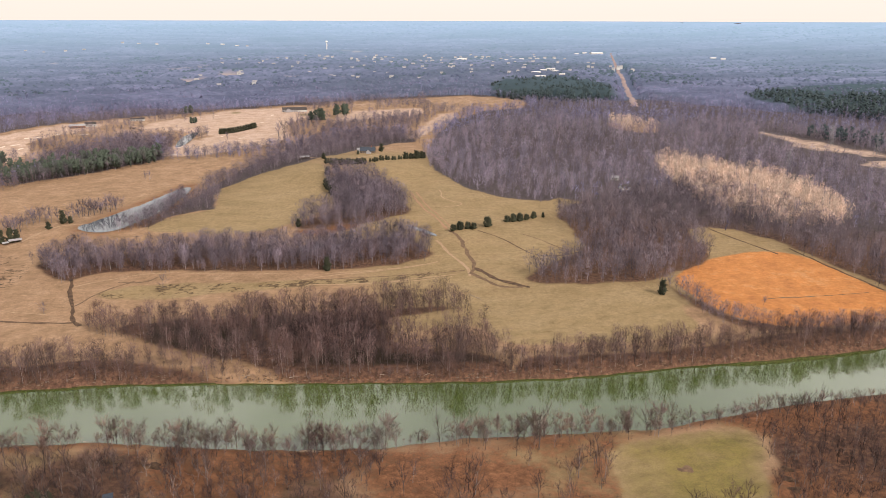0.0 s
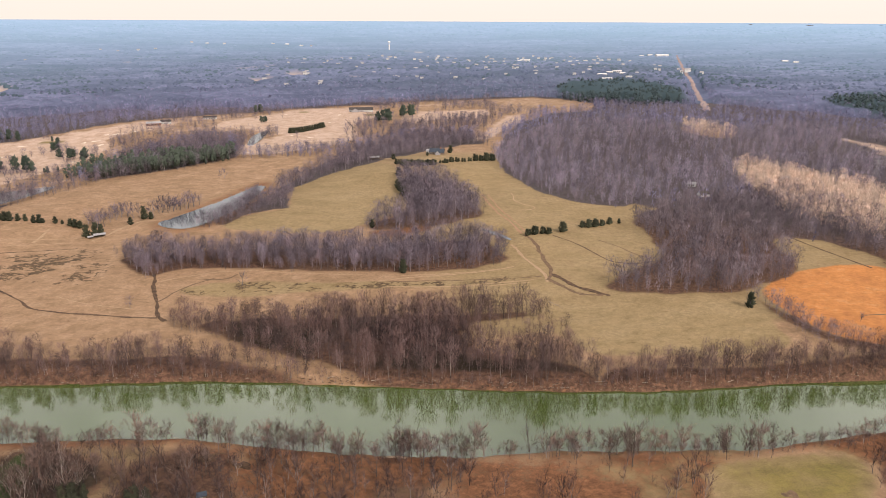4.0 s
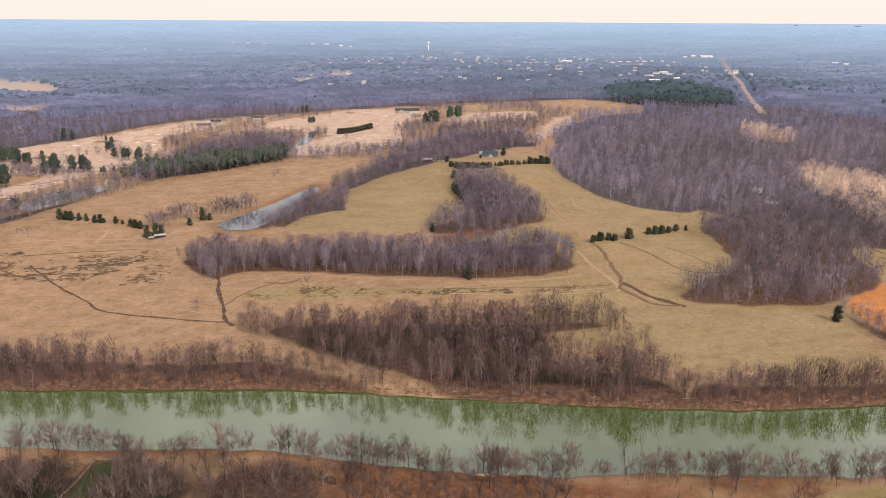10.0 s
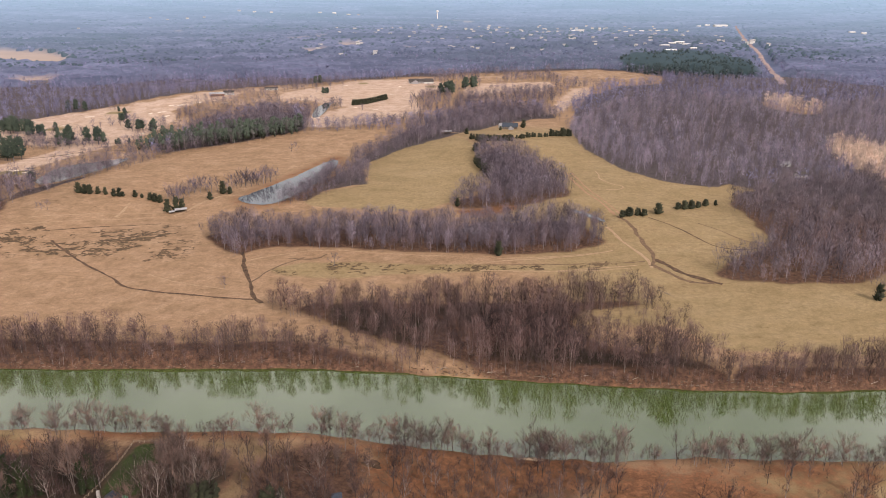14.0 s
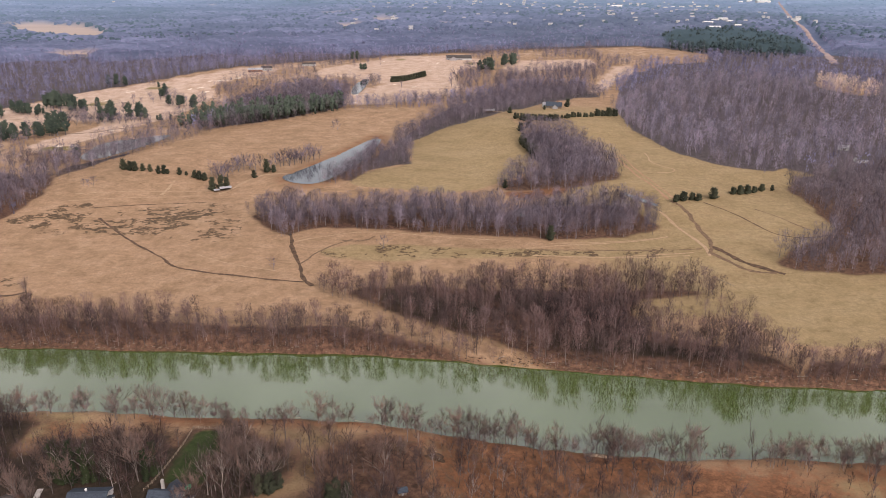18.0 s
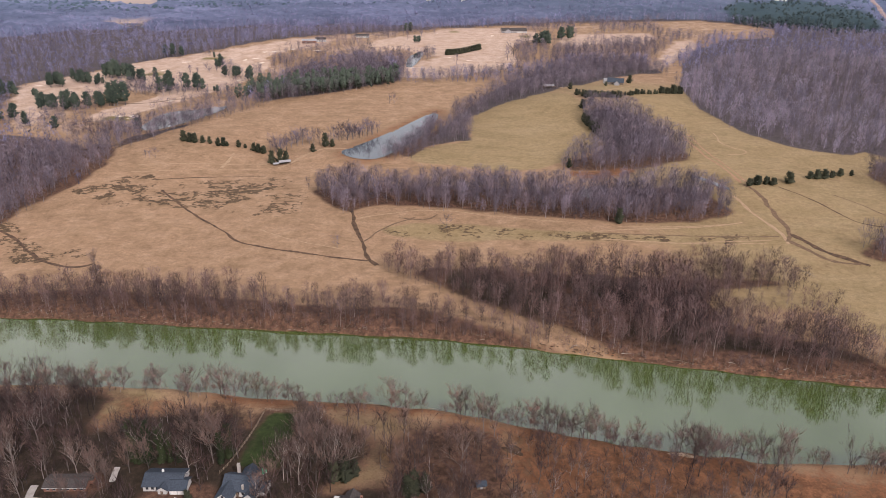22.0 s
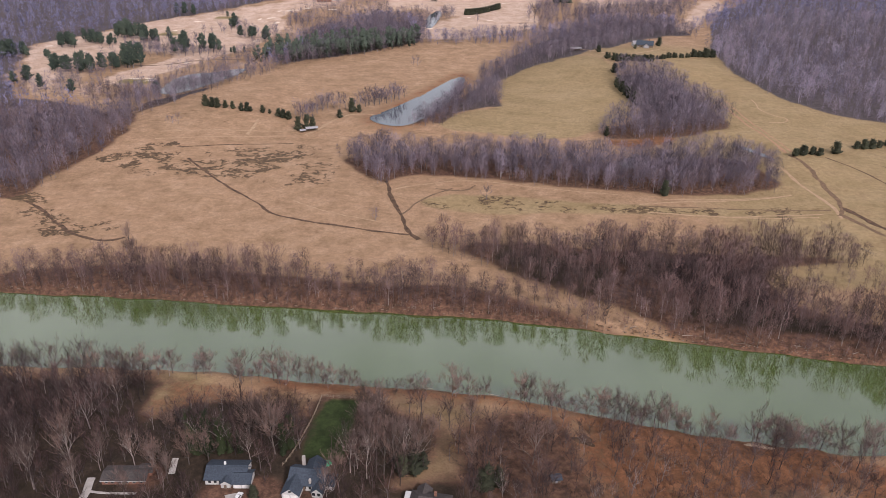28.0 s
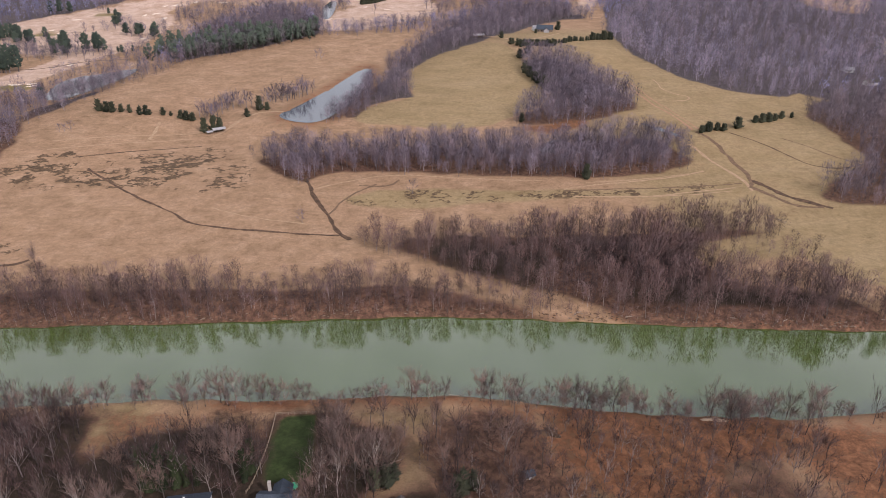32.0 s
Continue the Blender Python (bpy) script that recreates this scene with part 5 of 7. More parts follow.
CEDARS_A = [(131.9,626.8,6.0),(139.0,629.3,7.6),(146.3,630.6,6.6),(151.3,629.0,6.1),(166.1,634.8,9.2),(188.3,648.7,6.2),(194.8,649.5,7.8),(201.9,652.0,7.8),(209.7,656.0,5.8),(218.6,661.2,6.4),(229.2,662.8,4.8),(250.5,457.5,10.7),(-354.4,729.2,9.9),(-347.9,727.2,8.2),(-342.7,725.5,8.7),(-335.7,726.1,6.6),(-328.7,725.1,6.6),(-319.7,721.2,7.1),(-314.9,722.2,7.7),(-312.1,722.8,4.4),(-301.6,723.5,6.6),(-295.3,723.2,3.9),(-286.2,718.4,7.1),(-281.4,716.0,7.6),(-276.1,713.6,7.1),(-262.6,688.8,11.6),(-255.0,690.0,12.7),(-250.3,691.1,10.6),(-231.2,716.1,7.1),(-222.2,730.6,12.2),(-215.5,729.3,6.7),(16.7,554.2,10.8)]
CEDARS_B = [(30.4,940.4,7.1),(31.4,894.0,6.7),(37.1,884.6,7.3),(43.1,879.4,7.3),(49.5,877.6,7.3),(56.0,876.4,7.3),(62.5,875.7,6.6),(67.7,875.5,7.3),(73.7,875.6,7.3),(84.4,889.2,4.0),(90.0,890.2,5.4),(98.3,899.3,6.1),(106.2,905.5,5.5),(114.3,908.3,4.8),(123.3,915.5,4.9),(131.8,922.5,8.4),(139.4,925.2,7.0),(147.0,927.7,9.8),(154.6,929.9,8.5),(75.7,961.8,5.1),(109.0,987.0,9.6),(41.4,852.1,9.7),(39.7,877.5,6.6)]
GOLF_EVERGREENS = [(-629.3,906.6,18.4),(-638.2,905.4,17.2),(-617.6,908.4,16.0),(-597.7,956.5,17.4),(-591.7,963.7,17.5),(-577.1,988.2,15.9),(-564.0,986.6,13.9),(-552.8,987.9,12.6),(-557.1,1026.7,18.5),(-546.1,1024.4,21.2),(-534.0,1018.9,19.0),(-521.3,1013.5,19.0),(-507.6,1014.7,13.6),(-584.6,899.8,10.4),(-552.6,853.8,17.5),(-538.2,848.6,17.4),(-527.0,850.0,19.8),(-515.7,851.4,18.6),(-507.3,859.7,17.6),(-497.8,865.7,17.1),(-489.2,874.2,17.9),(-480.4,875.2,26.7),(-555.1,801.3,17.2),(-531.2,778.8,15.2)]
GOLF_EVERGREENS += [(-494.2,765.5,13.9),(-418.3,957.3,20.6),(-390.6,948.4,9.0),(-460.0,944.7,12.8),(-452.5,959.8,22.5),(-483.8,1001.3,11.4),(-426.8,1086.9,14.4),(-443.0,1129.8,8.9),(-371.1,1025.2,17.1),(-412.6,766.1,13.3),(32.7,1333.8,21.5),(43.5,1345.7,21.6),(73.3,1397.1,20.4),(85.6,1395.4,22.4),(-193.1,1451.3,16.7),(-176.4,1318.9,11.5)]
GOLF_ROW = [(-506,938,13),(-492,929,15),(-482,927,14),(-476,934,15),(-466,928,16),(-459,934,13),(-449,928,16),(-443,932,14),(-435,935,13),(-425,929,15),(-425,947,12),(-399,1025,15),(-393,1032,14),(-433,1052,13),(-457,1045,12)]
GOLF_PINES = [(-459,946,17),(-448,947,14),(-419,960,20),(-407,1035,14),(-392,1029,15),(-389,1034,13),(-558,1017,18),(-550,1019,20),(-541,1017,18),(-579,986,11),(-571,984,12),(-564,985,11),(-557,989,10),(-518,1006,15),(-507,1006,14),(-533,1162,16),(-521,1160,18),(-508,1159,15)]
GOLF_BARE = [(-439.4,1061.0,14.6),(-468.8,1080.4,7.8),(-493.2,918.6,18.7),(-490.5,948.9,19.3),(-473.7,964.2,21.0),(-445.7,979.3,17.8),(-332.6,1392.1,19.9),(-190.4,1346.5,14.6),(-169.4,1389.7,18.1),(-147.5,1394.7,18.1),(-154.6,1219.9,15.1),(-143.2,1221.7,13.4),(-105.9,1157.2,15.3),(-169.1,1055.2,11.7),(-125.8,1040.3,15.4),(-111.1,1051.7,15.6),(-98.9,1037.6,13.8),(-83.8,1044.4,13.9),(-74.4,1034.1,15.3),(-60.7,1040.8,13.9),(-53.0,1039.4,16.2),(-29.9,1194.8,21.9),(-20.6,1210.0,28.4),(-10.2,1247.7,22.9),(-7.9,1192.3,26.3),(-173.4,901.3,12.1),(-178.8,901.7,10.1)]
POND_BARE = [(-250.8,738.7,17.9),(-245.3,738.0,16.8),(-253.7,729.1,15.5),(-234.1,736.3,16.8),(-216.1,740.3,15.7),(-210.1,750.9,18.2),(-204.4,750.1,17.1),(-199.6,753.5,18.3),(-193.5,756.9,18.9),(-187.3,762.5,17.3),(-182.6,768.5,15.7),(-266.7,718.7,19.1),(-259.5,711.0,20.6),(-366.6,678.7,8.7),(-361.8,678.7,9.3),(-370.4,678.7,7.2)]
LONE = [(-104.8,547.0,10.6),(-311.9,457.1,15.7),(-175.9,509.1,8.9)]
TOWN = [(1234,2990,60),(1195,3022,22),(1141,2974,18),(617,1892,26),(656,1948,20),(689,1984,26),(684,1921,22),(671,1845,18),(601,1807,30),(752,2653,16),(790,2693,16),(822,2694,18),(866,2732,14),(894,2734,18),(935,2767,14),(974,2769,14),(601,2708,40),(568,2669,20),(-768,3745,30),(-690,3703,34),(-609,3686,30),(-388,3710,34)]
TOWN += [(-320,3686,44),(-250,3610,44),(-204,3583,26),(-1060,3350,20),(-973,3287,22),(-910,3352,26),(-854,3412,26),(-1167,2860,20),(155,3597,10),(1271,3950,50),(1355,3931,40),(929,4319,30),(1840,3476,30),(247,1959,12),(162,1989,10),(41,2133,10),(310,1893,10),(1561,2643,26),(1574,2594,20)]



def part(name, data, material, parent, label=""):
    """One mesh object under a thing or part; data: a mesh, or a bmesh to be used up."""
    if isinstance(data, bmesh.types.BMesh):
        me = bpy.data.meshes.new(name)
        data.to_mesh(me)
        data.free()
    else:
        me = data
    if not me.materials:
        me.materials.append(material)
    ob = new(name, me)
    ob.parent = parent
    return tagged(ob, label)


def holder(name, m, label, category, group=""):
    ob = new(name)
    ob.empty_display_size = 0.5
    ob.matrix_basis = m
    return tagged(ob, label, category, group)


def tree_mesh(name, piece, stem, high=0.5):
    me = mesh_from(name, *piece)
    tree_layer(me, 0, np.full(len(piece[0]), float(stem)), np.zeros(len(piece[0])))
    if not stem:
        set_normals(me, outward(*piece, np.zeros(len(piece[0])), high))
    return me


def tree_kind(name, pieces, mats, label, category, group="", high=0.5):
    ob = holder(name, Matrix.Translation((0, 0, -500)), label, category, group)
    part("trunk", tree_mesh("trunk", pieces[0], 1), mats[0], ob)
    part("crown", tree_mesh("crown", pieces[1], 0, high), mats[1], ob)
    return ob


def plant(kinds, unit, spots, seed, widen=1.0):
    """Sets out trees: spots are x, y and the height in metres."""
    rng = np.random.default_rng(seed)
    zs = height(np.array([s[0] for s in spots]), np.array([s[1] for s in spots]))
    for n, ((x, y, tall), z) in enumerate(zip(spots, zs)):
        s = tall / unit
        w = s * widen * rng.uniform(0.9, 1.15) if s < 1.3 else s
        kind = kinds[int(rng.integers(0, len(kinds)))]
        copy_thing(kind, pose(x, y, float(z) - 0.05, 0, 0, float(rng.uniform(0, 360))) @ Matrix.Diagonal((w, w, s, 1)))


def drop_kinds(kinds):
    for k in kinds:
        for o in (*k.children_recursive, k):
            bpy.data.objects.remove(o)


bank_kinds = [tree_kind("riverbank_tree", forked_tree(700 + k, 15.0, 0.19, (8, 6, 6, 5), 5, 0.037, low=0.10, spread=1.2), (M_YARDWOOD, M_YARDWOOD),
                        "bare grey-brown tree leaning over the riverbank", "tree", "trees along the near bank") for k in range(7)]
yard_kinds = [tree_kind("bare_tree", forked_tree(720 + k, 18.0, 0.22, (8, 6, 6, 5), 5, 0.039, low=0.16), (M_YARDWOOD, M_YARDWOOD),
                        "tall leafless hardwood in the wooded yards", "tree", "trees round the houses") for k in range(6)]
plant(bank_kinds, 15.0, BANK_ROW_A + BANK_ROW_B + BANK_ROW_C, 31, 1.15)
plant(yard_kinds, 18.0, YARD_TREES + [(-248, 280, 15.0), (-237, 281, 16.5), (-229, 279, 14.0), (-250, 266, 16.0), (-234, 265.5, 13.0), (-218, 283, 14.0), (-211, 284, 15.0), (-196, 285, 14.0), (-157, 284, 17.0), (-154, 292, 19.0), (-157, 298, 18.0), (-153, 303, 19.0), (-158, 311, 17.0), (-152, 314, 16.0), (-311.9, 457.1, 15.7), (-309.5, 455.6, 9.0), (-313.8, 456.2, 8.0)], 32)


def random_spots(area, gap, seed, tall):
    s = scatter(area, gap, seed, size=tall, small=0.25)
    return [(float(a), float(b), float(c)) for a, b, _, c, _ in s]


thin_kinds = [tree_kind("bare_tree", forked_tree(760 + k, 18.0, 0.22, (8, 5, 5, 4), 4, 0.042, low=0.14), (M_NEARWOOD, M_NEARWOOD),
                        "tall leafless hardwood in the wooded yards", "tree", "trees round the houses") for k in range(5)]
plant(thin_kinds, 18.0, random_spots("near_wood_left", 6.0, 41, (12, 19)), 33)
plant(thin_kinds, 18.0, [q for q in random_spots("near_wood_mid", 6.8, 42, (8, 15)) if q[0] < 30], 34)
NEAR = [forked_tree(740 + k, 16.0, 0.20, (6, 4, 4, 2), 3, 0.064, low=0.12, spread=1.1, solid=1) for k in range(6)]
HOUSES = ((-203, 276), (-175, 276), (-240, 272), (-130, 266), (-196, 265), (-179, 262), (-164, 300), (-222, 281))


def yard_gaps(x, y, rng):
    """Room for trees: away from houses, lawns and open grass."""
    ok = np.ones(len(x), bool)
    for hx, hy in HOUSES:
        ok &= np.hypot(x - hx, (y - hy) * 1.2) > 11.5
    ok &= (inside(x, y, AREA["near_grass_b"]) < -1) | (rng.uniform(0, 1, len(x)) < 0.3)
    for g in ("near_grass", "near_lawn", "near_meadow", "near_wood_left", "near_wood_mid", "near_bank_wood_right"):
        ok &= inside(x, y, AREA[g]) < -1
    ok &= ~((x > -184) & (x < -166) & (y > 275) & (y < 292))
    ok &= (inside(x, y, AREA["dirt"]) < 0) | (rng.uniform(0, 1, len(x)) < 0.5)
    return ok & (rng.uniform(0, 1, len(x)) < np.where((x > 18) & (x < 140), 0.42, 1.0)) & (rng.uniform(0, 1, len(x)) < np.where(x < -85, 0.95, 0.72 + 0.3 * (waves(x, y, 26, 47) > 0.45)))


AREA["yards"] = np.array([(-330, 225), (230, 215), (220, 285), (120, 292), (30, 298), (-60, 312), (-110, 322), (-180, 322), (-250, 330), (-330, 335)], float)
grove("yard_woods", NEAR, scatter("yards", 5.7, 45, size=(0.5, 1.05), keep=yard_gaps), [M_NEARWOOD], "leafless yard trees and thicket round the houses")
grove("yard_brush", BUSH, scatter("yards", 5.2, 46, size=(0.4, 0.9), small=0, keep=yard_gaps), [M_SHADEBRUSH], "low leafless brush in the yards", "brush")
grove("wood_floor_brush", BUSH, np.concatenate([scatter("near_wood_left", 4.6, 64, size=(0.5, 1.1), small=0), scatter("near_bank_wood_right", 6.0, 65, size=(0.4, 0.8), small=0)]), [M_SHADEBRUSH], "brush painted shade-dark under the leafless woods", "brush")
grove("near_woods", NEAR, np.concatenate([scatter("near_bank_wood_right", 5.0, 43, size=(0.45, 0.8)), scatter("near_wood_left", 9, 44, size=(0.4, 0.75))]),
      [M_NEARWOOD], "leafless scrubby woods on the near side of the river")
companion_rng = np.random.default_rng(58)
rows_all = np.array(BANK_ROW_A + BANK_ROW_B + BANK_ROW_C)
rows_all = np.concatenate([rows_all, rows_all, rows_all])
cx_, cy_ = rows_all[:, 0] + companion_rng.normal(0, 3.2, len(rows_all)), rows_all[:, 1] + companion_rng.normal(-1.0, 1.8, len(rows_all))
grove("near_bank_thicket", NEAR, np.stack([cx_, cy_, height(cx_, cy_), rows_all[:, 2] / 16 * companion_rng.uniform(0.4, 0.85, len(rows_all)), companion_rng.uniform(0, 6.28, len(rows_all))], 1),
      [M_RIVERWOOD], "slender bare saplings between the riverbank trees", "saplings")
# brush along both banks and under the riverside woods
def bank_brush(line, seed, gap, back):
    rng = np.random.default_rng(seed)
    p = rounded(line, 2, False)
    step = np.r_[0, np.cumsum(np.linalg.norm(np.diff(p, axis=0), axis=1))]
    at = np.arange(0, step[-1], gap)
    x = np.interp(at, step, p[:, 0]) + rng.normal(0, 1.5, len(at))
    y = np.interp(at, step, p[:, 1]) + back * rng.uniform(0.4, 6, len(at))
    return np.stack([x, y, height(x, y), rng.uniform(0.5, 1.3, len(at)), rng.uniform(0, 6.28, len(at))], 1)


grove("slope_thicket", NEAR, np.concatenate([scatter("bank_strip_left", 8.0, 56, size=(0.28, 0.5), margin=-4), scatter("bank_strip_right", 8.0, 57, size=(0.25, 0.45), margin=-4)]), [M_RIVERWOOD], "low bare thicket on the river slope", "thicket")
grove("riverbank_brush", BUSH, np.concatenate([bank_brush(PLAN["bank_far"], 51, 1.1, 1), bank_brush(PLAN["bank_near"], 52, 3.0, -1),
      scatter("wood_river", 7.5, 53, small=0), scatter("bank_strip_left", 6.5, 54, small=0), scatter("bank_strip_right", 6.5, 55, small=0)]),
      [M_RIVERWOOD], "leafless brush and vines along the river", "brush")

cedar_kinds = [tree_kind("cedar", needle_tree(800 + k, 8.0, 3.4, 300), (M_WOOD, M_CEDAR), "dark green cedar in the pasture hedgerow", "cedar", "pasture cedars", 0.1) for k in range(5)]
pine_kinds = [tree_kind("pine", needle_tree(820 + k, 17.0, 5.2, 260, "pine"), (M_WOOD, M_PINE), "dark pine beside the pale fairway", "pine", "fairway pines", 0.3) for k in range(5)]
low_kinds = [tree_kind("evergreen_shrub", needle_tree(840 + k, 8.0, 4.2, 420), (M_WOOD, M_CEDAR), "broad dark evergreen beside the yards", "evergreen", high=0.0) for k in range(2)]
fairway_kinds = [tree_kind("fairway_tree", forked_tree(860 + k, 16.0, 0.26, (7, 4, 3, 3), 4, 0.10, low=0.12, spread=1.15, solid=1), (M_WOOD, M_WOOD),
                           "bare tree standing on dry grass", "tree", "open-ground trees") for k in range(4)]
plant(cedar_kinds, 8.0, CEDARS_A + CEDARS_B + [(x + 3.1, y + 1.6, tall * 0.85) for x, y, tall in CEDARS_B[1:19]] + [(x + 2.6, y + 2.2, tall * 0.8) for x, y, tall in CEDARS_A[:10]] + [(27, 801, 9), (29, 789, 10), (31, 778, 8.5), (33, 770, 10), (36, 757, 11), (37, 750, 9.5), (30, 812, 8), (-4, 671, 7.5), (31, 842, 9)], 35, 1.3)
hedge_line = rounded([(-122, 1233), (-102, 1244), (-70, 1288)], 2, False)
hedge_at = np.linspace(0, 1, 22)
hedge_len = np.linspace(0, 1, len(hedge_line))
plant(cedar_kinds, 8.0, [(float(np.interp(a, hedge_len, hedge_line[:, 0])), float(np.interp(a, hedge_len, hedge_line[:, 1])), 8.5) for a in hedge_at], 36, 1.25)
clump_rng = np.random.default_rng(66)
CLUMPS = [(x + float(clump_rng.normal(0, 6)), y + float(clump_rng.normal(0, 5)), tall * float(clump_rng.uniform(0.65, 1.05))) for x, y, tall in GOLF_EVERGREENS if y > 780 for _ in range(2)]
plant(pine_kinds, 17.0, GOLF_EVERGREENS + CLUMPS + GOLF_PINES, 37, 1.05)
plant(low_kinds, 8.0, [(x, y, 0.75 * tall) for x, y, tall in LOW_EVERGREENS], 38, 0.85)
plant(fairway_kinds, 16.0, GOLF_BARE + GOLF_ROW + [(x + 7, y + 9, tall * 0.8) for x, y, tall in GOLF_ROW] + POND_BARE + [(x + 4, y + 6, tall * 0.85) for x, y, tall in POND_BARE[:13]] + [(x - 5, y + 4, tall * 0.7) for x, y, tall in POND_BARE[:13]] + [LONE[0], LONE[2], (310, 425, 6.0), (312, 427, 4.5)], 39)


def ivy_pieces(seed):
    stem, twigs = forked_tree(seed, 18.0, 0.24, (8, 4, 4, 3), 5, 0.05, low=0.3)
    rng = np.random.default_rng(seed)
    k = 760
    t, a = rng.uniform(0.02, 0.86, k), rng.uniform(0, 6.28, k)
    r = 1.0 + 0.9 * np.sin(t * 11 + seed) * np.cos(a * 2 + t * 5) - 0.5 * t
    r = r * 1.15
    s = np.stack([np.cos(a) * r * 0.6, np.sin(a) * r * 0.6, t * 18], 1)
    e = s + np.stack([np.cos(a), np.sin(a), rng.uniform(-0.2, 0.8, k)], 1) * rng.uniform(0.3, 1.5, k)[:, None]
    return stem, twigs, frusta(s, e, rng.uniform(0.14, 0.4, k), None, 3)


ivy_kinds = []
for k in range(3):
    stem, twigs, ivy = ivy_pieces(880 + k)
    ob = tree_kind("ivy_covered_tree", (stem, twigs), (M_NEARWOOD, M_NEARWOOD), "bare tree wrapped in dark green ivy", "tree", "ivy-covered trees")
    part("ivy", tree_mesh("ivy", ivy, 0, 0.0), M_IVY, ob, "dark green climbing ivy")
    ivy_kinds.append(ob)
plant(ivy_kinds, 18.0, IVY_TREES, 40)
for kinds in (bank_kinds, yard_kinds, thin_kinds, cedar_kinds, pine_kinds, low_kinds, fairway_kinds, ivy_kinds):
    drop_kinds(kinds)
def rough_only(x, y, rng, level=0.28):
    """The wooded rough between the fairways, in clumps."""
    ok = (waves(x, y, 70, 72) > level) & (rng.uniform(0, 1, len(x)) < 0.8)
    for g in ("golf_west", "golf_mid", "golf_east", "golf_gap", "field_far"):
        ok &= inside(x, y, AREA[g]) < -2
    for hx, hy in ((-4, 1484), (-337, 1247), (-322, 1264), (-266, 1340), (-96, 1250)):
        ok &= np.hypot(x - hx, y - hy) > 32
    return ok


grove("fairway_groves", LIGHT, np.concatenate([scatter("golf_land", 8.6, 61, size=(0.6, 1.05), keep=rough_only), scatter("golf_grove_c", 8, 63, size=(0.6, 0.9))]),
      [M_WOOD], "bare groves between pale fairways")

grove("marsh_brush", BUSH, scatter("marsh_brush", 3.4, 70, size=(0.7, 1.5), small=0), [M_RIVERWOOD], "low reddish-brown brush beside the upper pond", "brush")

GROVE_SPOTS = [(-622, 1015), (-611, 1052), (-510, 963), (-485, 942), (-483, 964), (-452, 980), (-393, 1044), (-412, 1070), (-376, 1051), (-352, 1107),
               (-329, 1109), (-168, 1023), (-139, 1030), (-118, 1045), (-88, 1061), (-57, 1073), (2, 1252), (-12, 1181), (46, 1385), (96, 1429),
               (142, 1396), (217, 1329), (265, 1368), (-321, 1263), (-223, 1357), (-468, 1164), (-447, 950), (-465, 934)]
grove_rng = np.random.default_rng(67)
gx_ = np.repeat([p[0] for p in GROVE_SPOTS], 7) + grove_rng.normal(0, 9, 7 * len(GROVE_SPOTS))
gy_ = np.repeat([p[1] for p in GROVE_SPOTS], 7) + grove_rng.normal(0, 6, 7 * len(GROVE_SPOTS))
grove("fairway_clumps", MID2, np.stack([gx_, gy_, height(gx_, gy_), grove_rng.uniform(0.55, 0.95, len(gx_)), grove_rng.uniform(0, 6.28, len(gx_))], 1),
      [M_WOOD], "small clumps of bare trees beside the fairways", "tree clumps")

# ---------------------------------------------------------------- houses
def box(x0, x1, y0, y1, z0, z1):
    bm = bmesh.new()
    bmesh.ops.create_cube(bm, size=1.0, matrix=Matrix.Translation(((x0 + x1) / 2, (y0 + y1) / 2, (z0 + z1) / 2)) @ Matrix.Diagonal((x1 - x0, y1 - y0, z1 - z0, 1)))
    return bm


def gable_roof(w, d, z, rise, eave=0.5, thick=0.22, hip=0.0):
    """A roof over w by d with its ridge along x; hip: how far the ridge ends draw in."""
    bm = bmesh.new()
    a, b = w / 2 + eave, d / 2 + eave
    low = z - eave * rise / (d / 2)
    for dz in (0, -thick):
        ridge = [(-a + hip, 0, z + rise + dz), (a - hip, 0, z + rise + dz)]
        ring = [(-a, -b, low + dz), (a, -b, low + dz), (a, b, low + dz), (-a, b, low + dz)]
        v = [bm.verts.new(q) for q in ring + ridge]
        fs = [(0, 1, 5, 4), (2, 3, 4, 5)] + ([(1, 2, 5), (3, 0, 4)] if hip else [])
        for f in fs:
            bm.faces.new([v[i] for i in (f if dz == 0 else f[::-1])])
    bm.verts.ensure_lookup_table()
    edge = [0, 1, 2, 3] if hip else [0, 1, 5, 2, 3, 4]
    for i, j in zip(edge, edge[1:] + edge[:1]):
        bm.faces.new([bm.verts[i], bm.verts[i + 6], bm.verts[j + 6], bm.verts[j]])
    return bm


def gable_walls(w, d, h, rise, thick=0.25):
    """Four walls with the two gables on the short sides."""
    bm = bmesh.new()
    rings = []
    for k in (0, thick):
        a, b = w / 2 - k, d / 2 - k
        rings.append([bm.verts.new(q) for q in ((-a, -b, 0), (a, -b, 0), (a, b, 0), (-a, b, 0), (-a, -b, h), (a, -b, h), (a, b, h), (-a, b, h), (-a, 0, h + rise - k), (a, 0, h + rise - k))])
    for r, flip in ((rings[0], False), (rings[1], True)):
        for f in ((0, 1, 5, 4), (2, 3, 7, 6), (1, 2, 6, 9, 5), (3, 0, 4, 8, 7)):
            bm.faces.new([r[i] for i in (f[::-1] if flip else f)])
    return bm


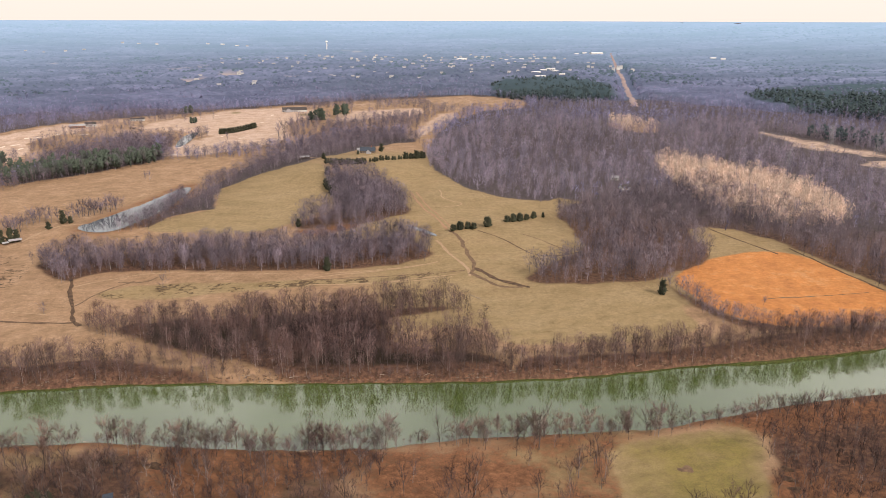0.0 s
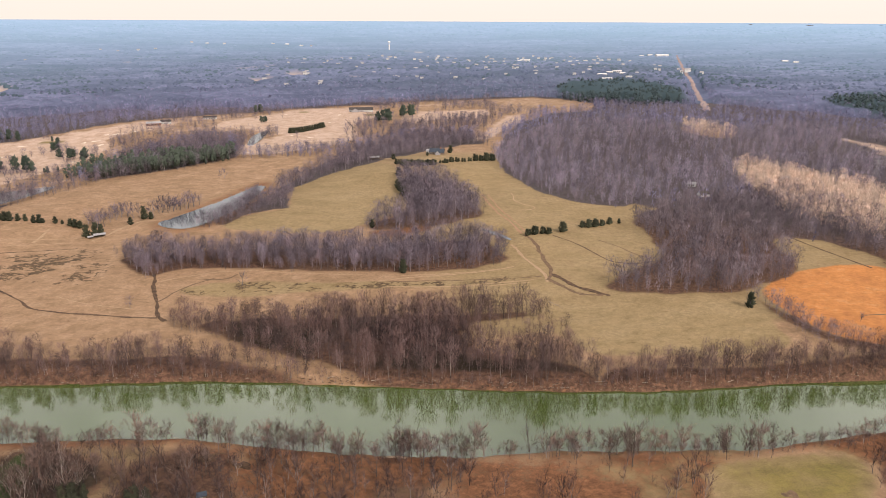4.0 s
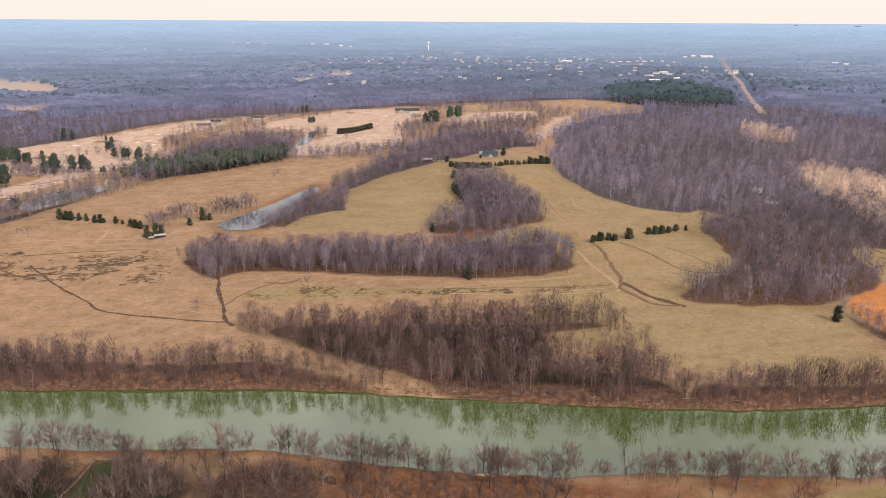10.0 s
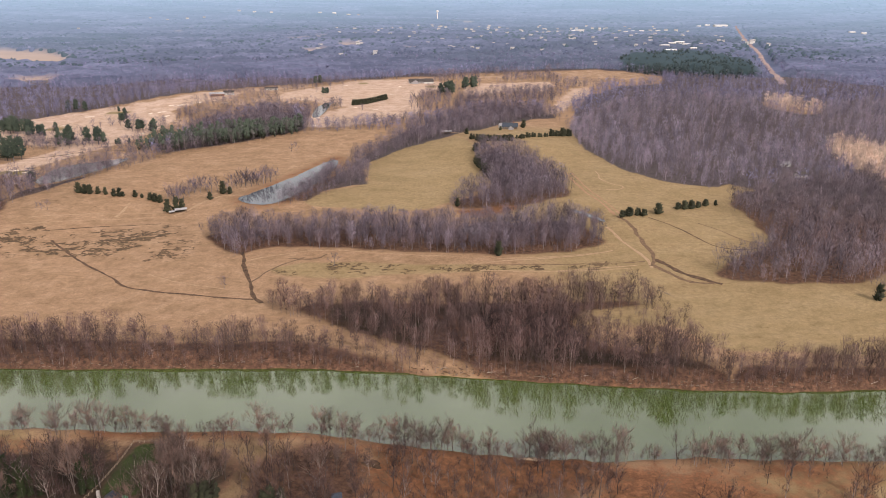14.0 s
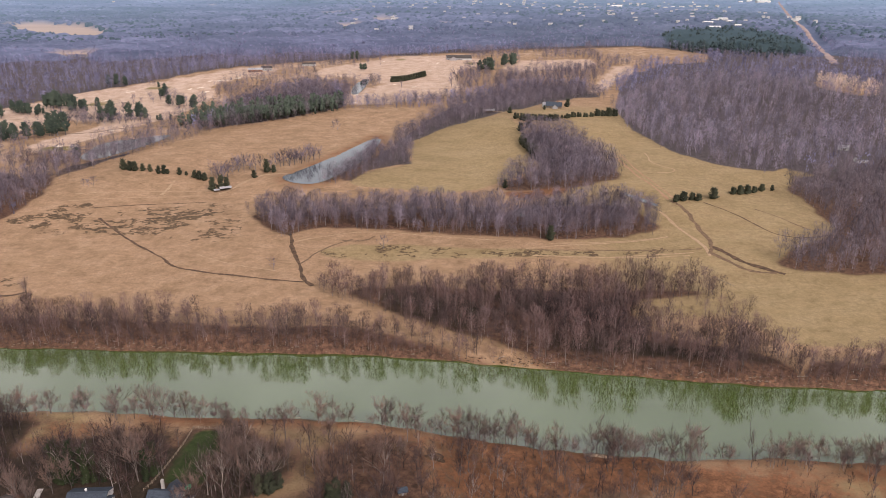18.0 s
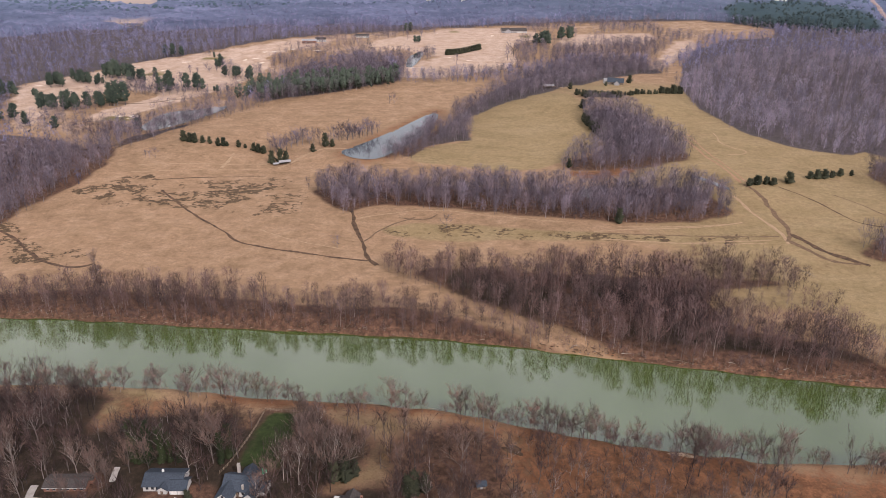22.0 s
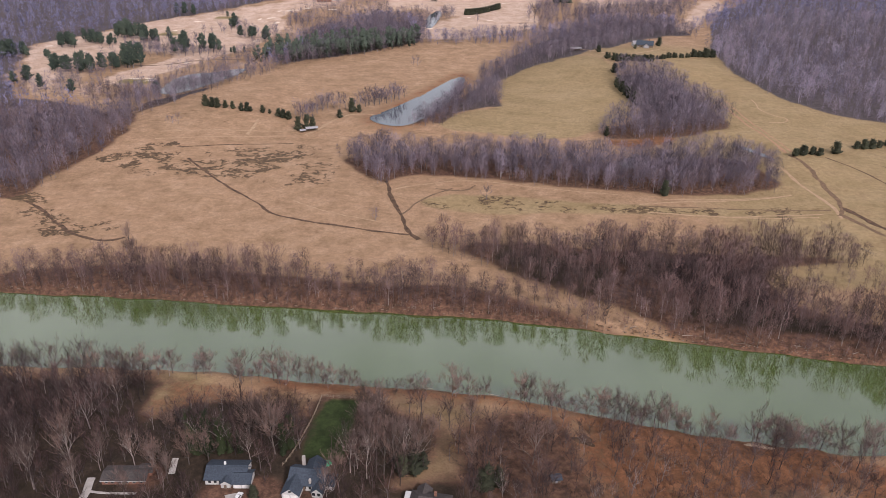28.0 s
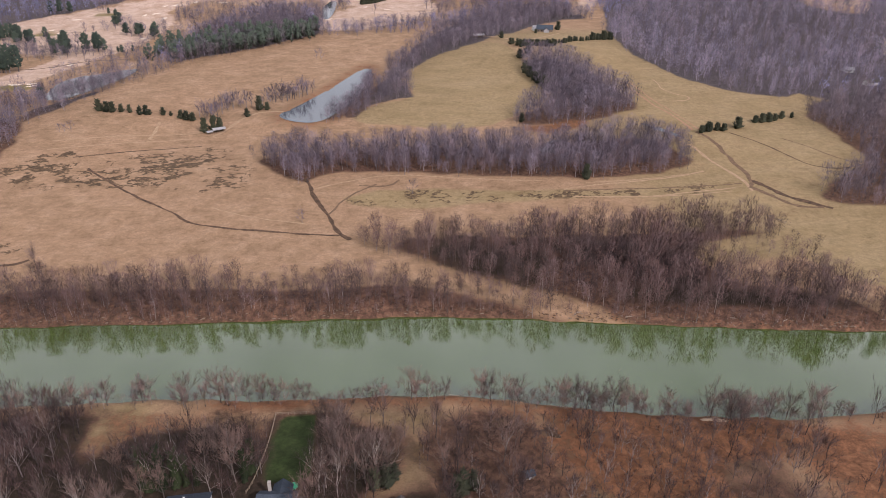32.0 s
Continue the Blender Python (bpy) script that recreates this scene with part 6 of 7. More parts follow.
def window(parent, x, z, w, h, face, offset):
    """A framed pane on the wall whose outside looks along y (face -1 or 1) or x (face 2)."""
    if face == 2:
        fr = part("window", box(offset, offset + 0.06, x - w / 2 - 0.1, x + w / 2 + 0.1, z - 0.1, z + h + 0.1), M_SIDING, parent)
        part("pane", box(offset + 0.06, offset + 0.075, x - w / 2, x + w / 2, z, z + h), M_GLASS, fr)
        return
    y0, y1 = sorted((offset, offset + 0.06 * face))
    fr = part("window", box(x - w / 2 - 0.1, x + w / 2 + 0.1, y0, y1, z - 0.1, z + h + 0.1), M_SIDING, parent)
    y0, y1 = sorted((offset + 0.06 * face, offset + 0.075 * face))
    part("pane", box(x - w / 2, x + w / 2, y0, y1, z, z + h), M_GLASS, fr)


def wing(parent, x, y, w, d, h, rise, turn, roof, wall, hip=0.0, name="wing"):
    """A block of a house under its own roof, with its gable ends along its own x."""
    m = pose(x, y, 0, 0, 0, turn)
    bw = gable_walls(w, d, h, rise if not hip else 0.0)
    bw.transform(m)
    part("wall", bw, wall, parent)
    br = gable_roof(w, d, h, rise, hip=hip)
    br.transform(m)
    return part("roof", br, roof, parent)


def shingle_courses(parent_roof, w, d, z, rise, eave, roof_mat):
    """Ridge cap along the roof."""
    bm = box(-w / 2 - eave, w / 2 + eave, -0.16, 0.16, z + rise - 0.03, z + rise + 0.07)
    part("ridge_cap", bm, roof_mat, parent_roof)


def house_at(name, x, y, turn, label, size=0.9):
    return holder(name, pose(x, y, ground_at(x, y), 0, 0, turn) @ Matrix.Diagonal((size, size, size, 1)), label, "house", "houses on the near bank")


# the low blue-roofed house
h1 = house_at("house", -201, 277.5, 2, "single-storey white house with a blue-grey shingle roof")
roof1 = wing(h1, -1.2, 0.8, 15.5, 10.5, 2.9, 2.3, 0, M_SHINGLE, M_SIDING)
shingle_courses(roof1, 15.5, 10.5, 2.9, 2.3, 0.5, M_SHINGLE)
roof1.location = (0, 0, 0)
wing(h1, 5.6, -2.6, 6.6, 7.4, 2.7, 1.7, 0, M_SHINGLE, M_SIDING)
wing(h1, -0.6, -4.9, 2.6, 3.6, 2.7, 1.3, 90, M_SHINGLE, M_SIDING)
for px_ in (-1.8, 0.6):
    part("porch_column", box(px_ - 0.12, px_ + 0.12, -6.3, -6.06, 0, 2.6), M_SIDING, h1)
part("garage_door", box(2.8, 5.3, -6.39, -6.31, 0.05, 2.3), M_METAL, h1, "white panelled garage door")
part("garage_door", box(5.8, 8.3, -6.39, -6.31, 0.05, 2.3), M_METAL, h1, "white panelled garage door")
part("chimney", box(-2.6, -1.9, 1.2, 1.9, 4.6, 6.1), M_METAL, h1, "short white flue")
part("door", box(-1.05, -0.05, -6.82, -6.72, 0.05, 2.1), M_TIMBER, h1)
for wx in (-7.2, -5.0, -3.0, 1.9):
    window(h1, wx, 1.0, 1.1, 1.3, -1, -4.46)
for wx in (-6.5, -3.5, 0.0, 3.5):
    window(h1, wx, 1.0, 1.1, 1.3, 1, 6.06)

# the gabled blue-roofed house with the garage wing
h2 = house_at("house", -173.8, 275.2, -6, "gabled white house with a blue-grey roof and brick chimney")
roof2 = wing(h2, 1.0, 1.5, 14.0, 10.0, 3.3, 3.4, 0, M_SHINGLE, M_SIDING)
wing(h2, 1.8, 7.0, 6.2, 6.5, 3.1, 2.6, 90, M_SHINGLE, M_SIDING)
wing(h2, -3.6, -5.0, 7.5, 6.6, 3.0, 2.7, 90, M_SHINGLE, M_SIDING)
wing(h2, 6.2, -3.8, 5.2, 4.2, 3.0, 1.9, 90, M_SHINGLE, M_SIDING)
wing(h2, 9.2, 1.2, 4.4, 6.0, 2.8, 1.6, 0, M_SHINGLE, M_SIDING)
part("chimney", box(-3.2, -2.1, 6.0, 7.1, 2.0, 8.0), M_CONCRETE, h2, "pale chimney stack")
part("chimney", box(2.2, 3.0, -3.2, -2.4, 3.0, 5.6), M_CONCRETE, h2, "low pale chimney")
part("garage_door", box(-6.2, -3.8, -8.83, -8.76, 0.05, 2.4), M_METAL, h2, "white garage door")
part("garage_door", box(-3.4, -1.0, -8.83, -8.76, 0.05, 2.4), M_METAL, h2, "white garage door")
window(h2, -3.6, 3.5, 1.0, 1.0, -1, -8.77)
for wx in (4.9, 7.0):
    window(h2, wx, 1.0, 1.2, 1.4, -1, -6.42)
for wx in (0.6, 2.6):
    window(h2, wx, 1.1, 1.0, 1.5, -1, -3.52)
for wx in (-4.5, 6.5):
    window(h2, wx, 1.1, 1.2, 1.4, 1, 6.52)
part("door", box(-0.2, 0.8, -3.6, -3.52, 0.05, 2.15), M_TIMBER, h2)

# the long brown house under the trees
h0 = house_at("house", -237.5, 275.5, 3, "long low brown house beneath bare trees", 0.8)
wing(h0, 0, 0, 19.0, 8.5, 2.8, 1.3, 0, M_SHINGLE_GREY, M_BRICK)
wing(h0, 8.0, 3.2, 5.5, 5.0, 2.8, 1.2, 0, M_SHINGLE_GREY, M_BRICK)
part("fascia", box(-9.9, 9.9, -4.9, -4.78, 2.2, 2.45), M_SIDING, h0, "white eaves board")
for wx in (-7.5, -4.8, -1.5, 1.5, 4.6, 7.6):
    window(h0, wx, 0.9, 1.3, 1.2, -1, -4.26)
part("door", box(-0.5, 0.5, -4.34, -4.26, 0.05, 2.1), M_TIMBER, h0)

# the grey-roofed house at the edge of the yards
h3 = house_at("house", -130, 266, -8, "grey-shingled house with a hipped roof and white tarpaulin")
wing(h3, 0, 0, 15.0, 11.0, 3.0, 3.2, 0, M_SHINGLE_GREY, M_BRICK, hip=4.0)
wing(h3, -3.2, 4.8, 6.0, 5.0, 2.9, 2.0, 90, M_SHINGLE_GREY, M_BRICK)
part("chimney", box(1.4, 2.4, 1.6, 2.4, 4.0, 7.2), M_BRICK, h3, "brick chimney")
part("tarpaulin", box(-10.2, -6.8, 1.4, 5.2, 2.4, 2.5), M_SIDING, h3, "pale canopy beside the wall")
for wx in (-10.0, -7.0):
    for wy in (1.6, 5.0):
        part("canopy_post", box(wx - 0.06, wx + 0.06, wy - 0.06, wy + 0.06, 0, 2.4), M_METAL, h3)
for wx in (-5.0, -1.5, 3.0, 5.8):
    window(h3, wx, 1.0, 1.2, 1.4, 1, 5.56)

shed = holder("garden_shed", pose(-85.5, 283, ground_at(-85.5, 283), 0, 0, 12), "small shed with a grey tin roof in the woods", "shed")
wing(shed, 0, 0, 3.2, 2.6, 2.0, 0.8, 0, M_SHINGLE, M_TIMBER)
part("door", box(-0.45, 0.45, -1.38, -1.31, 0.05, 1.85), M_TIN, shed)


# ---------------------------------------------------------------- drives, car, fence, yard things
def slab(name, line, width, mat, label):
    return ribbon(name, line, width, mat, label, lift=0.09, ragged=0.05)


slab("driveway", [(-197.5, 269.5), (-196, 265), (-195, 250)], 5.4, M_CONCRETE, "pale concrete driveway before the garage")
slab("driveway", [(-178.5, 266.5), (-179, 262), (-179, 250)], 5.4, M_CONCRETE, "pale concrete driveway of the gabled house")
slab("driveway", [(-249.5, 275), (-249, 265), (-250, 250)], 3.2, M_CONCRETE, "pale driveway beside the long house")
slab("driveway", [(-223.5, 286), (-223, 277)], 2.6, M_CONCRETE, "short pale concrete pad among the trees")
slab("path", [(-248, 268.8), (-242, 267.6), (-231, 267.9)], 1.2, M_CONCRETE, "pale garden path along the long house")

M_PAINT = plain_material("white_car_paint", (0.62, 0.61, 0.59), (0.70, 0.69, 0.67), 1.0, 0.25)
M_RUBBER = plain_material("black_rubber", (0.015, 0.015, 0.015), (0.03, 0.03, 0.03), 4.0, 0.8)


def build_car(x, y, turn):
    car = holder("car", pose(x, y, ground_at(x, y) + 0.1, 0, 0, turn), "white car parked on the concrete driveway", "car")
    bm = bmesh.new()
    outline = ((-2.2, 0.35), (-2.2, 0.85), (-1.5, 0.95), (1.1, 0.98), (2.1, 0.82), (2.2, 0.4))
    sides = [[bm.verts.new((px_, sy, pz)) for px_, pz in outline] for sy in (-0.88, 0.88)]
    bm.faces.new(sides[0]); bm.faces.new(sides[1][::-1])
    for i in range(len(outline)):
        j = (i + 1) % len(outline)
        bm.faces.new([sides[0][j], sides[0][i], sides[1][i], sides[1][j]])
    body = part("body", bm, M_PAINT, car)
    cab = bmesh.new()
    lo = [cab.verts.new(q) for q in ((-1.7, -0.8, 0.94), (0.9, -0.8, 0.96), (0.9, 0.8, 0.96), (-1.7, 0.8, 0.94))]
    hi = [cab.verts.new(q) for q in ((-1.25, -0.62, 1.44), (0.2, -0.62, 1.46), (0.2, 0.62, 1.46), (-1.25, 0.62, 1.44))]
    for i in range(4):
        j = (i + 1) % 4
        cab.faces.new([lo[i], lo[j], hi[j], hi[i]])
    cab.faces.new(hi)
    part("cabin_glass", cab, M_GLASS, car, "dark car windows")
    part("car_roof", box(-1.28, 0.24, -0.64, 0.64, 1.45, 1.50), M_PAINT, car)
    for wx in (-1.4, 1.35):
        for wy in (-0.82, 0.82):
            bm = bmesh.new()
            bmesh.ops.create_cone(bm, cap_ends=True, segments=14, radius1=0.33, radius2=0.33, depth=0.22, matrix=pose(wx, wy, 0.33, 90))
            wheel = part("wheel", bm, M_RUBBER, car)
            bm = bmesh.new()
            bmesh.ops.create_cone(bm, cap_ends=True, segments=10, radius1=0.2, radius2=0.2, depth=0.24, matrix=pose(wx, wy, 0.33, 90))
            part("rim", bm, M_METAL, wheel)
    for wy in (-0.6, 0.6):
        part("headlight", box(2.12, 2.2, wy - 0.16, wy + 0.16, 0.6, 0.74), M_METAL, car)


build_car(-195.6, 267.2, 78)


def build_fence(line, label):
    p = rounded(line, 1, False)
    step = np.r_[0, np.cumsum(np.linalg.norm(np.diff(p, axis=0), axis=1))]
    at = np.arange(0, step[-1], 2.4)
    xs, ys = np.interp(at, step, p[:, 0]), np.interp(at, step, p[:, 1])
    zs = height(xs, ys)
    fence = holder("fence", pose(float(xs[0]), float(ys[0]), float(zs[0])), label, "fence", "lawn fences")
    base = Vector((xs[0], ys[0], zs[0]))
    for k in range(len(xs)):
        here = Vector((xs[k], ys[k], zs[k])) - base
        part("post", box(here.x - 0.08, here.x + 0.08, here.y - 0.08, here.y + 0.08, here.z - 0.2, here.z + 1.4), M_PALE_WOOD, fence)
        if k + 1 < len(xs):
            there = Vector((xs[k + 1], ys[k + 1], zs[k + 1])) - base
            for up in (0.4, 0.8, 1.2):
                v, f = frusta(np.array([here + Vector((0, 0, up))]), np.array([there + Vector((0, 0, up))]), np.array([0.05]), np.array([0.05]), 4)
                part("rail", mesh_from("rail", v, f), M_PALE_WOOD, fence)


M_PALE_WOOD = plain_material("pale_fence_wood", (0.22, 0.17, 0.12), (0.33, 0.26, 0.19), 2.0, 0.9)
build_fence([(-177.5, 326.5), (-178.5, 312), (-180.5, 298), (-182.5, 288), (-184.5, 283)], "pale wooden rail fence along the green lawn")
build_fence([(-177.5, 326.5), (-164, 325.5), (-150, 325)], "pale wooden rail fence at the lawn's river end")

M_GREEN = plain_material("green_fabric", (0.05, 0.32, 0.16), (0.07, 0.38, 0.20), 2.0, 0.6)
tramp = holder("trampoline", pose(-168.2, 285.2, ground_at(-168.2, 285.2)), "round green trampoline behind the gabled house", "trampoline")
bm = bmesh.new()
bmesh.ops.create_cone(bm, cap_ends=True, segments=20, radius1=1.7, radius2=1.7, depth=0.06, matrix=pose(0, 0, 0.8))
part("mat", bm, M_GREEN, tramp)
for k in range(6):
    a = k * math.pi / 3
    part("leg", box(1.6 * math.cos(a) - 0.04, 1.6 * math.cos(a) + 0.04, 1.6 * math.sin(a) - 0.04, 1.6 * math.sin(a) + 0.04, 0, 0.78), M_METAL, tramp)


# ---------------------------------------------------------------- farm and golf buildings
def farm_building(name, x, y, turn, w, d, h, rise, roof, wall, label, category, posts=0):
    ob = holder(name, pose(x, y, ground_at(x, y), 0, 0, turn), label, category)
    if posts:
        br = gable_roof(w, d, h, rise)
        part("roof", br, roof, ob)
        part("wall", box(-w / 2, w / 2, d / 2 - 0.2, d / 2, 0, h), wall, ob)
        for k in range(posts):
            px_ = -w / 2 + 0.3 + (w - 0.6) * k / (posts - 1)
            part("post", box(px_ - 0.12, px_ + 0.12, -d / 2 + 0.1, -d / 2 + 0.34, 0, h), M_TIMBER, ob)
    else:
        wing(ob, 0, 0, w, d, h, rise, 0, roof, wall)
        for k in range(max(2, int(w / 4))):
            window(ob, -w / 2 + 2 + k * 4.0, 1.0, 1.3, 1.3, -1, -d / 2 - 0.01)
        part("door", box(-0.6, 0.6, -d / 2 - 0.09, -d / 2 - 0.01, 0.05, 2.1), M_TIMBER, ob)
    return ob


farm_building("barn", -251, 688, 24, 9.5, 4.6, 3.0, 0.9, M_TIN, M_TIMBER, "open-fronted pole barn with a pale tin roof", "barn", posts=6)
farm_building("barn", -258, 684.5, 24, 4, 3, 2.2, 0.6, M_TIN, M_TIMBER, "small lean-to beside the pole barn", "barn", posts=3)
farm_building("barn", 7, 957, 8, 12, 5, 3.2, 1.3, M_TIN, M_TIMBER, "long shed at the head of the pasture lane", "barn", posts=5)
manor = farm_building("house", 90, 976, -14, 19, 11, 3.6, 4.0, M_SHINGLE, M_TIMBER, "grey-roofed farmhouse on the hilltop", "house")
wing(manor, -9, 4, 11, 8, 3.4, 2.6, 20, M_TIN, M_SIDING)
wing(manor, 2, -7, 8, 6, 3.4, 2.8, 90, M_SHINGLE, M_TIN)
part("chimney", box(4, 5.2, -0.6, 0.6, 5, 9.6), M_BRICK, manor)
club = farm_building("clubhouse", -4, 1484, 4, 46, 18, 4, 4.2, M_SHINGLE_GREY, M_TIN, "long grey-roofed clubhouse above the fairways", "clubhouse")
wing(club, -12, -8, 14, 12, 4.0, 3.4, 90, M_SHINGLE_GREY, M_TIN)
wing(club, 14, -7, 18, 9, 3.8, 2.8, 0, M_SHINGLE_GREY, M_SIDING)
farm_building("outbuilding", -337, 1247, 10, 22, 10, 4.0, 2.2, M_TIN, M_BRICK, "long outbuilding with a grey roof by the fairway", "outbuilding")
farm_building("outbuilding", -322, 1264, 10, 16, 10, 4.2, 2.4, M_SHINGLE_GREY, M_SIDING, "grey-roofed outbuilding by the fairway", "outbuilding")
farm_building("outbuilding", -266, 1340, 6, 22, 9, 3.6, 2.0, M_SHINGLE_GREY, M_SIDING, "low outbuilding among bare trees", "outbuilding")
farm_building("cabin", 343, 728, 10, 11, 7, 3.2, 2.2, M_SHINGLE_GREY, M_SIDING, "white cabin in a woodland clearing", "cabin")
farm_building("cabin", 352, 776, -20, 9, 6, 3.0, 2.0, M_TIN, M_SIDING, "white shed in the woods", "cabin")
farm_building("cabin", 474, 797, 0, 10, 6, 3.2, 2.0, M_TIN, M_SIDING, "white building above the pale slope", "cabin")

# ---------------------------------------------------------------- the town far off
def town_block(x, y, w):
    z = float(plain_height(np.array([x]), np.array([y]))[0])
    ob = holder("warehouse", pose(x, y, z + 1.5 + 9 * min(1.0, max(0.08, 1.15 - (math.hypot(x, y) - 2000) / 2200)), 0, 0, (x * 7 + y) % 24 - 12), "white flat-roofed building in the distant town", "building", "town buildings")
    part("wall", box(-w / 2, w / 2, -w / 4, w / 4, -6, 4), M_SIDING, ob)
    part("roof", gable_roof(w, w / 2, 4.0, w * (0.05 if w > 12 else 0.2)), M_METAL if w > 12 else M_TIN, ob)
    for k in range(3 if y < 2400 else 0):
        part("window", box(-w / 2 + w * (0.15 + 0.28 * k), -w / 2 + w * (0.28 + 0.28 * k), -w / 4 - 0.08, -w / 4 - 0.01, 1, 2.2), M_GLASS, ob)


for x, y, w in TOWN:
    if from_cut(np.array([x]), np.array([y]))[0] < 45 or math.hypot(x, y) > 3880:
        continue
    town_block(x, y, float(w) * (0.4 if x < 0 else 0.85))
town_rng = np.random.default_rng(90)
for k in range(120):
    town_block(float(town_rng.uniform(-250, 1000)), float(town_rng.uniform(1900, 3000)), float(town_rng.uniform(6, 11)))
far_shore = np.array([(-747 + 30 * math.cos(a * 0.5236) * (1 + 0.2 * math.sin(a * 2.0)), 1539 + 22 * math.sin(a * 0.5236)) for a in range(12)])
sheet("water", far_shore, float(plain_height(np.array([-747.0]), np.array([1539.0]))[0]) + 1.2, M_POND, "small bright pond among distant bare woods")
tower = holder("water_tower", pose(146, 3417, float(plain_height(np.array([146.0]), np.array([3417.0]))[0])), "pale grey water tower above the distant woods", "water tower")
bm = bmesh.new()
bmesh.ops.create_cone(bm, cap_ends=True, segments=14, radius1=2.4, radius2=1.6, depth=36, matrix=pose(0, 0, 18))
part("shaft", bm, M_METAL, tower)
bm = bmesh.new()
bmesh.ops.create_uvsphere(bm, u_segments=18, v_segments=10, radius=6.0, matrix=pose(0, 0, 38) @ Matrix.Diagonal((1, 1, 0.75, 1)))
part("tank", bm, M_METAL, tower)


M_PYLON = plain_material("dull_galvanised_steel", (0.20, 0.20, 0.21), (0.30, 0.30, 0.31), 0.5, 0.6)


def pylon(x, y, tall):
    ob = holder("pylon", pose(x, y, ground_at(x, y)), "grey lattice power pylon beside the cleared strip", "pylon", "pylons")
    corners = np.array([(-1, -1), (1, -1), (1, 1), (-1, 1)], float)
    for k in range(4):
        c, n = corners[k], corners[(k + 1) % 4]
        lo, hi = np.array([*c * 2.6, 0.0]), np.array([*c * 0.4, tall])
        part("leg", mesh_from("leg", *frusta(lo[None], hi[None], np.array([0.22]), np.array([0.14]), 4)), M_PYLON, ob)
        a = [np.array([*(c * (2.6 - 2.2 * t)), tall * t]) for t in (0, 0.35, 0.65, 0.9)]
        b = [np.array([*(n * (2.6 - 2.2 * t)), tall * t]) for t in (0, 0.35, 0.65, 0.9)]
        part("brace", mesh_from("brace", *frusta(np.array([a[0], b[1], a[2]]), np.array([b[1], a[2], b[3]]), np.full(3, 0.12), np.full(3, 0.12), 3)), M_PYLON, ob)
    for t in (0.72, 0.86, 0.98):
        part("arm", mesh_from("arm", *frusta(np.array([[-5.0, 0, tall * t]]), np.array([[5.0, 0, tall * t]]), np.array([0.2]), np.array([0.2]), 4)), M_PYLON, ob)


pylon(584, 792, 26)
pylon(745, 925, 30)
pylon(767, 862, 30)

# ---------------------------------------------------------------- driftwood, sand and small ground marks
def log(x, y, length, turn, mat, label):
    z = ground_at(x, y)
    v, f = frusta(np.array([[-length / 2, 0, 0.2]]), np.array([[length / 2, 0, 0.35]]), np.array([0.22]), np.array([0.10]), 7)
    v2, f2 = frusta(np.array([[length * 0.1, 0, 0.3], [-length * 0.2, 0, 0.3]]), np.array([[length * 0.3, 1.4, 0.9], [length * 0.02, -1.1, 0.7]]), np.array([0.12, 0.1]), None, 4)
    me = mesh_from("log", *joined((v, f), (v2, f2)))
    me.materials.append(mat)
    ob = new("log", me)
    ob.matrix_basis = pose(x, y, z, 0, 0, turn)
    return tagged(ob, label, "log", "driftwood logs")


M_DRIFT = plain_material("bleached_driftwood", (0.18, 0.145, 0.115), (0.33, 0.28, 0.23), 1.5, 0.9)
log(119, 483.5, 14, -65, M_DRIFT, "pale fallen log at the edge of the pasture")
for k, (x, y, n, a) in enumerate(((-138, 334, 12, 4), (-128, 334.5, 9, -10), (-122, 334, 7, 25), (-231, 344, 9, 8), (-104, 332, 8, -14), (8, 309, 7, 20), (-60, 322, 8, -20))):
    log(x, y, n, a, M_TIMBER if k % 2 else M_DRIFT, "weathered driftwood log stranded on the riverbank")
for k in range(11):
    t = k / 10
    x = -60 + 250 * t
    y = float(np.interp(x, [p[0] for p in PLAN["bank_far"]], [p[1] for p in PLAN["bank_far"]])) + 1.5 + 2.5 * ((k * 37) % 10) / 10
    log(x, y, 3 + (k * 13) % 4, (k * 47) % 60 - 30, M_DRIFT if k % 3 else M_TIMBER, "weathered driftwood log stranded on the riverbank")


def rubble(name, line, seed, count, mat, label):
    """Loose stones and roots along a waterline, one mesh."""
    rng = np.random.default_rng(seed)
    p = rounded(line, 2, False)
    step = np.r_[0, np.cumsum(np.linalg.norm(np.diff(p, axis=0), axis=1))]
    at = rng.uniform(0, step[-1], count)
    x = np.interp(at, step, p[:, 0])
    y = np.interp(at, step, p[:, 1]) + rng.uniform(0.2, 1.0, count) ** 2 * 3.5
    z = height(x, y)
    base = np.array([(1, 0, 0), (0.3, 0.9, 0), (-0.8, 0.6, 0), (-0.8, -0.6, 0), (0.3, -0.9, 0), (0.1, 0, 0.8)])
    size = np.stack([rng.uniform(0.3, 1.3, count), rng.uniform(0.25, 0.6, count), rng.uniform(0.2, 0.6, count)], 1)
    v = base[None] * size[:, None] * rng.uniform(0.7, 1.3, (count, 6, 3))
    a = rng.uniform(-0.6, 0.6, count)
    v = np.stack([v[..., 0] * np.cos(a)[:, None] - v[..., 1] * np.sin(a)[:, None], v[..., 0] * np.sin(a)[:, None] + v[..., 1] * np.cos(a)[:, None], v[..., 2]], -1)
    v = v + np.stack([x, y, z], 1)[:, None]
    f = np.array([(0, 1, 5), (1, 2, 5), (2, 3, 5), (3, 4, 5), (4, 0, 5)])
    me = mesh_from(name, v.reshape(-1, 3), (f[None] + (np.arange(count) * 6)[:, None, None]).reshape(-1, 3))
    me.materials.append(mat)
    return tagged(new(name, me), label, "stones", kind="stuff")


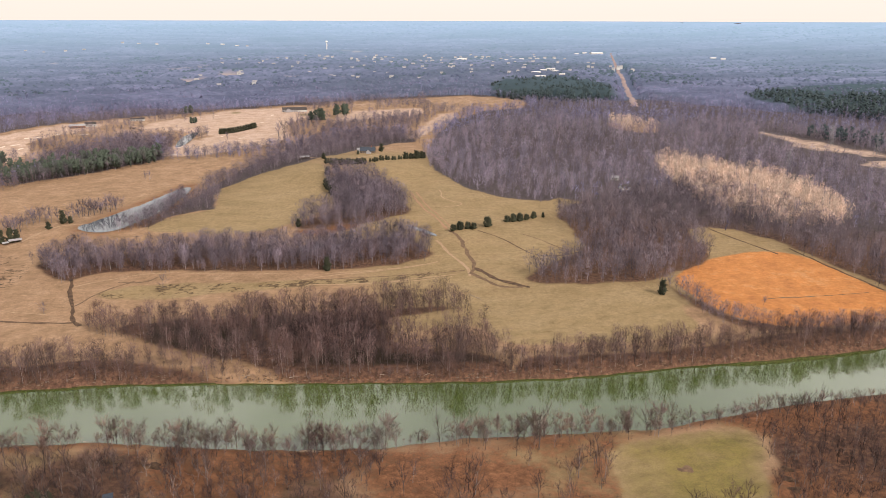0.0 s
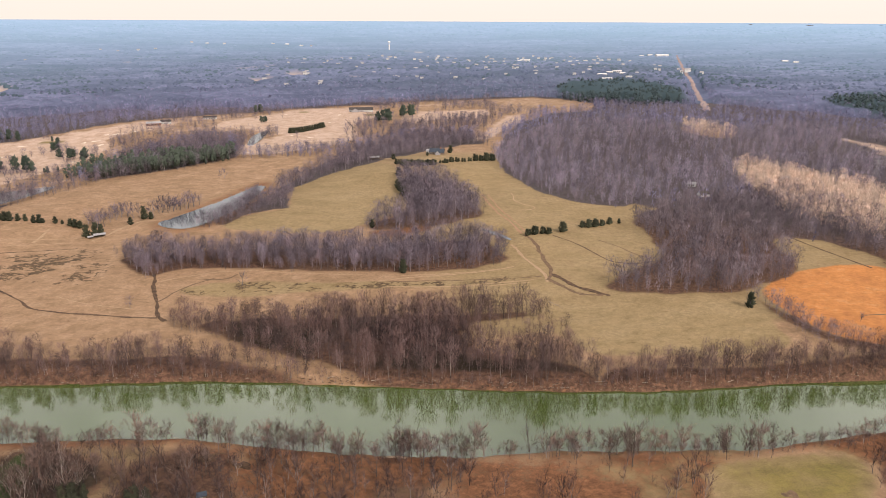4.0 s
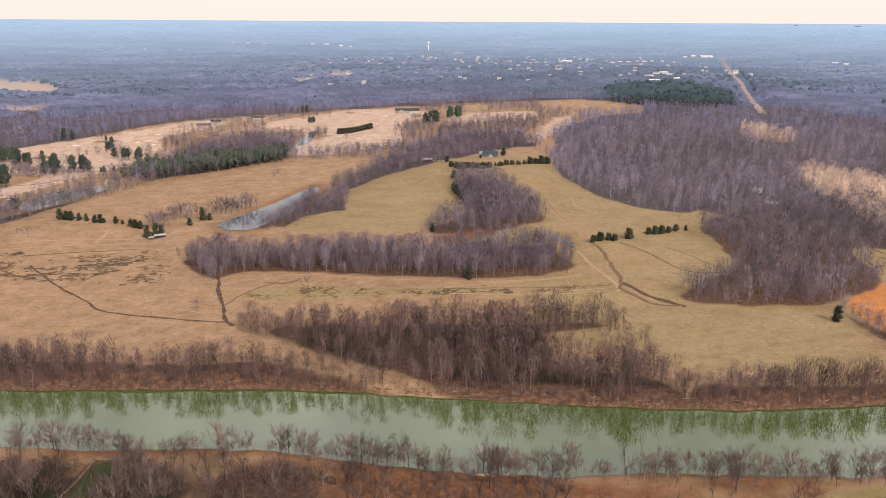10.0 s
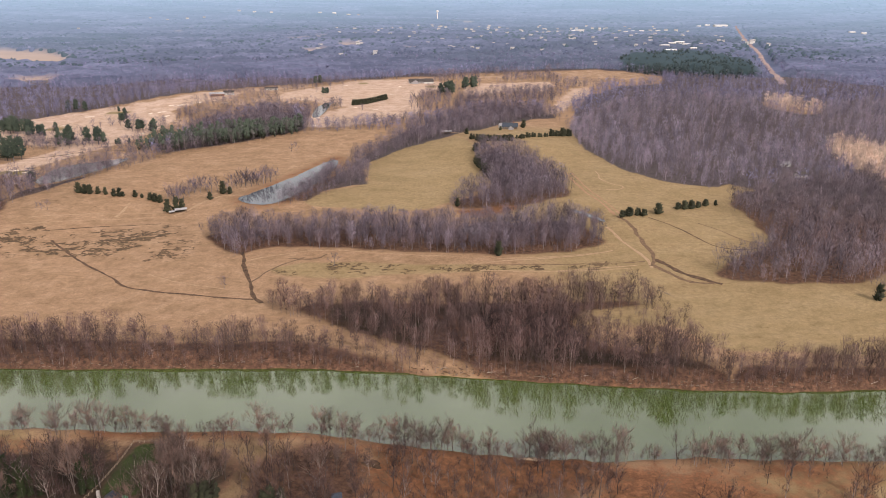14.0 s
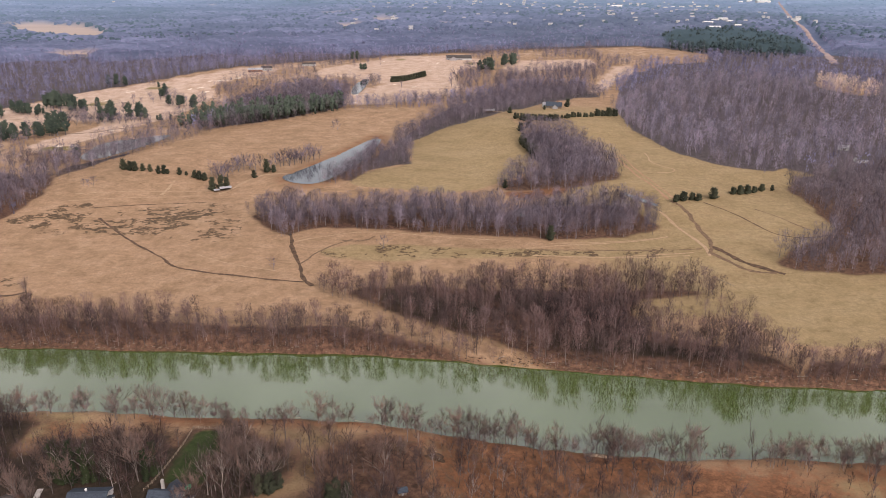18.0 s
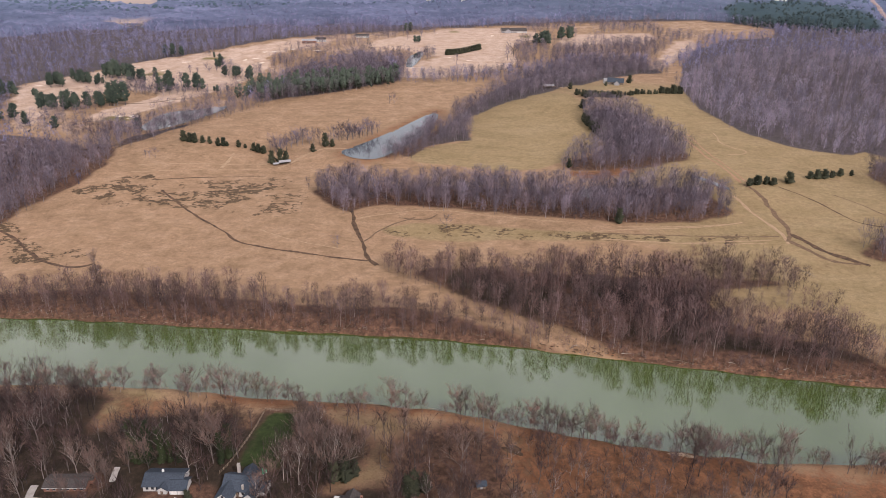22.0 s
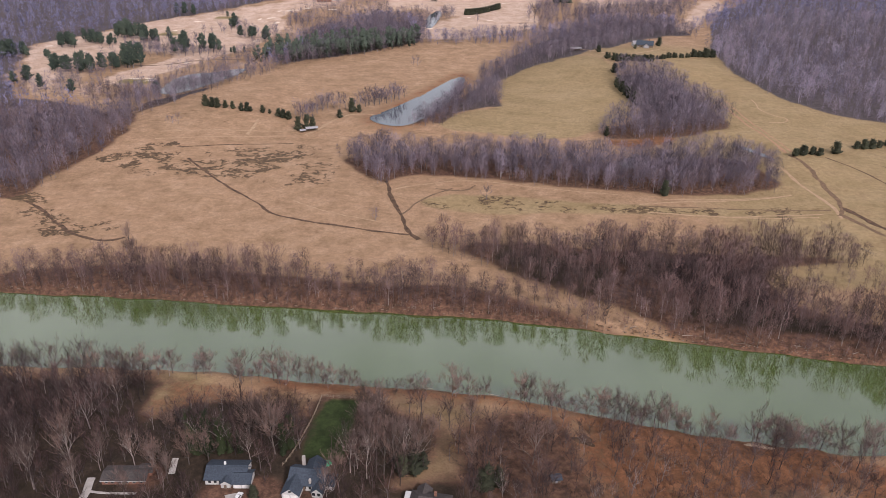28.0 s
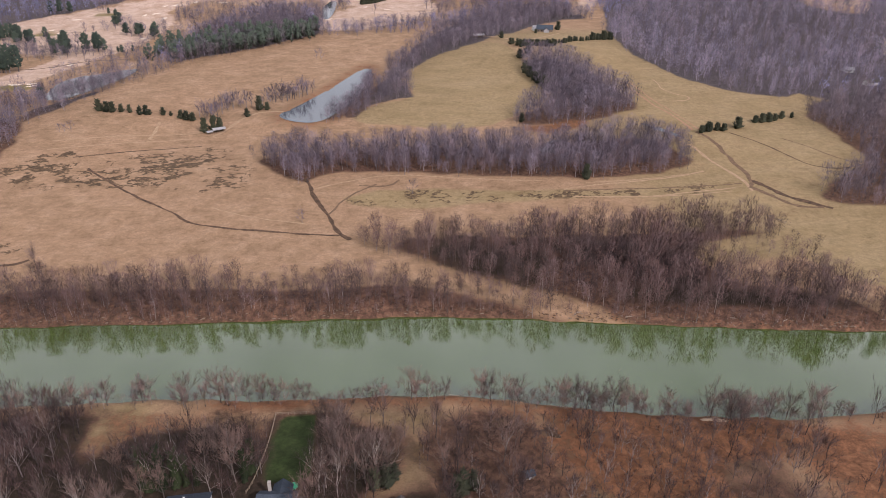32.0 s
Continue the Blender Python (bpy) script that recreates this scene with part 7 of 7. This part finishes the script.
rubble("bank_stones", PLAN["bank_far"], 68, 240, M_TIMBER, "weathered stones and bare roots along the waterline")
rubble("bank_clods", PLAN["bank_far"], 69, 900, M_DITCH, "dark clods of fallen earth along the waterline")


def mound(name, x, y, rx, ry, rise, turn, mat, label, category):
    """A low uneven heap or spread of loose ground."""
    a, r = np.linspace(0, 2 * math.pi, 25)[:-1], np.array([0, 0.35, 0.7, 1.0])
    c, sn = math.cos(radians(turn)), math.sin(radians(turn))
    pts = []
    for q in r:
        wob = 1 + 0.22 * np.sin(3 * a + x) + 0.12 * np.sin(5 * a + y)
        u, v = np.cos(a) * q * rx * wob, np.sin(a) * q * ry * wob
        wx, wy = x + u * c - v * sn, y + u * sn + v * c
        pts.append(np.stack([wx, wy, height(wx, wy) + 0.06 + rise * (1 - q * q) - (0.25 if q == 1 else 0)], 1))
    v = np.concatenate(pts)
    i = np.arange(24)
    j = (i + 1) % 24
    f = np.concatenate([np.stack([k * 24 + i, k * 24 + j, (k + 1) * 24 + j, (k + 1) * 24 + i], 1) for k in range(3)])
    me = mesh_from(name, v, f[:, ::-1])
    me.materials.append(mat)
    me.polygons.foreach_set("use_smooth", np.ones(len(me.polygons), bool))
    return tagged(new(name, me), label, category, kind="structure")


mound("sandbar", -3, 309, 5.5, 2.4, 0.3, -12, M_SAND, "pale sandy landing on the riverbank", "sand")
M_BUNKER = plain_material("white_bunker_sand", (0.58, 0.48, 0.37), (0.70, 0.60, 0.49), 0.3, 0.95)
for k, (x, y) in enumerate(BUNKERS):
    mound("sand_bunker", x, y, 4.5 + (k * 5) % 4, 3 + (k * 3) % 3, 0.15, (k * 40) % 90, M_BUNKER, "pale sand bunker on the golf fairway", "bunker")
for k, (x, y) in enumerate(((216, 262), (206, 250), (202, 243), (200, 236))):
    mound("brush_pile", x, y, 2.2, 3.0, 0.8, k * 30, M_DITCH, "dark brush pile along the meadow edge", "brush pile")
mound("burnt_patch", 162, 259, 4.5, 3.0, 0.05, 0, M_RUT, "dark burnt patch in the meadow grass", "burnt patch")
mound("brush_pile", -89, 313, 6, 3.5, 0.9, 10, M_DITCH, "dark heap of cut brush by the river", "brush pile")
mound("brush_pile", -72, 306, 4.5, 3, 0.8, -20, M_DITCH, "dark heap of cut brush by the river", "brush pile")
# fainter lines across the fields
for k, (line, width, mat, label) in enumerate((
        ([(-369, 644), (-323, 657), (-271, 674)], 1.6, M_TRACK, "faint pale wheel track in the pasture"),
        ([(-370, 660), (-318, 674), (-260, 689)], 1.6, M_TRACK, "faint pale wheel track in the pasture"),
        ([(-346, 629), (-297, 647), (-259, 657)], 1.8, M_DITCH, "thin dark drain across the pasture"),
        ([(-301, 669), (-301, 689), (-301, 709)], 3.0, M_TRACK, "worn pale cattle patch on the pasture rise"),
        ([(-235, 537), (-210, 520), (-172, 507)], 1.3, M_TRACK, "faint cattle path in the pasture"),
        ([(-3, 536), (68, 537), (124, 539)], 1.8, M_RUT, "dark rutted track along the strip field"),
        ([(0, 527), (65, 522), (112, 528)], 1.6, M_TRACK, "faint pale track along the strip field"),
        ([(15, 548), (50, 551), (95, 560)], 1.6, M_TRACK, "pale terrace track below the long woods"),
        ([(132, 544), (139, 524), (146, 512), (155, 502), (164, 494)], 5.0, M_DITCH, "dark muddy swale below the farm tracks"),
        ([(128, 532), (134, 516), (140, 501), (159, 496)], 4.0, M_RUT, "dark muddy swale below the farm tracks"),
        ([(115, 770), (117, 710), (124, 673), (129, 632)], 2.6, M_RED, "reddish wheel track climbing the hill pasture"),
        ([(121, 768), (123, 710), (129, 679), (133, 632)], 1.8, M_RED, "reddish wheel track climbing the hill pasture"),
        ([(192, 613), (204, 595), (210, 578), (221, 558)], 1.4, M_RUT, "curving dark wheel track in the pen field"),
        ([(23, 524), (53, 523), (84, 529), (117, 533)], 1.5, M_TRACK, "pale terrace line in the strip field"),
        ([(320, 435), (362, 436), (403, 435)], 1.6, M_RUT, "dark track through the orange broomsedge"),
        ([(367, 605), (379, 556), (389, 522)], 2.2, M_DITCH, "dark ditch above the orange field"),
        ([(407, 536), (412, 482), (417, 436)], 2.6, M_DITCH, "dark boundary ditch of the orange field"),
        ([(-517, 880), (-452, 888), (-419, 920), (-374, 921)], 3.0, M_RUT, "cart path along the fairway"),
        ([(-140, 565), (-120, 560), (-112, 572)], 2.4, M_RUT, "dark eroded swale in the pasture"),
        ([(-160, 520), (-150, 545), (-128, 566)], 2.2, M_RUT, "dark eroded swale in the pasture"))):
    ribbon("farm_track" if mat is not M_DITCH else "ditch", line, width, mat, label, lift=0.05, seed=100 + k * 5, ragged=0.7)
